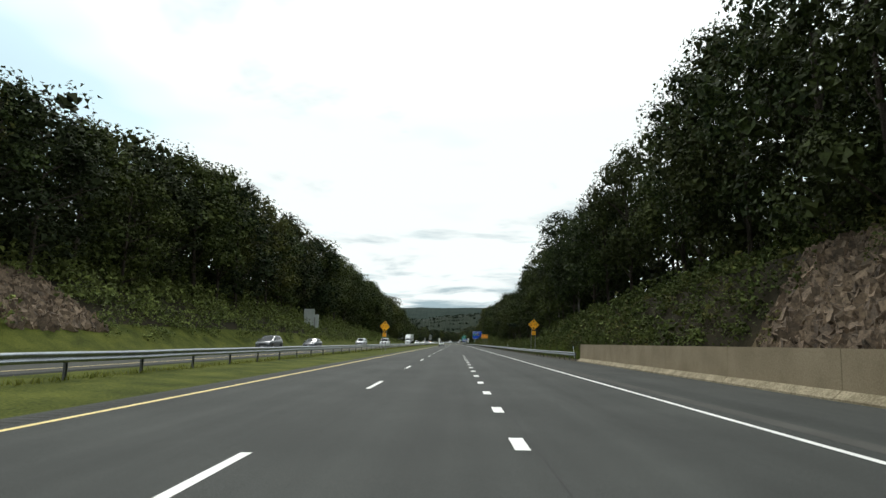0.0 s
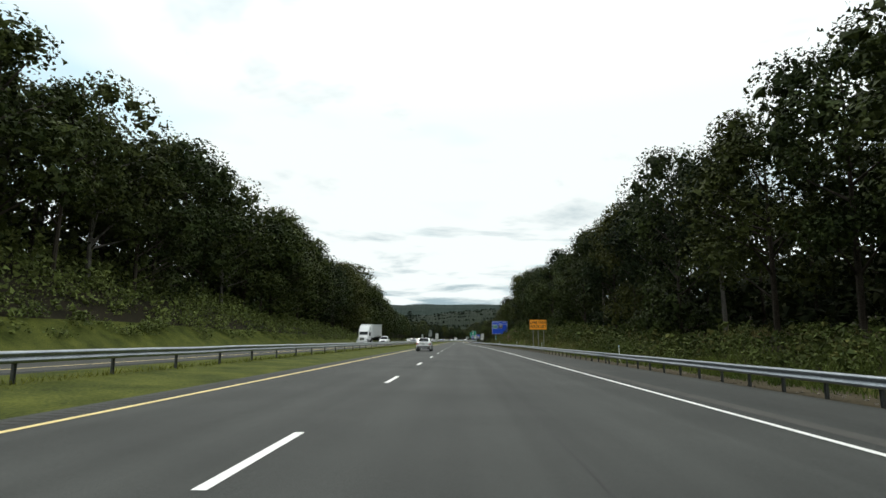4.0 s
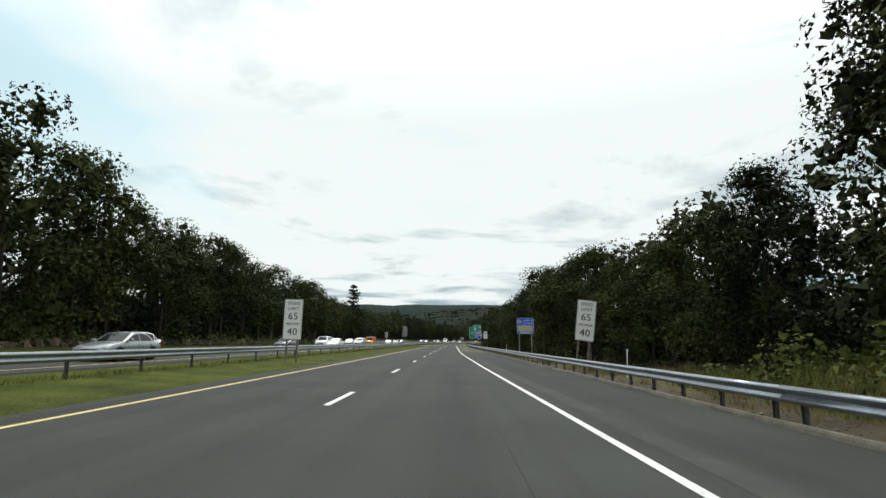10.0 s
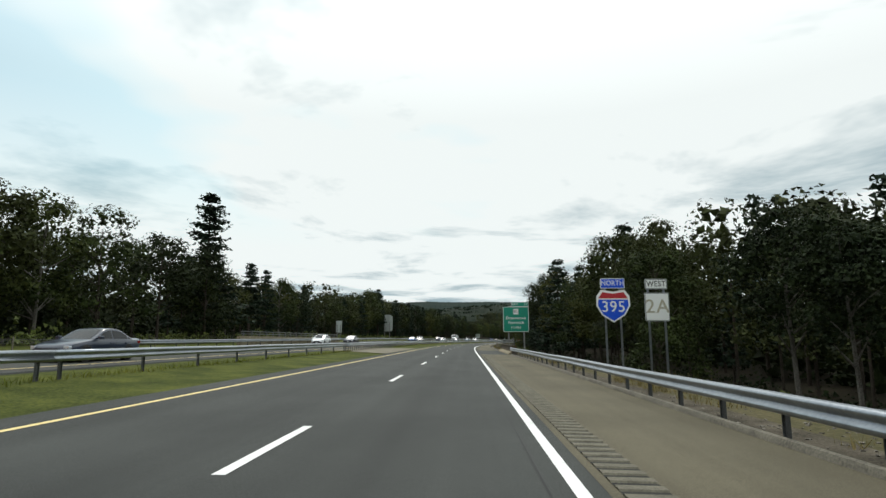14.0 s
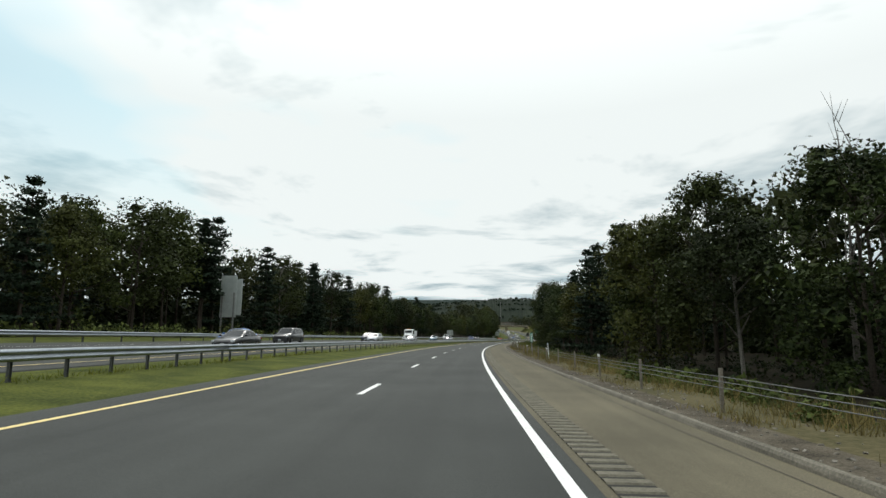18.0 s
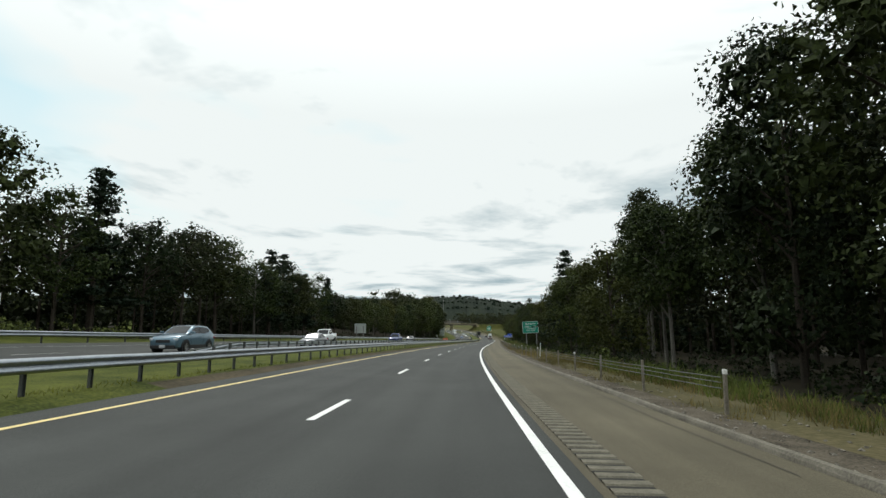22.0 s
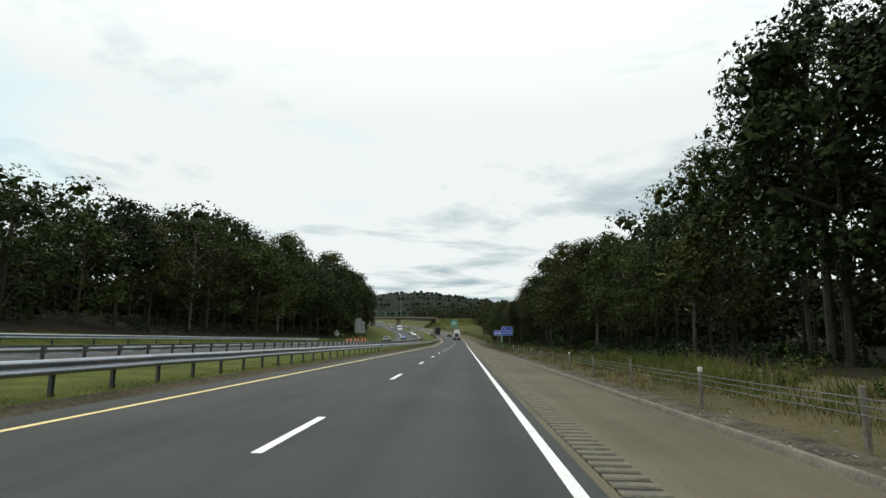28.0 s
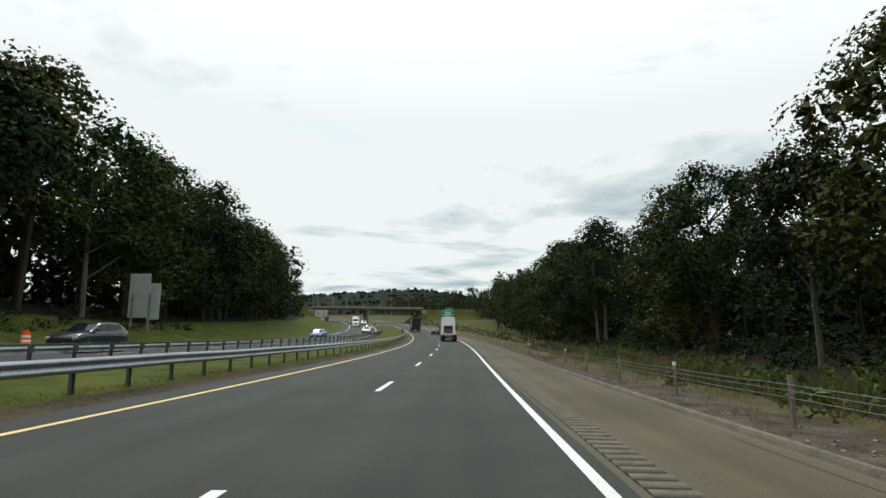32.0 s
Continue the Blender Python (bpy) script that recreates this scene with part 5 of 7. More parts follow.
ribbon("median_slab", steps(456, 484, 2), lambda s: [(-5.25, 0.02), ((slab_u(s) - 5.25) / 2, 0.045 + 0.09 * (-slab_u(s) - 5.5) / 5.5), (slab_u(s), 0.06 + 0.17 * (-slab_u(s) - 5.5) / 5.5)], SLAB, label="bare tan concrete slab in the median at the bridge")
segments("opposite_parapet", 466, 510, 7.35, lambda s: [(-24.1, 0.2), (-24.1, 1.62), (-24.5, 1.62), (-24.5, 0.2)], PALE_CONCRETE, "pale concrete bridge parapet beyond the opposite carriageway", "parapet", "")


# ---------------------------------------------------------------- overpass
def overpass(s0):
    m = stand(s0, 0, 0, 4)
    thing = empty("overpass_bridge", m)
    z = 5.7
    part("deck", boxed(-34, 17, -5.5, 5.5, z + 0.75, z + 1.0), PALE_CONCRETE, thing)
    for y in (-4.6, -1.6, 1.6, 4.6):
        part("girder", boxed(-33, 16, y - 0.2, y + 0.2, z, z + 0.745), DULL_STEEL, thing, "dark steel girder")
    for y in (-5.5, 5.25):
        part("parapet", boxed(-34, 17, y, y + 0.25, z + 1.005, z + 1.55), PALE_CONCRETE, thing)
    for x in (-9.0, -26.5):
        for y in (-4, 0, 4):
            bm = bmesh.new()
            tube(bm, (x, y, -1.5), (x, y, z - 0.55), 0.38, n=14)
            part("column", bm, PALE_CONCRETE, thing, smooth=True)
        part("pier_cap", boxed(x - 0.5, x + 0.5, -5, 5, z - 0.55, z - 0.005, 0.05), PALE_CONCRETE, thing)
    for x in (-34, 17):
        part("abutment", boxed(x - 1.0, x + 1.0, -5.8, 5.8, -2, z - 0.01), PALE_CONCRETE, thing)
    for x0, x1, x2 in ((9.5, 19, 60), (-27.5, -36, -75)):        # earth slopes that carry the crossing road
        bm = bmesh.new()
        ring = []
        for x, zz, w in ((x0, -0.6, 12), ((x0 * 2 + x1) / 3, 1.9, 11), (x1, z + 0.6, 6.4), (x2, z + 1.2, 6.4)):
            ring.append([bm.verts.new((x, y, h)) for y, h in ((-w - 10, -2.5), (-w, zz * 0.55 - 0.5), (-w * 0.5, zz), (w * 0.5, zz), (w, zz * 0.55 - 0.5), (w + 10, -2.5))])
        for a, b in zip(ring, ring[1:]):
            for k in range(5):
                bm.faces.new((a[k], a[k + 1], b[k + 1], b[k]))
        part("embankment", bm, BANK_GRASS, thing, "grassy earth slope")
    tagged(thing, "concrete and steel overpass carrying a road across the highway", "bridge")
    for x in (-30, -23, -17, -9, -1, 13):
        p = m @ Vector((x, 5.0, z + 1.005))
        lamp = empty("street_lamp", pose(p.x, p.y, p.z, 0, 0, head(s0)))
        bm = bmesh.new()
        tube(bm, (0, 0, 0), (0, 0, 4.6), 0.11, 0.06, 8)
        part("pole", bm, STEEL, lamp, smooth=True)
        bm = bmesh.new()
        tube(bm, (0, 0, 4.5), (-2.4, 0, 5.1), 0.05, 0.04, 6)
        part("arm", bm, STEEL, lamp)
        part("lamp_head", boxed(-3.1, -2.3, -0.16, 0.16, 5.02, 5.18, 0.05), DULL_STEEL, lamp)
        tagged(lamp, "grey steel street lamp on the overpass", "street lamp", "lamps on the overpass")


overpass(1163)


def mast(x, y, z0, z1):
    """A slim lattice mast: three legs with rungs."""
    e = empty("radio_mast", Matrix.Translation((x, y, z0)))
    h = z1 - z0
    for k in range(3):
        a = 2.094 * k
        bm = bmesh.new()
        tube(bm, (0.9 * math.cos(a), 0.9 * math.sin(a), 0), (0.25 * math.cos(a), 0.25 * math.sin(a), h), 0.16, 0.12, 5)
        part("leg", bm, POST_STEEL, e)
    for q in range(12):
        bm = bmesh.new()
        f = (q + 0.5) / 12
        r = 0.9 - 0.65 * f
        for k in range(3):
            a, b = 2.094 * k, 2.094 * (k + 1)
            tube(bm, (r * math.cos(a), r * math.sin(a), h * f), (r * math.cos(b), r * math.sin(b), h * (f + 0.06)), 0.08, n=4)
        part("rung", bm, POST_STEEL, e)
    return tagged(e, "slim grey lattice mast on the wooded hill", "mast")




# ---------------------------------------------------------------- signs
SIGN_GREEN = plain("sign_green", (0.0, 0.23, 0.15), 0.45)
SIGN_BLUE = plain("sign_blue", (0.0, 0.075, 0.66), 0.45)
SIGN_WHITE = plain("sign_white", (0.80, 0.82, 0.80), 0.45)
SIGN_ORANGE = plain("sign_orange", (1.0, 0.38, 0.02), 0.45)
SIGN_YELLOW = plain("sign_amber", (1.0, 0.46, 0.02), 0.45)
SIGN_BLACK = plain("sign_black", (0.012, 0.012, 0.012), 0.5)
SIGN_BROWN = plain("sign_brown", (0.06, 0.035, 0.018), 0.5)
SIGN_RED = plain("sign_red", (0.45, 0.02, 0.03), 0.5)
SIGN_PALE = plain("sign_pale_blue", (0.55, 0.70, 0.85), 0.5)
SIGN_TAN = plain("sign_tan", (0.42, 0.40, 0.30), 0.5)
POST_STEEL = mat("post_steel", (0.17, 0.17, 0.165), (0.32, 0.32, 0.31), 0.6, 0.2, scale=2, fine=18)
SIGN_BACK = mat("sign_back_aluminium", (0.40, 0.44, 0.43), (0.58, 0.62, 0.60), 0.5, 0.15, scale=0.8, fine=6)


def text_mesh(words, height, material, align="CENTER"):
    cu = bpy.data.curves.new("lettering", "FONT")
    cu.body, cu.align_x, cu.align_y, cu.size = words, align, "CENTER", height / 0.70
    cu.resolution_u, cu.space_character, cu.offset = 4, 1.10, 0.0
    tmp = bpy.data.objects.new("lettering", cu)
    scene.collection.objects.link(tmp)
    me = bpy.data.meshes.new_from_object(tmp.evaluated_get(bpy.context.evaluated_depsgraph_get()))
    bpy.data.objects.remove(tmp)
    me.materials.clear()
    me.materials.append(material)
    bm = bmesh.new()             # a bolder stroke: the letters laid three times side by side
    for k in (-1, 0, 1):
        q = len(bm.verts)
        bm.from_mesh(me)
        bm.verts.ensure_lookup_table()
        for v in bm.verts[q:]:
            v.co.x += k * height * 0.013
            v.co.z += (k + 1) * 0.0012
    bm.to_mesh(me)
    bm.free()
    return me


FRONT = Matrix.Rotation(radians(90), 4, "X")


def letters(words, x, z, height, material, parent, y=-0.012, wide=1.0, align="CENTER"):
    me = text_mesh(words, height, material, align)
    return child("lettering", me, parent, Matrix.Translation((x, y, z)) @ FRONT @ Matrix.Diagonal((wide, 1, 1, 1)))


def rounded(w, h, r, n=5):
    pts = []
    for cx, cz, a0 in ((w / 2 - r, h / 2 - r, 0), (-w / 2 + r, h / 2 - r, 90), (-w / 2 + r, -h / 2 + r, 180), (w / 2 - r, -h / 2 + r, 270)):
        for k in range(n + 1):
            a = radians(a0 + 90 * k / n)
            pts.append((cx + r * math.cos(a), cz + r * math.sin(a)))
    return pts


def plate(name, outline, material, parent, y=0.0, thick=0.02, x=0.0, z=0.0, label=""):
    """A flat plate from an outline in x, z; its front lies at y."""
    n = len(outline)
    v = [(x + a, y, z + b) for a, b in outline] + [(x + a, y + thick, z + b) for a, b in outline]
    f = [tuple(range(n)), tuple(range(2 * n - 1, n - 1, -1))] + [(k, k + n, (k + 1) % n + n, (k + 1) % n) for k in range(n)]
    return child(name, mesh(name, v, f, material), parent, None, label)


def panel(parent, w, h, colour, x=0.0, z=0.0, border=SIGN_WHITE, edge=0.06, r=0.12, back=True, inset=0.0, y=0.0):
    """A sign face with its border, front towards -y."""
    if back:
        plate("sign_back", rounded(w, h, r), SIGN_BACK, parent, 0.006, 0.03, x, z)
    if border:
        plate("border", rounded(w - inset, h - inset, r), border, parent, y - 0.002, 0.006, x, z)
        plate("sign_face", rounded(w - inset - 2 * edge, h - inset - 2 * edge, max(0.02, r - edge)), colour, parent, y - 0.006, 0.003, x, z)
    else:
        plate("sign_face", rounded(w, h, r), colour, parent, -0.004, 0.008, x, z)


def posts(parent, xs, z0, z1, r=0.06, y=0.10, material=None):
    for x in xs:
        bm = bmesh.new()
        box(bm, x - r, x + r, y - r * 0.8, y - r * 0.6, z0, z1)
        box(bm, x - r, x + r, y + r * 0.6, y + r * 0.8, z0, z1)
        box(bm, x - r * 0.15, x + r * 0.15, y - r * 0.6, y + r * 0.6, z0, z1)
        part("post", bm, material or POST_STEEL, parent)


def sign_at(s, u, label, group="", lean=0.0, turn=0.0, name="road_sign"):
    """Empty on the ground; the sign's own zero is the level of the carriageway."""
    g = ground_up(s, u)
    e = empty(name, stand(s, u, 0, turn) @ Matrix.Translation((0, 0, g)) @ Matrix.Rotation(radians(lean), 4, "Y") @ Matrix.Translation((0, 0, -g)))
    return tagged(e, label, "sign", group), g


# low clearance diamonds with a plate
for s, u, zc in ((67.8, -7.7, 3.55), (68.8, 13.9, 4.14)):
    e, g = sign_at(s, u, "amber diamond sign reading 13-11 above a small mile plate", "clearance signs", lean=4 if u < 0 else 3, turn=-21 if u < 0 else 7)
    d = 0.86
    plate("sign_back", [(d, 0), (0, d), (-d, 0), (0, -d)], SIGN_BACK, e, 0.006, 0.02, 0, zc)
    plate("border", [(d, 0), (0, d), (-d, 0), (0, -d)], SIGN_BLACK, e, -0.002, 0.006, 0, zc)
    plate("sign_face", [(d - .05, 0), (0, d - .05), (-d + .05, 0), (0, -d + .05)], SIGN_YELLOW, e, -0.006, 0.003, 0, zc)
    letters("13'-11\"", 0, zc, 0.40, SIGN_BLACK, e, wide=0.72)
    for sg in (1, -1):
        plate("arrow", [(0, sg * 0.70), (-0.17, sg * 0.46), (-0.06, sg * 0.46), (-0.06, sg * 0.34), (0.06, sg * 0.34), (0.06, sg * 0.46), (0.17, sg * 0.46)][::sg], SIGN_BLACK, e, -0.010, 0.003, 0, zc)
    panel(e, 0.62, 0.62, SIGN_YELLOW, 0.02, zc - 1.18, SIGN_BLACK, 0.02, 0.04)
    letters("3", 0.02, zc - 1.06, 0.17, SIGN_BLACK, e)
    letters("MILES", 0.02, zc - 1.30, 0.15, SIGN_BLACK, e, wide=0.72)
    posts(e, (-0.3, 0.3), g - 0.3, zc, 0.035)

# merge sign
e, g = sign_at(191.2, 13.9, "orange lane ends merge sign on three posts", lean=0)
panel(e, 2.55, 1.5, SIGN_ORANGE, 0, 3.86, SIGN_BLACK, 0.03, 0.08)
letters("LANE ENDS", 0, 4.14, 0.36, SIGN_BLACK, e, wide=0.84)
letters("MERGE LEFT", 0, 3.55, 0.36, SIGN_BLACK, e, wide=0.80)
posts(e, (-0.75, 0.0, 0.8), g - 0.3, 3.3, 0.045)

# attractions board
e, g = sign_at(282.2, 15.0, "large blue sign reading ATTRACTIONS EXIT 11 with two small plates")
panel(e, 5.0, 4.1, SIGN_BLUE, 0, 5.6, SIGN_WHITE, 0.07, 0.22)
plate("rule", rounded(4.88, 0.07, 0.03), SIGN_WHITE, e, -0.010, 0.003, 0, 6.62)
letters("ATTRACTIONS - EXIT 11", 0, 7.12, 0.36, SIGN_WHITE, e, wide=0.71)
panel(e, 1.5, 1.15, SIGN_GREEN, -1.45, 5.85, SIGN_WHITE, 0.04, 0.08, back=False, y=-0.012)
panel(e, 1.35, 1.05, SIGN_BROWN, 0.3, 5.85, SIGN_WHITE, 0.04, 0.08, back=False, y=-0.012)
for k, w in enumerate(("THREE RIVERS", "COMMUNITY", "COLLEGE")):
    letters(w, -1.45, 6.18 - 0.33 * k, 0.2, SIGN_WHITE, e, y=-0.024, wide=0.66)
for k, w in enumerate(("MARINA AT", "AMERICAN", "WHARF")):
    letters(w, 0.3, 6.16 - 0.31 * k, 0.19, SIGN_WHITE, e, y=-0.024, wide=0.72)
posts(e, (-1.4, 1.5), g - 0.4, 5.4, 0.10)

# speed limits
for s, u, zc, lean in ((322.2, 10.6, 2.86, 7), (322.2, -7.3, 2.66, 1.5)):
    e, g = sign_at(s, u, "white speed limit sign reading 65 and minimum 40", "speed limit signs", lean=lean)
    panel(e, 1.16, 2.5, SIGN_WHITE, 0, zc, SIGN_BLACK, 0.012, 0.06, inset=0.05)
    for w, z, h, k in (("SPEED", 0.98, 0.20, 0.95), ("LIMIT", 0.66, 0.20, 0.95), ("65", 0.18, 0.42, 1.0), ("MINIMUM", -0.29, 0.16, 0.82), ("40", -0.78, 0.42, 1.0)):
        letters(w, 0, zc + z, h, SIGN_BLACK, e, wide=k)
    posts(e, (-0.33, 0.33), g - 0.3, zc - 0.9, 0.05, material=WOOD_POST)

# adopt a highway
e, g = sign_at(340.9, 9.8, "blue sign reading ADOPT A HIGHWAY over a blank panel")
panel(e, 1.62, 1.52, SIGN_BLUE, 0, 3.07, SIGN_WHITE, 0.03, 0.08)
letters("ADOPT A", 0.25, 3.58, 0.17, SIGN_WHITE, e, wide=0.80)
letters("HIGHWAY", 0.25, 3.30, 0.17, SIGN_WHITE, e, wide=0.76)
plate("emblem", [(0.19 * math.cos(a * 0.3927), 0.19 * math.sin(a * 0.3927)) for a in range(16)], SIGN_TAN, e, -0.010, 0.003, -0.55, 3.45)
plate("emblem_tower", [(-0.06, -0.13), (0.06, -0.13), (0.03, 0.13), (-0.03, 0.13)], SIGN_GREEN, e, -0.014, 0.003, -0.55, 3.45)
plate("blank_panel", rounded(1.42, 0.6, 0.05), SIGN_TAN, e, -0.010, 0.003, 0, 2.82)
plate("bar", rounded(1.0, 0.06, 0.02), SIGN_WHITE, e, -0.010, 0.003, 0, 2.42)
posts(e, (-0.6, 0.6), g - 0.3, 3.0, 0.05)

# exit board
e, g = sign_at(498.5, 11.0, "large green exit sign reading 82 Downtown Norwich half mile")
panel(e, 4.5, 4.4, SIGN_GREEN, 0, 5.2, SIGN_WHITE, 0.07, 0.2)
panel(e, 2.95, 0.82, SIGN_GREEN, 0.75, 7.83, SIGN_WHITE, 0.05, 0.1)
letters("EXIT", -0.1, 7.83, 0.33, SIGN_WHITE, e)
letters("11", 1.75, 7.83, 0.42, SIGN_WHITE, e)
plate("route_marker", rounded(0.86, 0.95, 0.05), SIGN_WHITE, e, -0.010, 0.003, 0, 6.55)
letters("82", 0, 6.55, 0.52, SIGN_BLACK, e, y=-0.018, wide=0.9)
letters("Downtown", 0, 5.42, 0.50, SIGN_WHITE, e, wide=1.0)
letters("Norwich", 0, 4.62, 0.50, SIGN_WHITE, e, wide=1.0)
letters("1/2 MILE", 0, 3.75, 0.36, SIGN_WHITE, e, wide=0.9)
posts(e, (-1.3, 1.4), g - 0.5, 4.6, 0.11)

# interstate shield and route marker
e, g = sign_at(431.0, 9.6, "red and blue interstate shield reading 395 with a NORTH plate")
shield = [(-0.78, 0.42), (-0.55, 0.72), (0, 0.62), (0.55, 0.72), (0.78, 0.42), (0.80, -0.05), (0.55, -0.5), (0, -0.85), (-0.55, -0.5), (-0.80, -0.05)]
plate("shield", shield, SIGN_WHITE, e, -0.002, 0.02, 0, 3.2)
plate("shield_field", [(a * 0.9, min(b * 0.9, 0.24)) for a, b in shield if True][0:1] + [(0.70, 0.24)] + [(a * 0.9, b * 0.9) for a, b in shield[5:]], SIGN_BLUE, e, -0.008, 0.004, 0, 3.2)
plate("shield_top", [(-0.70, 0.30), (-0.5, 0.60), (0, 0.52), (0.5, 0.60), (0.70, 0.30)], SIGN_RED, e, -0.008, 0.004, 0, 3.2)
letters("395", 0, 3.08, 0.52, SIGN_WHITE, e, y=-0.014, wide=0.95)
panel(e, 1.15, 0.48, SIGN_BLUE, 0, 4.22, SIGN_WHITE, 0.03, 0.05)
letters("NORTH", 0, 4.22, 0.24, SIGN_WHITE, e, wide=0.85)
posts(e, (-0.36, 0.36), g - 0.4, 4.3, 0.04, material=STEEL)
e, g = sign_at(430.0, 11.3, "white route marker reading 2A under a WEST plate")
panel(e, 1.1, 1.3, SIGN_WHITE, 0, 3.05, SIGN_BLACK, 0.02, 0.05, inset=0.04)
letters("2A", 0, 3.05, 0.62, SIGN_TAN, e)
panel(e, 1.0, 0.48, SIGN_WHITE, 0, 4.1, SIGN_BLACK, 0.02, 0.05, inset=0.04)
letters("WEST", 0, 4.1, 0.26, SIGN_BLACK, e, wide=0.85)
posts(e, (-0.36, 0.36), g - 0.4, 4.2, 0.04, material=STEEL)

# town line
e, g = sign_at(751.4, 13.72, "green sign reading Norwich next 5 exits city line", lean=-2.5)
panel(e, 3.5, 2.6, SIGN_GREEN, 0, 4.29, SIGN_WHITE, 0.06, 0.18)
letters("Norwich", 0, 5.05, 0.42, SIGN_WHITE, e)
letters("NEXT 5 EXITS", 0, 4.42, 0.30, SIGN_WHITE, e, wide=0.86)
plate("rule", rounded(2.4, 0.05, 0.02), SIGN_WHITE, e, -0.010, 0.003, 0, 4.0)
letters("CITY LINE", 0, 3.55, 0.30, SIGN_WHITE, e, wide=0.9)
posts(e, (-1.0, 1.2), g - 0.4, 4.2, 0.09)

# services board
e, g = sign_at(925.2, 11.7, "blue services sign reading EXIT 11 with five symbol squares")
panel(e, 4.35, 1.12, SIGN_BLUE, 0, 3.2, SIGN_WHITE, 0.05, 0.1)
panel(e, 2.55, 0.88, SIGN_BLUE, 0.9, 4.215, SIGN_WHITE, 0.05, 0.1)
letters("EXIT", 0.55, 4.2, 0.32, SIGN_WHITE, e)
letters("11", 1.75, 4.2, 0.40, SIGN_WHITE, e)
for k in range(5):
    x = -1.66 + 0.83 * k
    plate("symbol_frame", rounded(0.76, 0.86, 0.05), SIGN_PALE, e, -0.010, 0.003, x, 3.2)
    plate("symbol_field", rounded(0.70, 0.80, 0.04), SIGN_BLUE, e, -0.014, 0.003, x, 3.2)
plate("fuel_pump", [(-0.2, -0.3), (0.14, -0.3), (0.14, 0.1), (0.22, 0.05), (0.22, 0.2), (0.14, 0.28), (-0.2, 0.28)], SIGN_WHITE, e, -0.018, 0.003, -1.66, 3.2)
plate("disc", [(0.29 * math.cos(a * 0.3927), 0.29 * math.sin(a * 0.3927)) for a in range(16)], SIGN_WHITE, e, -0.018, 0.003, -0.83, 3.2)
for dx in (-0.08, 0.08):
    plate("cutlery", rounded(0.05, 0.4, 0.02), SIGN_BLUE, e, -0.022, 0.003, -0.83 + dx, 3.2)
plate("bed", [(-0.3, -0.2), (-0.24, -0.2), (-0.24, -0.08), (0.24, -0.08), (0.24, -0.2), (0.3, -0.2), (0.3, 0.06), (-0.22, 0.06), (-0.3, 0.18)], SIGN_WHITE, e, -0.018, 0.003, 0, 3.2)
letters("INFO", 0.83, 3.2, 0.36, SIGN_WHITE, e, y=-0.02, wide=0.55)
plate("trailer", [(-0.3, -0.12), (0.3, -0.12), (0.3, 0.18), (-0.22, 0.18), (-0.3, 0.02)], SIGN_WHITE, e, -0.018, 0.003, 1.66, 3.2)
for dx in (-0.14, 0.14):
    plate("trailer_wheel", [(dx + 0.07 * math.cos(a * 0.5236), 0.07 * math.sin(a * 0.5236)) for a in range(12)], SIGN_WHITE, e, -0.018, 0.003, 1.66, 3.05)
    plate("trailer_window", rounded(0.16, 0.11, 0.02), SIGN_BLUE, e, -0.022, 0.003, 1.66 + dx, 3.29)
plate("pump_window", rounded(0.2, 0.14, 0.02), SIGN_BLUE, e, -0.022, 0.003, -1.69, 3.36)
posts(e, (-1.2, 1.4), g - 0.4, 3.1, 0.07)

# green exit board before the overpass
e, g = sign_at(1106, 14.5, "green exit sign on the grass slope before the overpass")
panel(e, 4.2, 3.4, SIGN_GREEN, 0, 4.6, SIGN_WHITE, 0.07, 0.2)
panel(e, 2.6, 0.8, SIGN_GREEN, 0.6, 6.72, SIGN_WHITE, 0.05, 0.1)
for k, w in enumerate((2.2, 2.8, 1.8)):
    plate("bar", rounded(w, 0.36, 0.05), SIGN_WHITE, e, -0.010, 0.003, 0, 5.5 - 0.8 * k)
posts(e, (-1.2, 1.2), g - 0.4, 4.4, 0.1)


# signs of the other carriageway, seen from behind
mast(170, 1850, -12, 38)


def back_sign(s, u, zc, boards, label, posts_x=(-0.9, 0.9)):
    e, g = sign_at(s, u, label, "sign backs across the highway")
    for x, dz, w, h, y in boards:
        plate("sign_back", rounded(w, h, 0.06), SIGN_BACK, e, y, 0.04, x, zc + dz)
        k = int(h / 0.26)
        for q in range(k):
            plate("rib", rounded(w * 0.98, 0.075, 0.02), SIGN_BACK, e, y - 0.07, 0.07, x, zc + dz - h / 2 + (q + 0.5) * h / k)
    posts(e, posts_x, g - 0.5, zc + 0.5, 0.09, y=-0.12)


back_sign(114.8, -31.5, 6.6, ((-0.4, 0.3, 2.5, 4.2, 0), (1.0, -0.5, 1.6, 3.2, 0.3)), "pair of grey sign backs on posts above the bank")
back_sign(323.4, -32.5, 5.3, ((-0.9, -0.4, 2.4, 3.6, 0), (0.9, -0.3, 2.2, 3.4, 0.2), (0.2, 0.3, 2.0, 4.2, 0.4)), "brownish grey sign backs on posts by the woods", (-0.2, 0.6))
back_sign(529.6, -30.1, 4.3, ((0, 0, 1.4, 2.8, 0),), "narrow grey sign back on two posts", (-0.4, 0.4))
back_sign(591.5, -33.3, 7.15, ((0, 0, 2.4, 6.0, 0), (1.25, -0.1, 1.2, 5.2, 0.35)), "tall grey ribbed sign back on two posts")
back_sign(766.4, -29.5, 3.9, ((0, 0, 3.0, 2.5, 0),), "square grey ribbed sign back on two posts")
back_sign(974.8, -31, 5.0, ((-0.3, 0.3, 2.2, 4.6, 0), (1.1, -0.3, 1.3, 3.8, 0.3)), "tall grey sign backs standing on the grass slope")
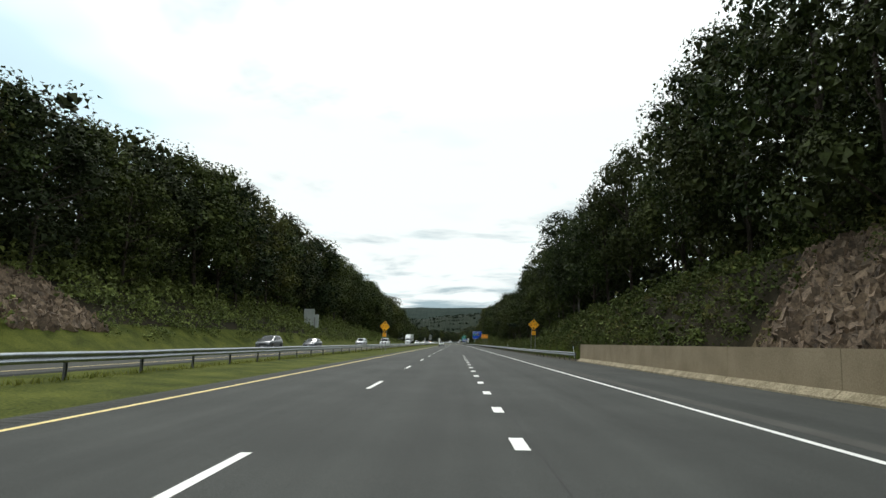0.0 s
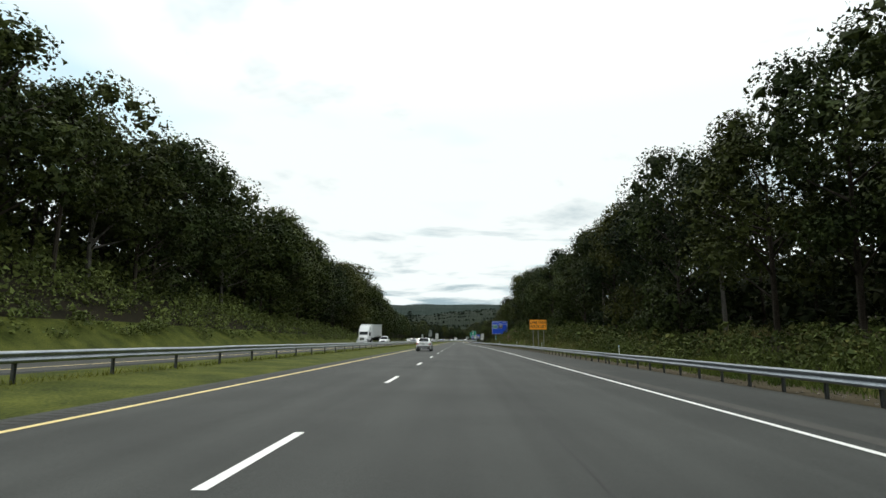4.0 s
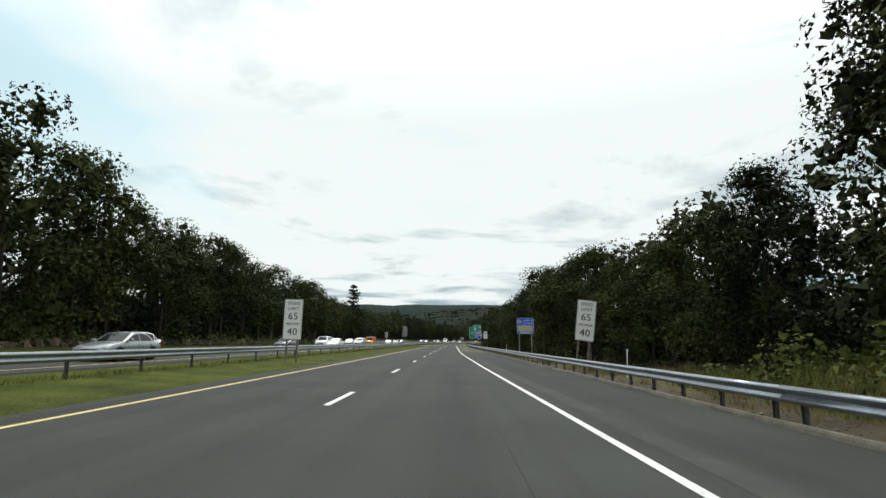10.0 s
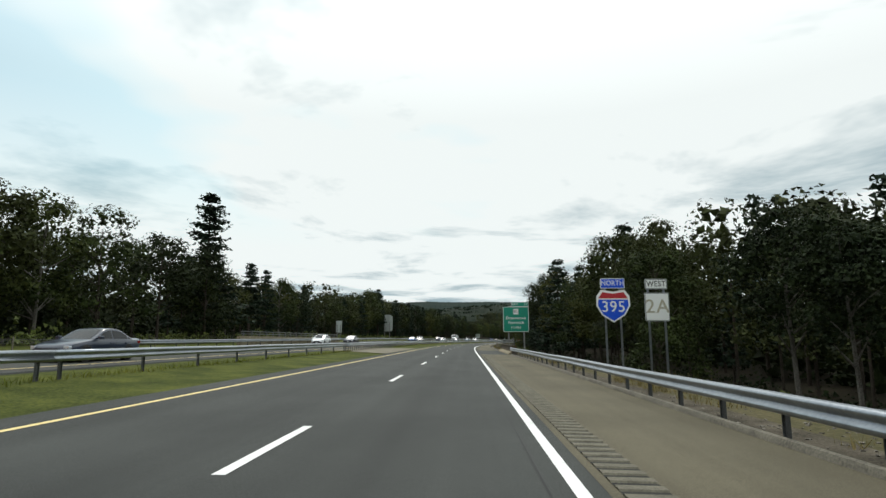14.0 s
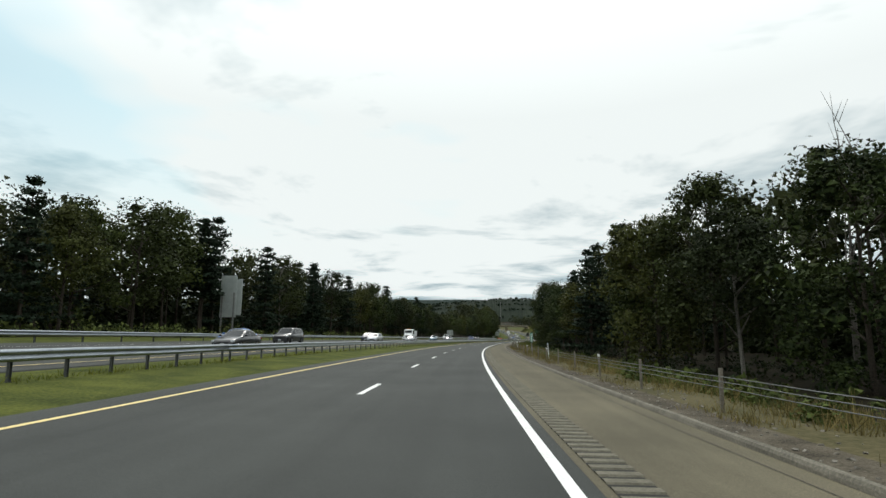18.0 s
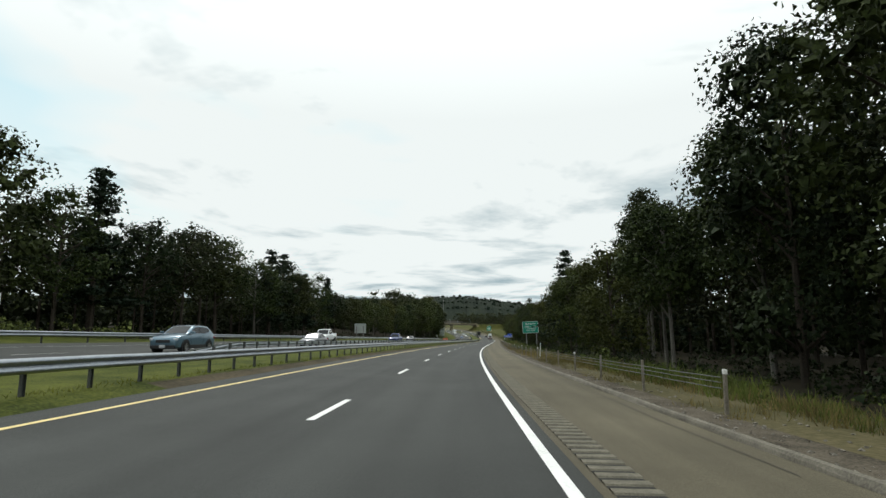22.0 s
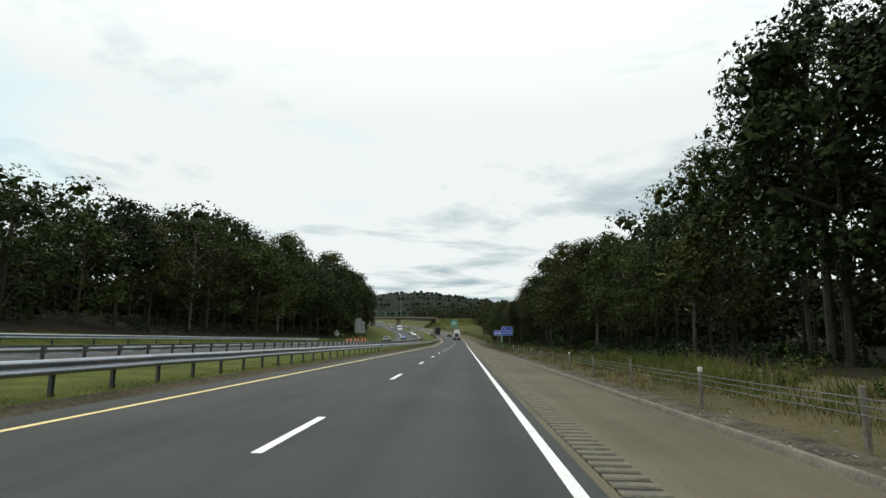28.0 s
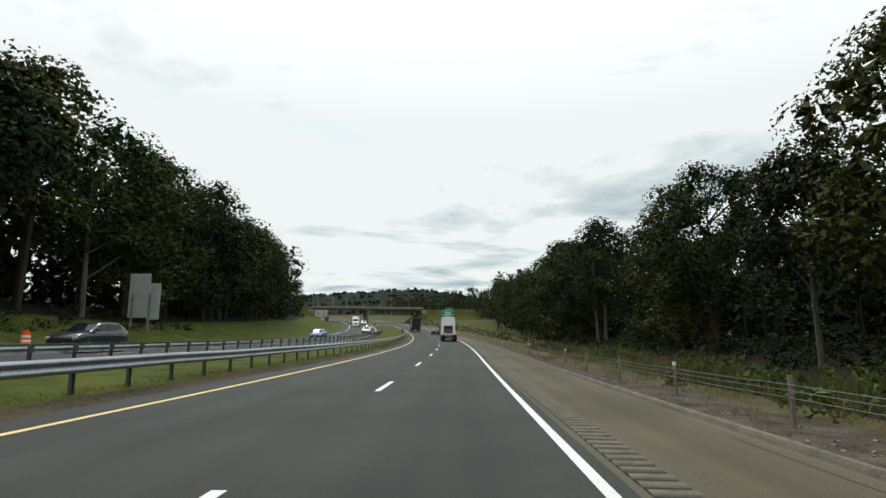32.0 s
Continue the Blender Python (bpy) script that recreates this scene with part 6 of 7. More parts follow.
back_sign(1093, -29.5, 4.6, ((0, 0, 4.0, 2.2, 0),), "wide pale sign back beyond the opposite carriageway")

# leaning work sign and barrels
e, g = sign_at(939.5, -29.0, "white work sign leaning over on a thin post", lean=-32)
panel(e, 1.0, 1.35, SIGN_WHITE, 0, g + 1.75, SIGN_BLACK, 0.02, 0.04, inset=0.04)
for k, w in enumerate((0.6, 0.5, 0.4)):
    plate("bar", rounded(w, 0.14, 0.02), SIGN_BLACK, e, -0.012, 0.003, 0, g + 2.1 - 0.35 * k)
posts(e, (0.0,), g - 0.5, g + 1.8, 0.035, y=0.06)

BARREL_ORANGE = plain("barrel_orange", (0.9, 0.10, 0.01), 0.5)


def barrel():
    e = empty("traffic_barrel")
    for k, (z0, z1, r0, r1, m, nm) in enumerate(((0.0, 0.10, 0.34, 0.34, SIGN_BLACK, "base"), (0.101, 0.30, 0.28, 0.27, BARREL_ORANGE, "band"), (0.301, 0.44, 0.265, 0.26, SIGN_WHITE, "reflective_band"), (0.441, 0.58, 0.255, 0.25, BARREL_ORANGE, "band"), (0.581, 0.72, 0.245, 0.24, SIGN_WHITE, "reflective_band"), (0.721, 0.94, 0.235, 0.22, BARREL_ORANGE, "band"))):
        bm = bmesh.new()
        tube(bm, (0, 0, z0), (0, 0, z1), r0, r1, 16)
        part(nm, bm, m, e, smooth=False)
    part("handle", boxed(-0.12, 0.12, -0.02, 0.02, 0.941, 1.02, 0.008), BARREL_ORANGE, e)
    return tagged(e, "orange traffic barrel with white reflective bands", "traffic barrel", "barrels along the opposite shoulder")


first = barrel()
for k, s in enumerate((931, 935, 940, 943.5, 949, 953.5)):
    u = -25.2
    m = stand(s, u, ground_up(s, u))
    if k == 0:
        first.matrix_basis = m
    else:
        copy_thing(first, m)


# delineators and mile markers
def delineator():
    e = empty("delineator_post")
    part("post", boxed(-0.026, 0.026, -0.013, 0.013, -0.1, 1.2, 0.005), SIGN_WHITE, e)
    part("reflector", boxed(-0.042, 0.042, -0.026, -0.014, 1.08, 1.18, 0.004), SIGN_PALE, e)
    return tagged(e, "slim white delineator post with a reflector", "delineator", "delineators along the shoulder")


first = delineator()
for k, (s, u) in enumerate(((44, 14.2), (104, 13.9), (152, 13.9), (190, 14.2), (221, 13.9), (252, 12.6), (313, 10.3), (356, 9.4), (679, 8.7), (604, 8.6), (560, 8.6), (805, 8.8))):
    m = stand(s, u, ground_up(s, u), 0) @ Matrix.Rotation(radians((k * 37 % 9) - 4), 4, "Y")
    if k == 0:
        first.matrix_basis = m
    else:
        copy_thing(first, m)
for s, u, marks in ((269.4, 13.0, "N102"), (586, 9.6, ""), (899.5, 9.4, "")):
    e, g = sign_at(s, u, "small green mile marker plate on a thin post", "mile markers", lean=-5 if marks else 0)
    panel(e, 0.32, 1.1, SIGN_GREEN, 0, g + 1.75, SIGN_WHITE, 0.015, 0.03)
    for k in range(4):
        if marks:
            letters(marks[k], 0, g + 2.14 - 0.26 * k, 0.17 if k else 0.12, SIGN_WHITE, e)
        else:
            plate("bar", rounded(0.16, 0.15, 0.02), SIGN_WHITE, e, -0.012, 0.003, 0, g + 2.12 - 0.25 * k)
    posts(e, (0.0,), g - 0.3, g + 1.7, 0.03, y=0.06)


# ---------------------------------------------------------------- vehicles
def paint(name, c, rough=0.28, metal=0.0):
    return plain(name, c, rough, metal, 0.5, 0.6)


CAR_GLASS = plain("car_glass", (0.010, 0.013, 0.015), 0.05, 0, 0.3)
TYRE = mat("tyre_rubber", (0.0084, 0.0084, 0.0084), (0.0196, 0.0196, 0.0196), 0.85, fine=40)
RIM = plain("alloy_rim", (0.42, 0.43, 0.45), 0.3, 0.9)
TRIM = plain("black_trim", (0.014, 0.014, 0.015), 0.55)
CHROME = plain("chrome", (0.55, 0.56, 0.58), 0.15, 1.0)
LAMP_CLEAR = plain("headlight_lens", (0.62, 0.66, 0.70), 0.08, 0.3)
LAMP_RED = plain("tail_light_lens", (0.28, 0.006, 0.008), 0.12)
LAMP_AMBER = plain("amber_lens", (0.7, 0.22, 0.01), 0.2)
PLATE = plain("number_plate", (0.45, 0.47, 0.48), 0.5)
PAINTS = {
    "white": paint("white_paint", (0.82, 0.84, 0.84)), "silver": paint("silver_paint", (0.36, 0.38, 0.40), 0.3, 0.6), "grey": paint("grey_paint", (0.10, 0.11, 0.12), 0.3, 0.4),
    "black": paint("black_paint", (0.012, 0.013, 0.016)), "dark blue": paint("dark_blue_paint", (0.016, 0.026, 0.05)), "blue": paint("blue_paint", (0.02, 0.12, 0.38)),
    "steel blue": paint("steel_blue_paint", (0.09, 0.16, 0.21), 0.3, 0.4), "maroon": paint("maroon_paint", (0.055, 0.012, 0.012)), "orange": paint("orange_paint", (0.90, 0.26, 0.01)), "deep blue": paint("deep_blue_paint", (0.012, 0.045, 0.20)),
}


def wheel(parent, x, y, r, w, side, rim=None, spokes=5):
    """Tyre with rim and spokes; side +1 faces +y."""
    bm = bmesh.new()
    prof = [(r * 0.62, -w / 2), (r * 0.93, -w / 2), (r, -w / 2 + 0.03), (r, w / 2 - 0.03), (r * 0.93, w / 2), (r * 0.62, w / 2)]
    n = 28
    vs = [[bm.verts.new((a * math.sin(2 * math.pi * k / n), b, a * math.cos(2 * math.pi * k / n))) for a, b in prof] for k in range(n)]
    for k in range(n):
        for j in range(len(prof)):
            bm.faces.new((vs[k][j], vs[(k + 1) % n][j], vs[(k + 1) % n][(j + 1) % len(prof)], vs[k][(j + 1) % len(prof)]))
    wh = part("wheel", bm, TYRE, parent, smooth=False, m=Matrix.Translation((x, y, r)))
    bm = bmesh.new()
    f = side * (w / 2 - 0.035)
    for k in range(spokes):
        m = Matrix.Rotation(2 * math.pi * k / spokes, 4, "Y")
        g = bmesh.ops.create_cube(bm, size=1, matrix=m @ Matrix.Translation((0, f, r * 0.33)) @ Matrix.Diagonal((r * 0.16, 0.03, r * 0.60, 1)))
    tube(bm, (0, f - 0.03, 0), (0, f + 0.025, 0), r * 0.14, n=12)
    ring = [[bm.verts.new((a * math.sin(2 * math.pi * k / 24), b, a * math.cos(2 * math.pi * k / 24))) for a, b in ((r * 0.56, f + 0.01), (r * 0.625, f + 0.02), (r * 0.625, f - 0.06))] for k in range(24)]
    for k in range(24):
        for j in range(2):
            bm.faces.new((ring[k][j], ring[(k + 1) % 24][j], ring[(k + 1) % 24][j + 1], ring[k][j + 1]))
    part("rim", bm, rim or RIM, wh)
    bm = bmesh.new()
    tube(bm, (0, f - 0.05 * side, 0), (0, f - 0.055 * side, 0), r * 0.6, n=20)
    part("brake_disc", bm, TRIM, wh)
    return wh


def hull_mesh(bm, sections):
    """Lofts closed half-sections (lists of (y, z) from the bottom to the top) given at x, mirrored."""
    rings = []
    for x, pts in sections:
        loop = [(y, z) for y, z in pts] + [(-y, z) for y, z in reversed(pts)]
        rings.append([bm.verts.new((x, y, z)) for y, z in loop])
    n = len(rings[0])
    for i in range(len(rings) - 1):
        for k in range(n):
            bm.faces.new((rings[i][k], rings[i][(k + 1) % n], rings[i + 1][(k + 1) % n], rings[i + 1][k]))
    bm.faces.new(rings[0])
    bm.faces.new(list(reversed(rings[-1])))
    return bm


def pane(parent, q, mx, mz, material=None, name="window", mx2=None, out=0.006, mz2=None):
    """A thin pane over the quad q (low-left, low-right, high-right, high-left), inset by shares of its sides."""
    a, b, c, d = [Vector(v) for v in q]
    mx2 = mx if mx2 is None else mx2
    mz2 = mz if mz2 is None else mz2
    at = lambda fx, fz: (a * (1 - fx) + b * fx) * (1 - fz) + (d * (1 - fx) + c * fx) * fz
    pts = [at(mx, mz), at(1 - mx2, mz), at(1 - mx2, 1 - mz2), at(mx, 1 - mz2)]
    nrm = (pts[1] - pts[0]).cross(pts[3] - pts[0]).normalized() * out
    v = [p + nrm for p in pts] + [p - nrm * 2 for p in pts]
    f = [(0, 1, 2, 3), (7, 6, 5, 4), (0, 4, 5, 1), (1, 5, 6, 2), (2, 6, 7, 3), (3, 7, 4, 0)]
    return child(name, mesh(name, v, f, material or CAR_GLASS), parent)


STYLES = {
    # length, width, belt, roof, wheel radius, axles, hood front / hood back / deck height, glass feet and roof ends, cladding
    "suv": dict(L=4.40, W=1.80, belt=1.09, roof=1.62, r=0.345, ax=(1.33, -1.30), hood=(0.90, 1.02), deck=1.06, base=(1.10, -2.12), top=(0.30, -1.50), clad=True, panes=(0.0, 0.44, 0.86, 1.0)),
    "big_suv": dict(L=4.85, W=1.92, belt=1.12, roof=1.76, r=0.38, ax=(1.45, -1.42), hood=(0.98, 1.10), deck=1.1, base=(1.05, -2.30), top=(0.45, -2.02), clad=True, panes=(0.0, 0.36, 0.66, 1.0)),
    "sedan": dict(L=4.72, W=1.82, belt=0.92, roof=1.44, r=0.325, ax=(1.42, -1.36), hood=(0.72, 0.90), deck=0.98, base=(1.05, -1.85), top=(0.20, -0.98), clad=False, panes=(0.0, 0.46, 0.86, 1.0)),
    "minivan": dict(L=5.05, W=1.98, belt=1.05, roof=1.74, r=0.34, ax=(1.55, -1.50), hood=(0.90, 1.06), deck=1.05, base=(1.35, -2.42), top=(0.55, -2.18), clad=False, panes=(0.0, 0.33, 0.63, 1.0)),
    "hatch": dict(L=4.45, W=1.76, belt=0.94, roof=1.49, r=0.31, ax=(1.32, -1.33), hood=(0.74, 0.94), deck=1.0, base=(1.25, -2.0), top=(0.15, -1.25), clad=False, panes=(0.0, 0.45, 0.82, 1.0)),
}


def lights_front(e, L, W, z, h=0.14, w=0.42):
    for sg in (1, -1):
        part("headlight", boxed(L / 2 - 0.20, L / 2 - 0.035, sg * (W / 2 - 0.10) - w / 2 * sg - 0.02, sg * (W / 2 - 0.10) + 0.02 * sg, z, z + h, 0.03), LAMP_CLEAR, e)


def lights_rear(e, L, W, z, h=0.16, w=0.34):
    for sg in (1, -1):
        bm = bmesh.new()
        a, b = W / 2 * 0.90, W / 2 * 0.985
        low = [(-L / 2 - 0.006, a - w), (-L / 2 - 0.004, a - 0.10), (-L / 2 + 0.055, a + 0.01), (-L / 2 + 0.16, b + 0.006), (-L / 2 + 0.34, b + 0.008), (-L / 2 + 0.34, b - 0.05), (-L / 2 + 0.10, a - w)]
        for k, (x, y) in enumerate(low):
            f = (0.25, 0.1, 0.0, 0.05, 0.3, 0.3, 0.25)[k] * h
            bm.verts.new((x, sg * y, z + f)), bm.verts.new((x + 0.02, sg * y, z + h - f * 0.5))
        bm.verts.ensure_lookup_table()
        n = len(low)
        for k in range(n):
            q = (k + 1) % n
            bm.faces.new((bm.verts[2 * k], bm.verts[2 * q], bm.verts[2 * q + 1], bm.verts[2 * k + 1]))
        bm.faces.new([bm.verts[2 * k] for k in range(n)])
        bm.faces.new([bm.verts[2 * k + 1] for k in range(n)])
        part("tail_light", bm, LAMP_RED, e)


def body_sections(L, W, sill, hood, belt, deck, base):
    """Lower body from bumper to bumper."""
    w = W / 2
    out = []
    for f, ww, zl, zt in ((-0.5, 0.80, sill + 0.16, deck - 0.16), (-0.49, 0.88, sill + 0.08, deck - 0.05), (-0.465, 0.955, sill + 0.02, deck), (-0.42, 0.985, sill, belt), (-0.2, 1.0, sill, belt), (0.05, 1.0, sill, belt), (base / L, 1.0, sill, hood[1] + 0.02), (0.36, 0.985, sill, hood[0] + 0.10), (0.44, 0.95, sill + 0.02, hood[0] + 0.03), (0.48, 0.89, sill + 0.05, hood[0] - 0.06), (0.495, 0.80, sill + 0.10, hood[0] - 0.18), (0.5, 0.72, sill + 0.16, hood[0] - 0.26)):
        y = w * ww
        mid = (zl + zt) / 2
        out.append((f * L, [(0, zl), (y * 0.86, zl), (y * 0.97, zl + 0.06), (y, mid), (y * 0.985, zt - 0.10), (y * 0.94, zt - 0.025), (y * 0.82, zt + 0.012), (0, zt + 0.03)]))
    return out


class cabin_shape:
    """Rounded greenhouse of a car: a roof line from nose to tail and sides that lean in."""

    def __init__(self, W, zb, roof, bx0, bx1, rx0, rx1):
        self.zb, self.roof, self.bx0, self.bx1 = zb, roof, bx0, bx1
        self.w0, self.w1 = W / 2 * 0.95, W / 2 * 0.74
        xs = np.array([bx1 - 0.2, bx1, rx1, rx1 + 0.3, (rx0 + rx1) / 2, rx0 - 0.35, rx0, bx0, bx0 + 0.2])
        zs = np.array([zb, zb, roof - 0.085, roof - 0.025, roof, roof - 0.012, roof - 0.07, zb, zb])
        self.gx = np.linspace(xs[0], xs[-1], 200)
        z = np.interp(self.gx, xs, zs)
        k = np.ones(13) / 13
        self.gz = np.convolve(np.pad(z, 6, mode="edge"), k, "valid")

    def top(self, x):
        return float(np.interp(x, self.gx, self.gz))

    def y(self, x, z):
        f = min(1.0, max(0.0, (z - self.zb) / (self.roof - self.zb)))
        m = (self.bx0 + self.bx1) / 2
        t = abs((x - m) / ((self.bx0 - self.bx1) / 2))
        return (self.w0 + (self.w1 - self.w0) * f) * (1 - 0.09 * t ** 4)

    def ring(self, x):
        t = self.top(x)
        h = max(0.002, t - self.zb)
        c = min(0.055, h * 0.4)
        ye = self.y(x, t - c)
        return [(self.y(x, self.zb), self.zb), (self.y(x, self.zb + h * 0.45), self.zb + h * 0.45), (ye, t - c), (ye * 0.965, t - c * 0.45), (ye * 0.87, t - c * 0.12), (ye * 0.5, t + 0.012), (0, t + 0.018)]

    def body(self):
        xs = np.linspace(self.bx1 - 0.12, self.bx0 + 0.12, 26)
        return hull_mesh(bmesh.new(), [(float(x), [(0, self.zb - 0.02)] + self.ring(float(x))) for x in xs])

    def sheet(self, rows, inward):
        bm = bmesh.new()
        for off in (0.0, 1.0):
            g = [[bm.verts.new(Vector(p) + Vector(inward) * off) for p in row] for row in rows]
            for i in range(len(g) - 1):
                for j in range(len(g[0]) - 1):
                    bm.faces.new((g[i][j], g[i + 1][j], g[i + 1][j + 1], g[i][j + 1]))
        return bm

    def over(self, x0, x1, share):
        rows = []
        for i in range(9):
            x = x0 + (x1 - x0) * i / 8
            pts = self.ring(x)
            ye = pts[2][0]
            ys = [q[0] for q in reversed(pts[2:])]
            zs = [q[1] for q in reversed(pts[2:])]
            out = 0.012 if x0 > x1 else -0.012
            rows.append([(x + out, k * ye * share, float(np.interp(abs(k) * ye * share, ys, zs)) + 0.012) for k in (-1, -0.75, -0.4, 0, 0.4, 0.75, 1)])
        return self.sheet(rows, (-0.02 if x0 > x1 else 0.02, 0, -0.02))

    def side(self, x0, x1, sg, kick=False):
        rows = []
        for i in range(9):
            f = i / 8
            x = x0 + (x1 - x0) * f
            hi = max(self.zb + 0.075, self.top(x) - 0.10)
            lo = self.zb + 0.07 + (0.55 * max(0.0, f - 0.35) ** 1.5 * (self.roof - self.zb) if kick else 0.0)
            lo = min(lo, hi - 0.004)
            rows.append([(x, sg * (self.y(x, z) + 0.007), z) for z in (lo, lo + (hi - lo) * 0.5, hi)])
        return self.sheet(rows, (0, -0.02 * sg, 0))


def car(style, colour, s, u, label, toward=True, category="car", name="car", rack=False, extra=None):
    """A parked-still road vehicle; toward: its front faces back along the road."""
    d = STYLES[style]
    L, W, belt, roof, r = d["L"], d["W"], d["belt"], d["roof"], d["r"]
    up = opp_up(u, s) if u < -10 else 0.0
    e = empty(name, stand(s, u, up, 90 if not toward else -90) @ Matrix.Rotation(math.atan(-slope(s) if not toward else slope(s)), 4, "Y"))
    col = PAINTS[colour]
    sill = 0.24
    part("body", hull_mesh(bmesh.new(), body_sections(L, W, sill, d["hood"], belt, d["deck"], d["base"][0])), col, e, smooth=True)
    bx0, bx1 = d["base"]
    rx0, rx1 = d["top"]
    wr = W / 2 * 0.74
    cab = cabin_shape(W, belt - 0.03, roof, bx0, bx1, rx0, rx1)
    part("cabin", cab.body(), col, e, smooth=True)
    part("windscreen", cab.over(bx0 - 0.06, rx0 - 0.02, 0.80), CAR_GLASS, e, smooth=True)
    part("rear_window", cab.over(bx1 + 0.10, rx1 - 0.03, 0.78), CAR_GLASS, e, smooth=True)
    cuts = d["panes"]
    g0, g1 = bx0 - 0.10, bx1 + 0.16
    for sg in (1, -1):
        for k in range(2 if style == "suv" else 3):
            x0 = g0 + (g1 - g0) * cuts[k] - (0.04 if k else 0)
            x1 = g0 + (g1 - g0) * cuts[k + 1] + (0.04 if k < 2 else 0)
            part("window", cab.side(x0, x1, sg, kick=(k == (1 if style == "suv" else 2))), CAR_GLASS, e)
        if style == "suv":           # black pillar and waist moulding that join the panes
            xp = g0 + (g1 - g0) * cuts[1]
            part("pillar", cab.side(xp + 0.08, xp - 0.08, sg), TRIM, e)
    for x in d["ax"]:
        for sg in (1, -1):
            bm = bmesh.new()
            tube(bm, (x, sg * (W / 2 - 0.22), r), (x, sg * (W / 2 + 0.004), r), r * (1.25 if style == "suv" else 1.17), n=24)
            part("wheel_arch", bm, TRIM, e)
            wheel(e, x, sg * (W / 2 - 0.062), r, 0.22, sg)
    z0 = sill + (0.02)
    cl = 0.20 if d["clad"] else 0.10
    for sg in (1, -1):
        part("sill", boxed(d["ax"][1] + r * 1.2, d["ax"][0] - r * 1.2, sg * (W / 2 - 0.06), sg * (W / 2 + 0.008), z0 - 0.03, z0 + cl, 0.015), TRIM, e)
        part("mirror", boxed(bx0 - 0.42, bx0 - 0.24, sg * (W / 2 - 0.03), sg * (W / 2 + 0.17), belt + 0.02, belt + 0.16, 0.04), col if colour != "white" or style != "suv" else TRIM, e)
        mid = (bx0 + bx1) / 2 - 0.05
        for x in (mid + 0.32, mid - 0.72):
            part("door_handle", boxed(x - 0.11, x + 0.11, sg * (W / 2 - 0.01), sg * (W / 2 + 0.028), belt - 0.17, belt - 0.13, 0.008), col if colour != "white" else CHROME, e)
        for x in (bx0 - 0.28, mid - 0.02, bx1 + (0.72 if style != "minivan" else 0.95)):
            zm = (sill + belt) / 2
            prof = [(1.0 - 0.03 * (zm - sill - 0.2) / (zm - sill - 0.06), sill + 0.2), (1.0, zm), (0.985, belt - 0.10), (0.955, belt - 0.045)]
            seam = bmesh.new()
            rows = [[seam.verts.new((x + dx, sg * (W / 2 * f + dy), z)) for dx, dy in ((-0.005, 0.002), (0.005, 0.002), (0.005, -0.01), (-0.005, -0.01))] for f, z in prof]
            for ra, rb in zip(rows, rows[1:]):
                for q in range(4):
                    seam.faces.new((ra[q], ra[(q + 1) % 4], rb[(q + 1) % 4], rb[q]))
            part("door_seam", seam, TRIM, e)
        if rack or d["clad"]:
            bm = bmesh.new()
            tube(bm, (rx0 - 0.35, sg * wr * 0.90, roof - 0.005), ((rx0 + rx1) / 2, sg * wr * 0.92, roof + 0.022), 0.018, n=8)
            tube(bm, ((rx0 + rx1) / 2, sg * wr * 0.92, roof + 0.022), (rx1 + 0.25, sg * wr * 0.90, roof - 0.012), 0.018, n=8)
            part("roof_rail", bm, TRIM if colour in ("black", "grey") or style == "suv" else CHROME, e)
    part("front_bumper", boxed(L / 2 - 0.30, L / 2 + 0.02, -W / 2 * 0.80, W / 2 * 0.80, sill - 0.02, sill + 0.20, 0.05), TRIM, e)
    part("rear_bumper", boxed(-L / 2 - 0.025, -L / 2 + 0.30, -W / 2 * 0.88, W / 2 * 0.88, sill + 0.02, sill + (0.40 if style == "suv" else 0.30 if d["clad"] else 0.16), 0.05), TRIM, e)
    hz = d["hood"][0]
    part("grille", boxed(L / 2 - 0.16, L / 2 + 0.008, -W / 2 * 0.46, W / 2 * 0.46, hz - 0.34, hz - 0.16, 0.02), TRIM, e)
    part("front_plate", boxed(L / 2 + 0.02, L / 2 + 0.032, -0.16, 0.16, sill + 0.06, sill + 0.22), PLATE, e)
    part("number_plate", boxed(-L / 2 - 0.012, -L / 2 + 0.03, -0.16, 0.16, d["deck"] - 0.30, d["deck"] - 0.14), PLATE, e)
    lights_front(e, L, W, hz - 0.20)
    lights_rear(e, L, W, d["deck"] - 0.26)
    if style == "suv":
        part("tail_bar", boxed(-L / 2 - 0.008, -L / 2 + 0.10, -W / 2 * 0.6, W / 2 * 0.6, d["deck"] - 0.12, d["deck"] - 0.07, 0.01), CHROME, e)
        part("bumper_strip", boxed(-L / 2 - 0.034, -L / 2 + 0.1, -W / 2 * 0.72, W / 2 * 0.72, sill + 0.22, sill + 0.25, 0.008), CHROME, e)
        part("skid_plate", boxed(-L / 2 - 0.03, -L / 2 + 0.1, -W / 2 * 0.5, W / 2 * 0.5, sill + 0.06, sill + 0.14, 0.02), CHROME, e)
        part("spoiler", boxed(rx1 - 0.16, rx1 + 0.20, -wr * 0.84, wr * 0.84, roof - 0.085, roof - 0.035, 0.02), TRIM, e)
        part("rear_wiper", boxed(bx1 + 0.02, bx1 + 0.05, -0.02, 0.4, belt + 0.08, belt + 0.10), TRIM, e)
        part("antenna", boxed(rx1 + 0.32, rx1 + 0.48, -0.02, 0.02, roof - 0.03, roof + 0.045, 0.015), col, e)
    return tagged(e, label, category, "vehicles on the highway")


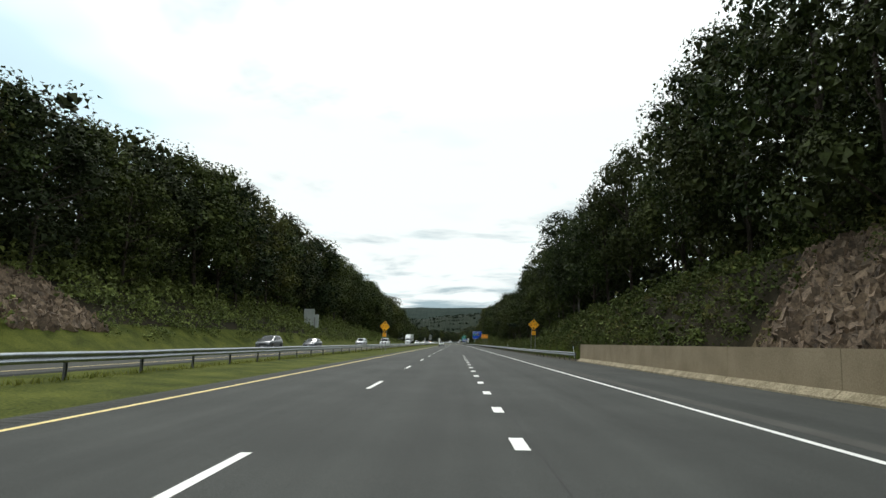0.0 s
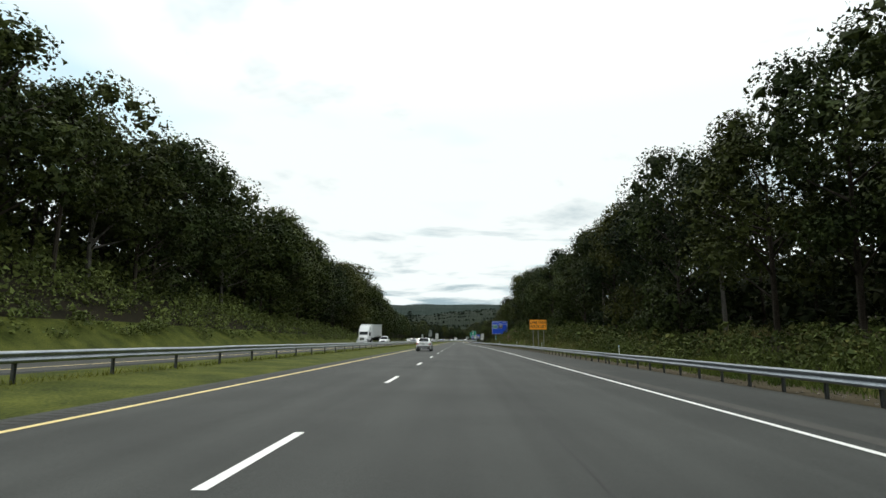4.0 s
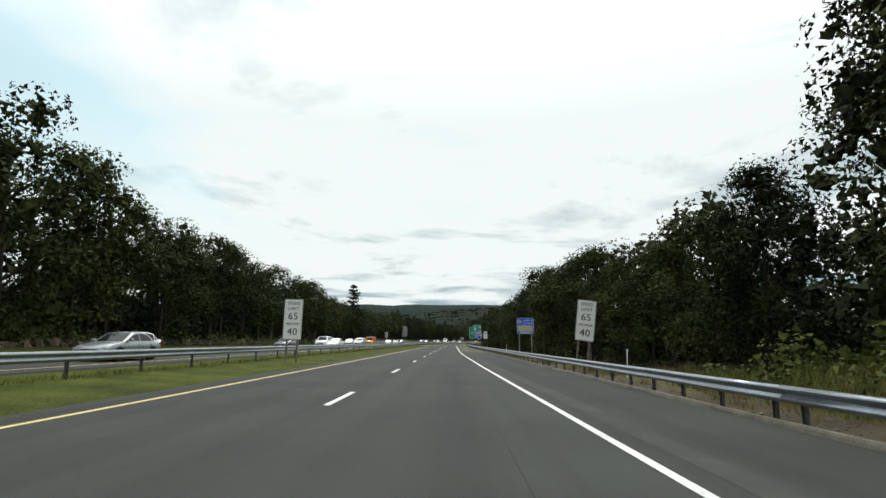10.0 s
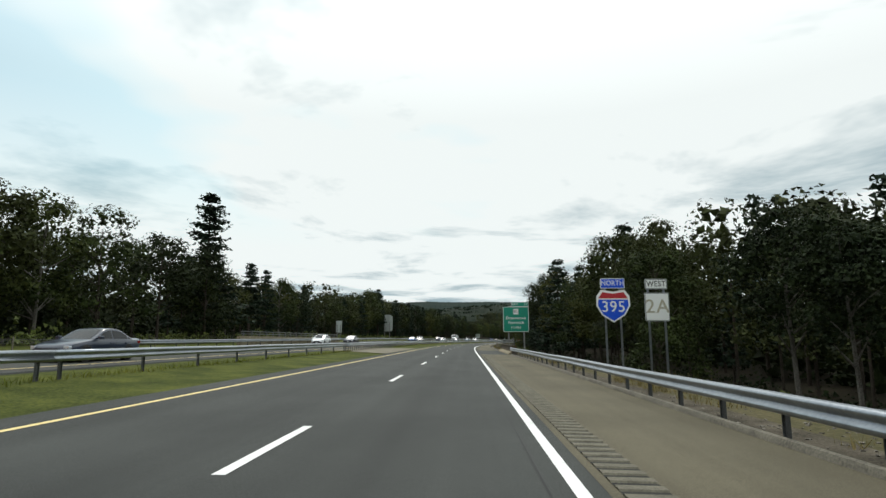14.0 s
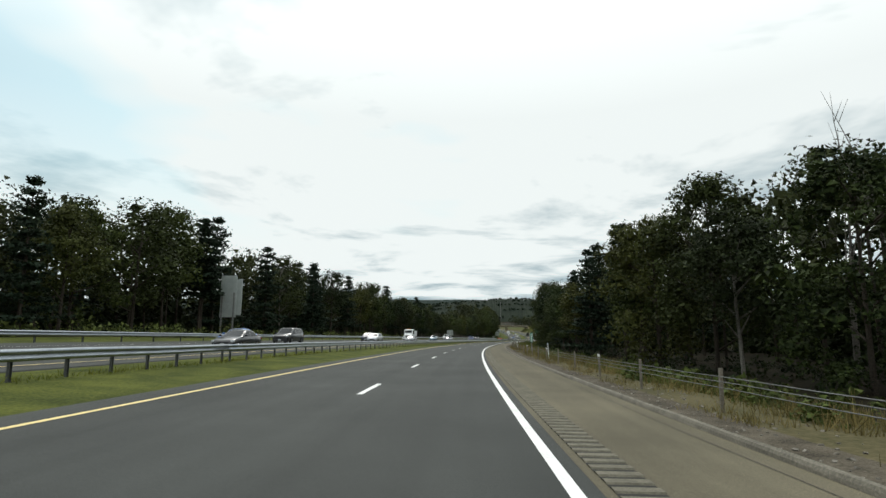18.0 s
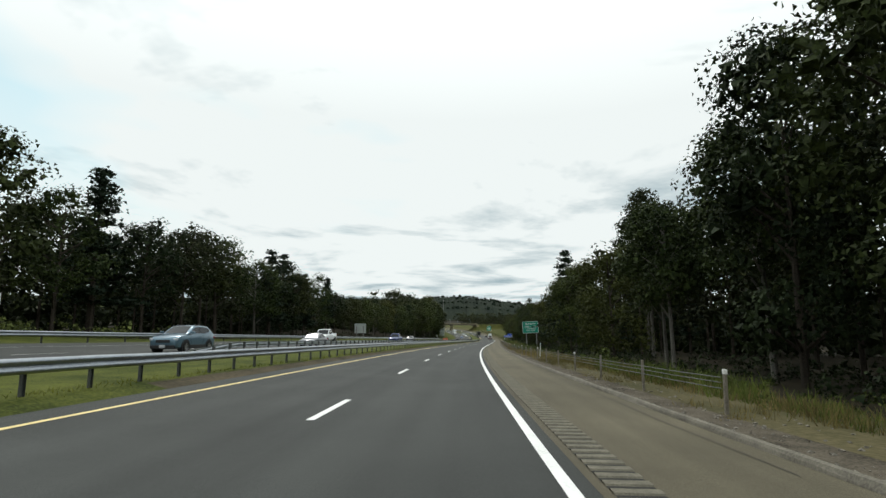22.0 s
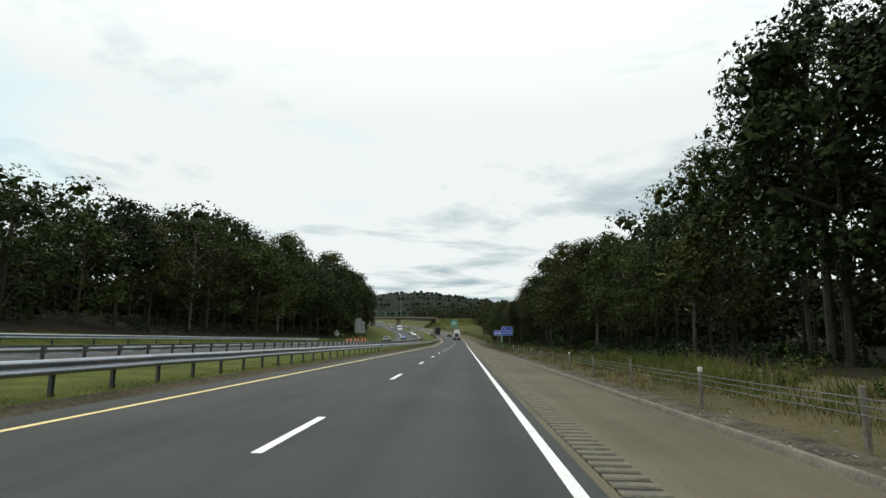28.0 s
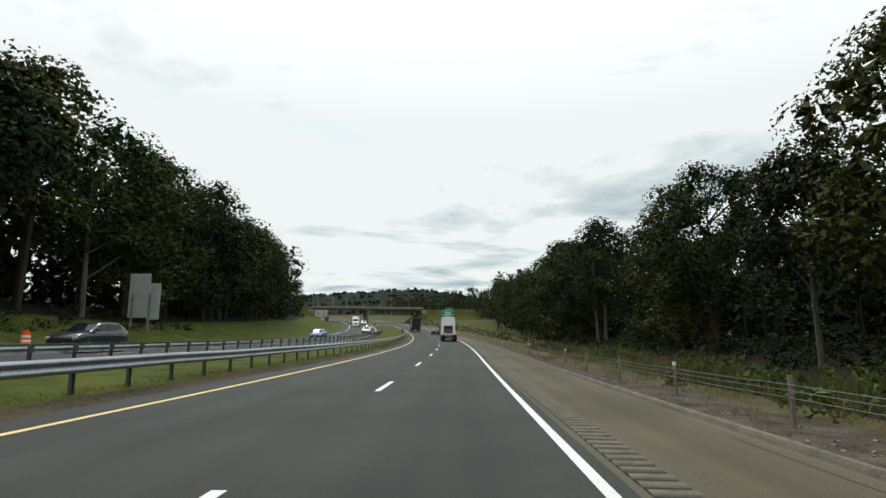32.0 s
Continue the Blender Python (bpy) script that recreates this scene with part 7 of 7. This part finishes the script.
def pickup(colour, s, u, label, L=5.7, W=1.98, roof=1.92, belt=1.22, r=0.40, toward=True, crew=True, ladder=False):
    e = empty("pickup_truck", stand(s, u, opp_up(u, s) if u < -10 else 0, 90 if not toward else -90))
    col = PAINTS[colour]
    hood = (belt - 0.12, belt)
    back = -L / 2
    cab1 = -0.55 if crew else 0.1
    part("body", hull_mesh(bmesh.new(), body_sections(L, W, 0.42, hood, belt, belt - 0.04, 1.05)), col, e, smooth=True)
    bm = bmesh.new()
    wb, wr, zb = W / 2 * 0.92, W / 2 * 0.76, belt - 0.02
    bx0, rx0 = 1.05, 0.48
    lo = [bm.verts.new(v) for v in ((bx0, wb, zb), (bx0, -wb, zb), (cab1 - 0.1, -wb, zb), (cab1 - 0.1, wb, zb))]
    hi = [bm.verts.new(v) for v in ((rx0, wr, roof - 0.04), (rx0, -wr, roof - 0.04), (cab1 + 0.08, -wr, roof - 0.04), (cab1 + 0.08, wr, roof - 0.04))]
    tp = [bm.verts.new((v.co.x * 0.9, v.co.y * 0.85, roof)) for v in hi]
    for a, b in ((lo, hi), (hi, tp)):
        for k in range(4):
            bm.faces.new((a[k], a[(k + 1) % 4], b[(k + 1) % 4], b[k]))
    bm.faces.new(tp)
    part("cabin", bm, col, e)
    q = [(bx0, wb, zb), (bx0, -wb, zb), (cab1 - 0.1, -wb, zb), (cab1 - 0.1, wb, zb)]
    h = [(rx0, wr, roof - 0.04), (rx0, -wr, roof - 0.04), (cab1 + 0.08, -wr, roof - 0.04), (cab1 + 0.08, wr, roof - 0.04)]
    pane(e, (q[0], q[1], h[1], h[0]), 0.05, 0.06, name="windscreen")
    pane(e, (q[2], q[3], h[3], h[2]), 0.10, 0.12, name="rear_window")
    for a0, a1 in ((0.06, 0.52), (0.55, 0.10)):
        pane(e, (q[3], q[0], h[0], h[3]), a1, 0.12, mx2=a0, mz2=0.10)
        pane(e, (q[1], q[2], h[2], h[1]), a0, 0.12, mx2=a1, mz2=0.10)
    part("bed_floor", boxed(back + 0.12, cab1 - 0.2, -W / 2 * 0.78, W / 2 * 0.78, belt + 0.045, belt + 0.06), TRIM, e, "dark open load bed")
    for sg in (1, -1):
        part("bed_rail", boxed(back + 0.1, cab1 - 0.15, sg * W / 2 * 0.80, sg * W / 2 * 0.93, belt - 0.03, belt + 0.09, 0.02), col, e)
        part("mirror", boxed(bx0 - 0.4, bx0 - 0.24, sg * (W / 2 - 0.03), sg * (W / 2 + 0.22), belt + 0.02, belt + 0.24, 0.04), TRIM, e)
        part("sill", boxed(-1.1, 1.1, sg * (W / 2 - 0.06), sg * (W / 2 + 0.01), 0.40, 0.50, 0.015), TRIM, e)
        for x in (0.42, -0.45):
            part("door_handle", boxed(x - 0.1, x + 0.1, sg * (W / 2 - 0.01), sg * (W / 2 + 0.03), belt - 0.2, belt - 0.16, 0.008), TRIM, e)
    part("tailgate", boxed(back + 0.02, back + 0.1, -W / 2 * 0.80, W / 2 * 0.80, belt - 0.5, belt + 0.08, 0.02), col, e)
    for x in (L / 2 - 0.98, -L / 2 + 1.18):
        for sg in (1, -1):
            bm = bmesh.new()
            tube(bm, (x, sg * (W / 2 - 0.24), r), (x, sg * (W / 2 + 0.004), r), r * 1.16, n=24)
            part("wheel_arch", bm, TRIM, e)
            wheel(e, x, sg * (W / 2 - 0.08), r, 0.26, sg)
    part("front_bumper", boxed(L / 2 - 0.25, L / 2 + 0.05, -W / 2 * 0.9, W / 2 * 0.9, 0.45, 0.66, 0.05), CHROME if colour == "white" else TRIM, e)
    part("rear_bumper", boxed(-L / 2 - 0.06, -L / 2 + 0.2, -W / 2 * 0.9, W / 2 * 0.9, 0.48, 0.66, 0.04), CHROME, e)
    part("grille", boxed(L / 2 - 0.14, L / 2 + 0.012, -W / 2 * 0.52, W / 2 * 0.52, belt - 0.46, belt - 0.2, 0.03), TRIM, e)
    lights_front(e, L, W, belt - 0.42, 0.2, 0.36)
    lights_rear(e, L, W, belt - 0.45, 0.36, 0.12)
    return tagged(e, label, "pickup truck", "vehicles on the highway")


def work_van(s, u):
    """Tall orange van with a roof rack."""
    e = empty("van", stand(s, u, opp_up(u, s), -90))
    col = PAINTS["orange"]
    L, W, H = 5.4, 2.0, 2.1
    w = W / 2
    sec = []
    for x, ww, zt in ((-2.7, 0.90, H - 0.12), (-2.66, 0.95, H - 0.03), (-2.4, 0.97, H), (1.0, 0.97, H), (1.25, 0.96, H - 0.05), (1.95, 0.97, 1.22), (2.1, 0.96, 1.14), (2.62, 0.90, 1.0), (2.7, 0.84, 0.84)):
        sec.append((x, [(0, 0.42), (w * ww * 0.95, 0.42), (w * ww, 0.6), (w * ww, min(1.15, zt - 0.15)), (w * ww * (0.90 if zt > 1.3 else 0.98), zt - 0.08), (w * ww * 0.8, zt), (0, zt + 0.02)]))
    part("body", hull_mesh(bmesh.new(), sec), col, e)
    pane(e, ((1.90, w * 0.86, 1.30), (1.90, -w * 0.86, 1.30), (1.30, -w * 0.78, H - 0.13), (1.30, w * 0.78, H - 0.13)), 0.03, 0.04, name="windscreen", out=0.03)
    for sg in (1, -1):
        q = ((0.55, sg * w * 0.965, 1.22), (1.65, sg * w * 0.965, 1.22), (1.30, sg * w * 0.90, H - 0.18), (0.55, sg * w * 0.90, H - 0.18))
        pane(e, q if sg < 0 else (q[1], q[0], q[3], q[2]), 0.05, 0.05, out=0.02)
        part("mirror", boxed(1.5, 1.65, sg * (w - 0.02), sg * (w + 0.22), 1.2, 1.48, 0.03), TRIM, e)
        for x in (1.75, -1.7):
            wheel(e, x, sg * (w - 0.12), 0.36, 0.24, sg)
        part("side_stripe", boxed(-2.3, 0.4, sg * (w * 0.965), sg * (w * 0.985), 1.5, 1.58), SIGN_YELLOW, e)
    lights_front(e, L, W, 0.82, 0.18, 0.34)
    lights_rear(e, L, W, 1.1, 0.4, 0.12)
    part("front_bumper", boxed(2.55, 2.82, -w * 0.9, w * 0.9, 0.40, 0.60, 0.04), CHROME, e)
    part("grille", boxed(2.6, 2.735, -w * 0.5, w * 0.5, 0.66, 0.84, 0.02), TRIM, e)
    for x in (-1.8, -0.4, 0.8):
        part("rack_bar", boxed(x - 0.03, x + 0.03, -w * 0.85, w * 0.85, H + 0.02, H + 0.14), TRIM, e)
    part("ladder", boxed(-2.2, 0.9, -0.5, -0.15, H + 0.145, H + 0.22, 0.02), DULL_STEEL, e)
    return tagged(e, "bright orange work van with a roof rack and ladder", "van", "vehicles on the highway")


def tractor(e, col, x0, sleeper=True, fairing=True):
    """A long-nosed truck cab; x0 is the front bumper, the cab runs back from it."""
    w = 1.22
    sec = []
    for x, ww, zt in ((x0 - 0.05, 0.62, 1.05), (x0 - 0.2, 0.70, 1.42), (x0 - 0.9, 0.76, 1.62), (x0 - 1.7, 0.84, 1.78)):
        sec.append((x, [(0, 0.55), (w * ww, 0.55), (w * (ww + 0.06), 0.9), (w * ww, zt - 0.16), (w * ww * 0.8, zt), (0, zt + 0.03)]))
    part("bonnet", hull_mesh(bmesh.new(), sec), col, e, smooth=True)
    c0, c1 = x0 - 1.68, x0 - 3.4
    sec = []
    for x, ww, zt in ((c0, 0.84, 1.80), (c0 - 0.30, 0.92, 2.62), (c0 - 0.45, 0.95, 2.72), (c1, 0.95, 2.76)):
        sec.append((x, [(0, 0.7), (w * ww, 0.7), (w * ww, 1.7), (w * ww * 0.97, zt - 0.1), (w * ww * 0.86, zt), (0, zt + 0.03)]))
    part("cab", hull_mesh(bmesh.new(), sec), col, e)
    pane(e, ((c0 - 0.02, 0.92, 1.86), (c0 - 0.02, -0.92, 1.86), (c0 - 0.32, -0.98, 2.58), (c0 - 0.32, 0.98, 2.58)), 0.03, 0.05, name="windscreen", out=0.02)
    for sg in (1, -1):
        q = ((c0 - 1.25, sg * w * 0.955, 1.75), (c0 - 0.30, sg * w * 0.93, 1.70), (c0 - 0.42, sg * w * 0.93, 2.5), (c0 - 1.25, sg * w * 0.945, 2.5))
        pane(e, q if sg < 0 else (q[1], q[0], q[3], q[2]), 0.05, 0.05, out=0.015)
        part("mirror", boxed(c0 - 0.25, c0 - 0.12, sg * (w + 0.05), sg * (w + 0.28), 1.7, 2.45, 0.03), TRIM, e)
        part("fuel_tank", boxed(c1 - 0.9, c0 - 0.9, sg * 0.75, sg * 1.2, 0.45, 0.95, 0.12), CHROME, e)
        part("step", boxed(c0 - 0.9, c0 - 0.1, sg * 0.9, sg * 1.22, 0.42, 0.5, 0.01), CHROME, e)
        part("mudguard", boxed(x0 - 1.75, x0 - 0.75, sg * 0.78, sg * 1.2, 1.02, 1.12, 0.04), col, e)
        wheel(e, x0 - 1.25, sg * 1.04, 0.5, 0.30, sg, RIM, 8)
    if sleeper:
        part("sleeper", boxed(c1 - 1.55, c1 - 0.005, -w * 0.98, w * 0.98, 0.75, 3.0, 0.08), col, e)
    if fairing:
        sec = []
        f1 = c1 - (1.5 if sleeper else 0.0)
        for x, zt in ((c0 - 0.42, 2.78), (c0 - 0.9, 3.3), (c0 - 1.5, 3.85), (f1, 3.95)):
            sec.append((x, [(0, 2.7), (w * 0.93, 2.7), (w * 0.92, zt - 0.15), (w * 0.8, zt), (0, zt + 0.02)]))
        part("roof_fairing", hull_mesh(bmesh.new(), sec), col, e)
    part("front_bumper", boxed(x0 - 0.25, x0 + 0.06, -w * 0.95, w * 0.95, 0.35, 0.75, 0.06), col, e)
    part("grille", boxed(x0 - 0.2, x0 + 0.02, -0.48, 0.48, 0.82, 1.36, 0.04), CHROME, e)
    for sg in (1, -1):
        part("headlight", boxed(x0 - 0.45, x0 - 0.12, sg * 0.62, sg * 0.98, 0.85, 1.05, 0.05), LAMP_CLEAR, e)
        bm = bmesh.new()
        tube(bm, (c1 - 0.1, sg * 1.1, 0.9), (c1 - 0.1, sg * 1.1, 3.5), 0.07, n=10)
        part("exhaust_stack", bm, CHROME, e)
    return c1 - (1.55 if sleeper else 0.0)


def semi_trailer(s, u, label):
    """Front at s, the trailer reaching away from the viewer."""
    e = empty("semi_truck", stand(s, u, opp_up(u, s), -90))
    col = PAINTS["white"]
    back = tractor(e, col, 0.0)
    t0, t1 = back + 0.35, back - 14.0
    part("trailer_box", boxed(t1, t0 - 0.9, -1.28, 1.28, 1.2, 4.1, 0.03), PAINTS["white"], e, "plain white trailer box")
    for z in (1.2, 4.02):
        for sg in (1, -1):
            part("trailer_rail", boxed(t1, t0 - 0.9, sg * 1.282, sg * 1.30, z, z + 0.12), RIM, e)
    part("frame", boxed(t1 + 0.1, -2.0, -0.45, 0.45, 0.85, 1.15), TRIM, e)
    part("landing_gear", boxed(t0 - 4.2, t0 - 3.9, -0.8, 0.8, 0.3, 1.2), DULL_STEEL, e)
    for x in (back + 0.2, back - 1.1, t1 + 1.4, t1 + 2.7):
        for sg in (1, -1):
            wheel(e, x, sg * 0.98, 0.5, 0.56, sg, RIM, 8)
    part("underride_guard", boxed(t1 - 0.05, t1 + 0.05, -1.1, 1.1, 0.5, 0.62), SIGN_RED, e)
    part("mud_flap", boxed(t1 + 0.6, t1 + 0.63, -1.2, 1.2, 0.25, 1.0), TRIM, e)
    return tagged(e, label, "truck", "vehicles on the highway")


def flatbed_truck(s, u, label):
    """White cab with a low deck behind it, seen from the rear; s is its tail."""
    e = empty("flatbed_truck", stand(s, u, 0, 90))
    col = PAINTS["white"]
    back = tractor(e, col, 9.6, sleeper=True, fairing=True)
    part("cab_rear_panel", boxed(back - 0.06, back - 0.002, -0.75, 0.75, 1.3, 2.5, 0.02), TRIM, e, "dark panel behind the cab")
    part("deck", boxed(0.0, back - 0.25, -1.25, 1.25, 1.02, 1.2, 0.03), SIGN_WHITE, e)
    part("deck_floor", boxed(0.05, back - 0.3, -1.15, 1.15, 1.204, 1.22), DULL_STEEL, e)
    for sg in (1, -1):
        part("tool_box", boxed(2.9, back - 0.6, sg * 0.78, sg * 1.22, 0.55, 1.0, 0.03), TRIM, e)
        for x in (1.3, 2.6):
            wheel(e, x, sg * 0.97, 0.5, 0.56, sg, RIM, 8)
        part("mud_flap", boxed(0.45, 0.48, sg * 0.7, sg * 1.24, 0.25, 1.0), TRIM, e)
        part("tail_light", boxed(-0.04, 0.02, sg * 0.75, sg * 1.15, 0.82, 0.98, 0.01), LAMP_RED, e)
        part("reflective_strip", boxed(-0.012, -0.002, sg * 0.1, sg * 1.2, 1.06, 1.14), SIGN_RED, e)
    part("rear_bar", boxed(-0.03, 0.08, -1.2, 1.2, 0.45, 0.6, 0.02), TRIM, e)
    part("winch_post", boxed(back - 0.55, back - 0.35, -0.5, 0.5, 1.22, 1.9, 0.03), DULL_STEEL, e)
    part("number_plate", boxed(-0.045, -0.035, -0.16, 0.16, 0.64, 0.78), PLATE, e)
    return tagged(e, label, "truck", "vehicles on the highway")


def utility_truck(s, u, label):
    e = empty("utility_truck", stand(s, u, opp_up(u, s), -90))
    col = PAINTS["white"]
    back = tractor(e, col, 0.0, sleeper=False, fairing=False)
    part("service_body", boxed(back - 3.6, back - 0.15, -1.18, 1.18, 0.95, 2.3, 0.04), col, e)
    for k in range(3):
        for sg in (1, -1):
            x = back - 0.4 - 1.05 * k
            part("locker_door", boxed(x - 0.95, x, sg * 1.182, sg * 1.20, 1.05, 2.2, 0.01), col, e)
            part("locker_handle", boxed(x - 0.2, x - 0.08, sg * 1.201, sg * 1.22, 1.6, 1.66), TRIM, e)
    part("crane_base", boxed(back - 2.7, back - 2.2, -0.3, 0.3, 2.3, 2.75, 0.05), DULL_STEEL, e)
    part("warning_light", boxed(-2.6, -2.4, -0.35, 0.35, 2.8, 2.92, 0.03), LAMP_AMBER, e)
    for sg in (1, -1):
        wheel(e, back - 2.0, sg * 0.97, 0.48, 0.5, sg, RIM, 8)
    return tagged(e, label, "truck", "vehicles on the highway")


def box_truck(s, u, label, dark=False, toward=True):
    up = opp_up(u, s) if u < -10 else 0.0
    e = empty("box_truck", stand(s, u, up, -90 if toward else 90))
    back = tractor(e, PAINTS["black" if dark else "white"], 0.0, sleeper=False, fairing=False)
    part("cargo_box", boxed(back - 6.2, back - 0.15, -1.22, 1.22, 1.0, 3.5, 0.03), PAINTS["black" if dark else "white"], e)
    part("frame", boxed(back - 6.1, -2, -0.45, 0.45, 0.7, 0.98), TRIM, e)
    for sg in (1, -1):
        wheel(e, back - 4.4, sg * 0.97, 0.48, 0.5, sg, RIM, 8)
        part("tail_light", boxed(back - 6.24, back - 6.18, sg * 0.9, sg * 1.15, 0.8, 0.95), LAMP_RED, e)
    return tagged(e, label, "truck", "vehicles on the highway")


IN, OUT = -14.6, -18.5
car("suv", "white", 179.0, -2.12, "white compact SUV with black lower trim and roof rails", toward=False)
flatbed_truck(1004, 1.75, "white truck cab with a low empty flatbed deck")
car("sedan", "black", 1046, 1.7, "dark sedan in the driving lane", toward=False)
box_truck(1072, -1.9, "black box truck in the passing lane", True, False)

car("sedan", "dark blue", 70, OUT, "dark blue sedan on the opposite carriageway")
car("suv", "grey", 52, OUT, "dark grey SUV on the opposite carriageway")
pickup("white", 121, IN, "white crew cab pickup truck with an open bed")
car("big_suv", "silver", 110, OUT, "silver SUV with a dark grille and roof rails")
semi_trailer(223, OUT, "white tractor unit pulling a long white box trailer")
pickup("white", 229, IN, "white small pickup truck beside the trailer", L=4.97, W=1.9, roof=1.72, belt=1.08, r=0.37)
car("suv", "grey", 298, IN, "dark grey SUV passing behind the guard rail")
car("hatch", "white", 324, OUT, "small white car on the opposite carriageway")
car("sedan", "silver", 317, IN, "silver sedan behind the guard rail")
car("sedan", "grey", 356, OUT, "grey sedan on the opposite carriageway")
car("sedan", "white", 366, IN, "white sedan on the opposite carriageway")
car("minivan", "white", 375, OUT, "white minivan on the opposite carriageway")
car("suv", "silver", 385.5, IN, "silver SUV on the opposite carriageway")
car("sedan", "grey", 396, OUT, "dark grey sedan behind the guard rail")
car("big_suv", "maroon", 409, OUT, "dark maroon boxy SUV on the opposite carriageway")
work_van(423, OUT)
car("sedan", "dark blue", 429, IN, "dark blue sedan beside the orange van")
car("hatch", "white", 480, OUT, "white rounded hatchback on the opposite carriageway")
car("sedan", "dark blue", 498, OUT, "dark blue low sedan by the bridge")
car("sedan", "black", 558, IN, "black sedan on the opposite carriageway")
car("sedan", "blue", 566, OUT, "bright blue sedan on the opposite carriageway")
car("minivan", "black", 578, OUT, "black minivan on the opposite carriageway")
car("suv", "silver", 604, IN, "silver SUV on the opposite carriageway")
car("suv", "dark blue", 614.5, OUT, "dark SUV on the opposite carriageway")
car("sedan", "grey", 636, IN, "grey sedan on the opposite carriageway")
utility_truck(648.5, OUT, "white utility service truck with side lockers")
car("suv", "steel blue", 665, IN, "steel blue SUV behind the guard rail")
car("sedan", "grey", 690, IN, "dark grey sedan on the opposite carriageway")
pickup("white", 706, OUT, "white pickup truck on the opposite carriageway")
pickup("deep blue", 739, IN, "deep blue pickup truck behind the guard rail")
car("sedan", "black", 780, OUT, "black sedan behind the double guard rail")
car("suv", "black", 950, OUT, "black SUV beside the orange barrels")
car("sedan", "blue", 1002, OUT, "blue sedan on the far bend")
car("sedan", "white", 1044, IN, "white sedan on the far bend")
car("sedan", "silver", 1068, IN, "silver sedan on the far bend")
box_truck(1092, OUT, "white box truck coming under the overpass")
car("suv", "white", 1120, IN, "white SUV near the overpass")
car("sedan", "grey", 1132, OUT, "grey sedan near the overpass")
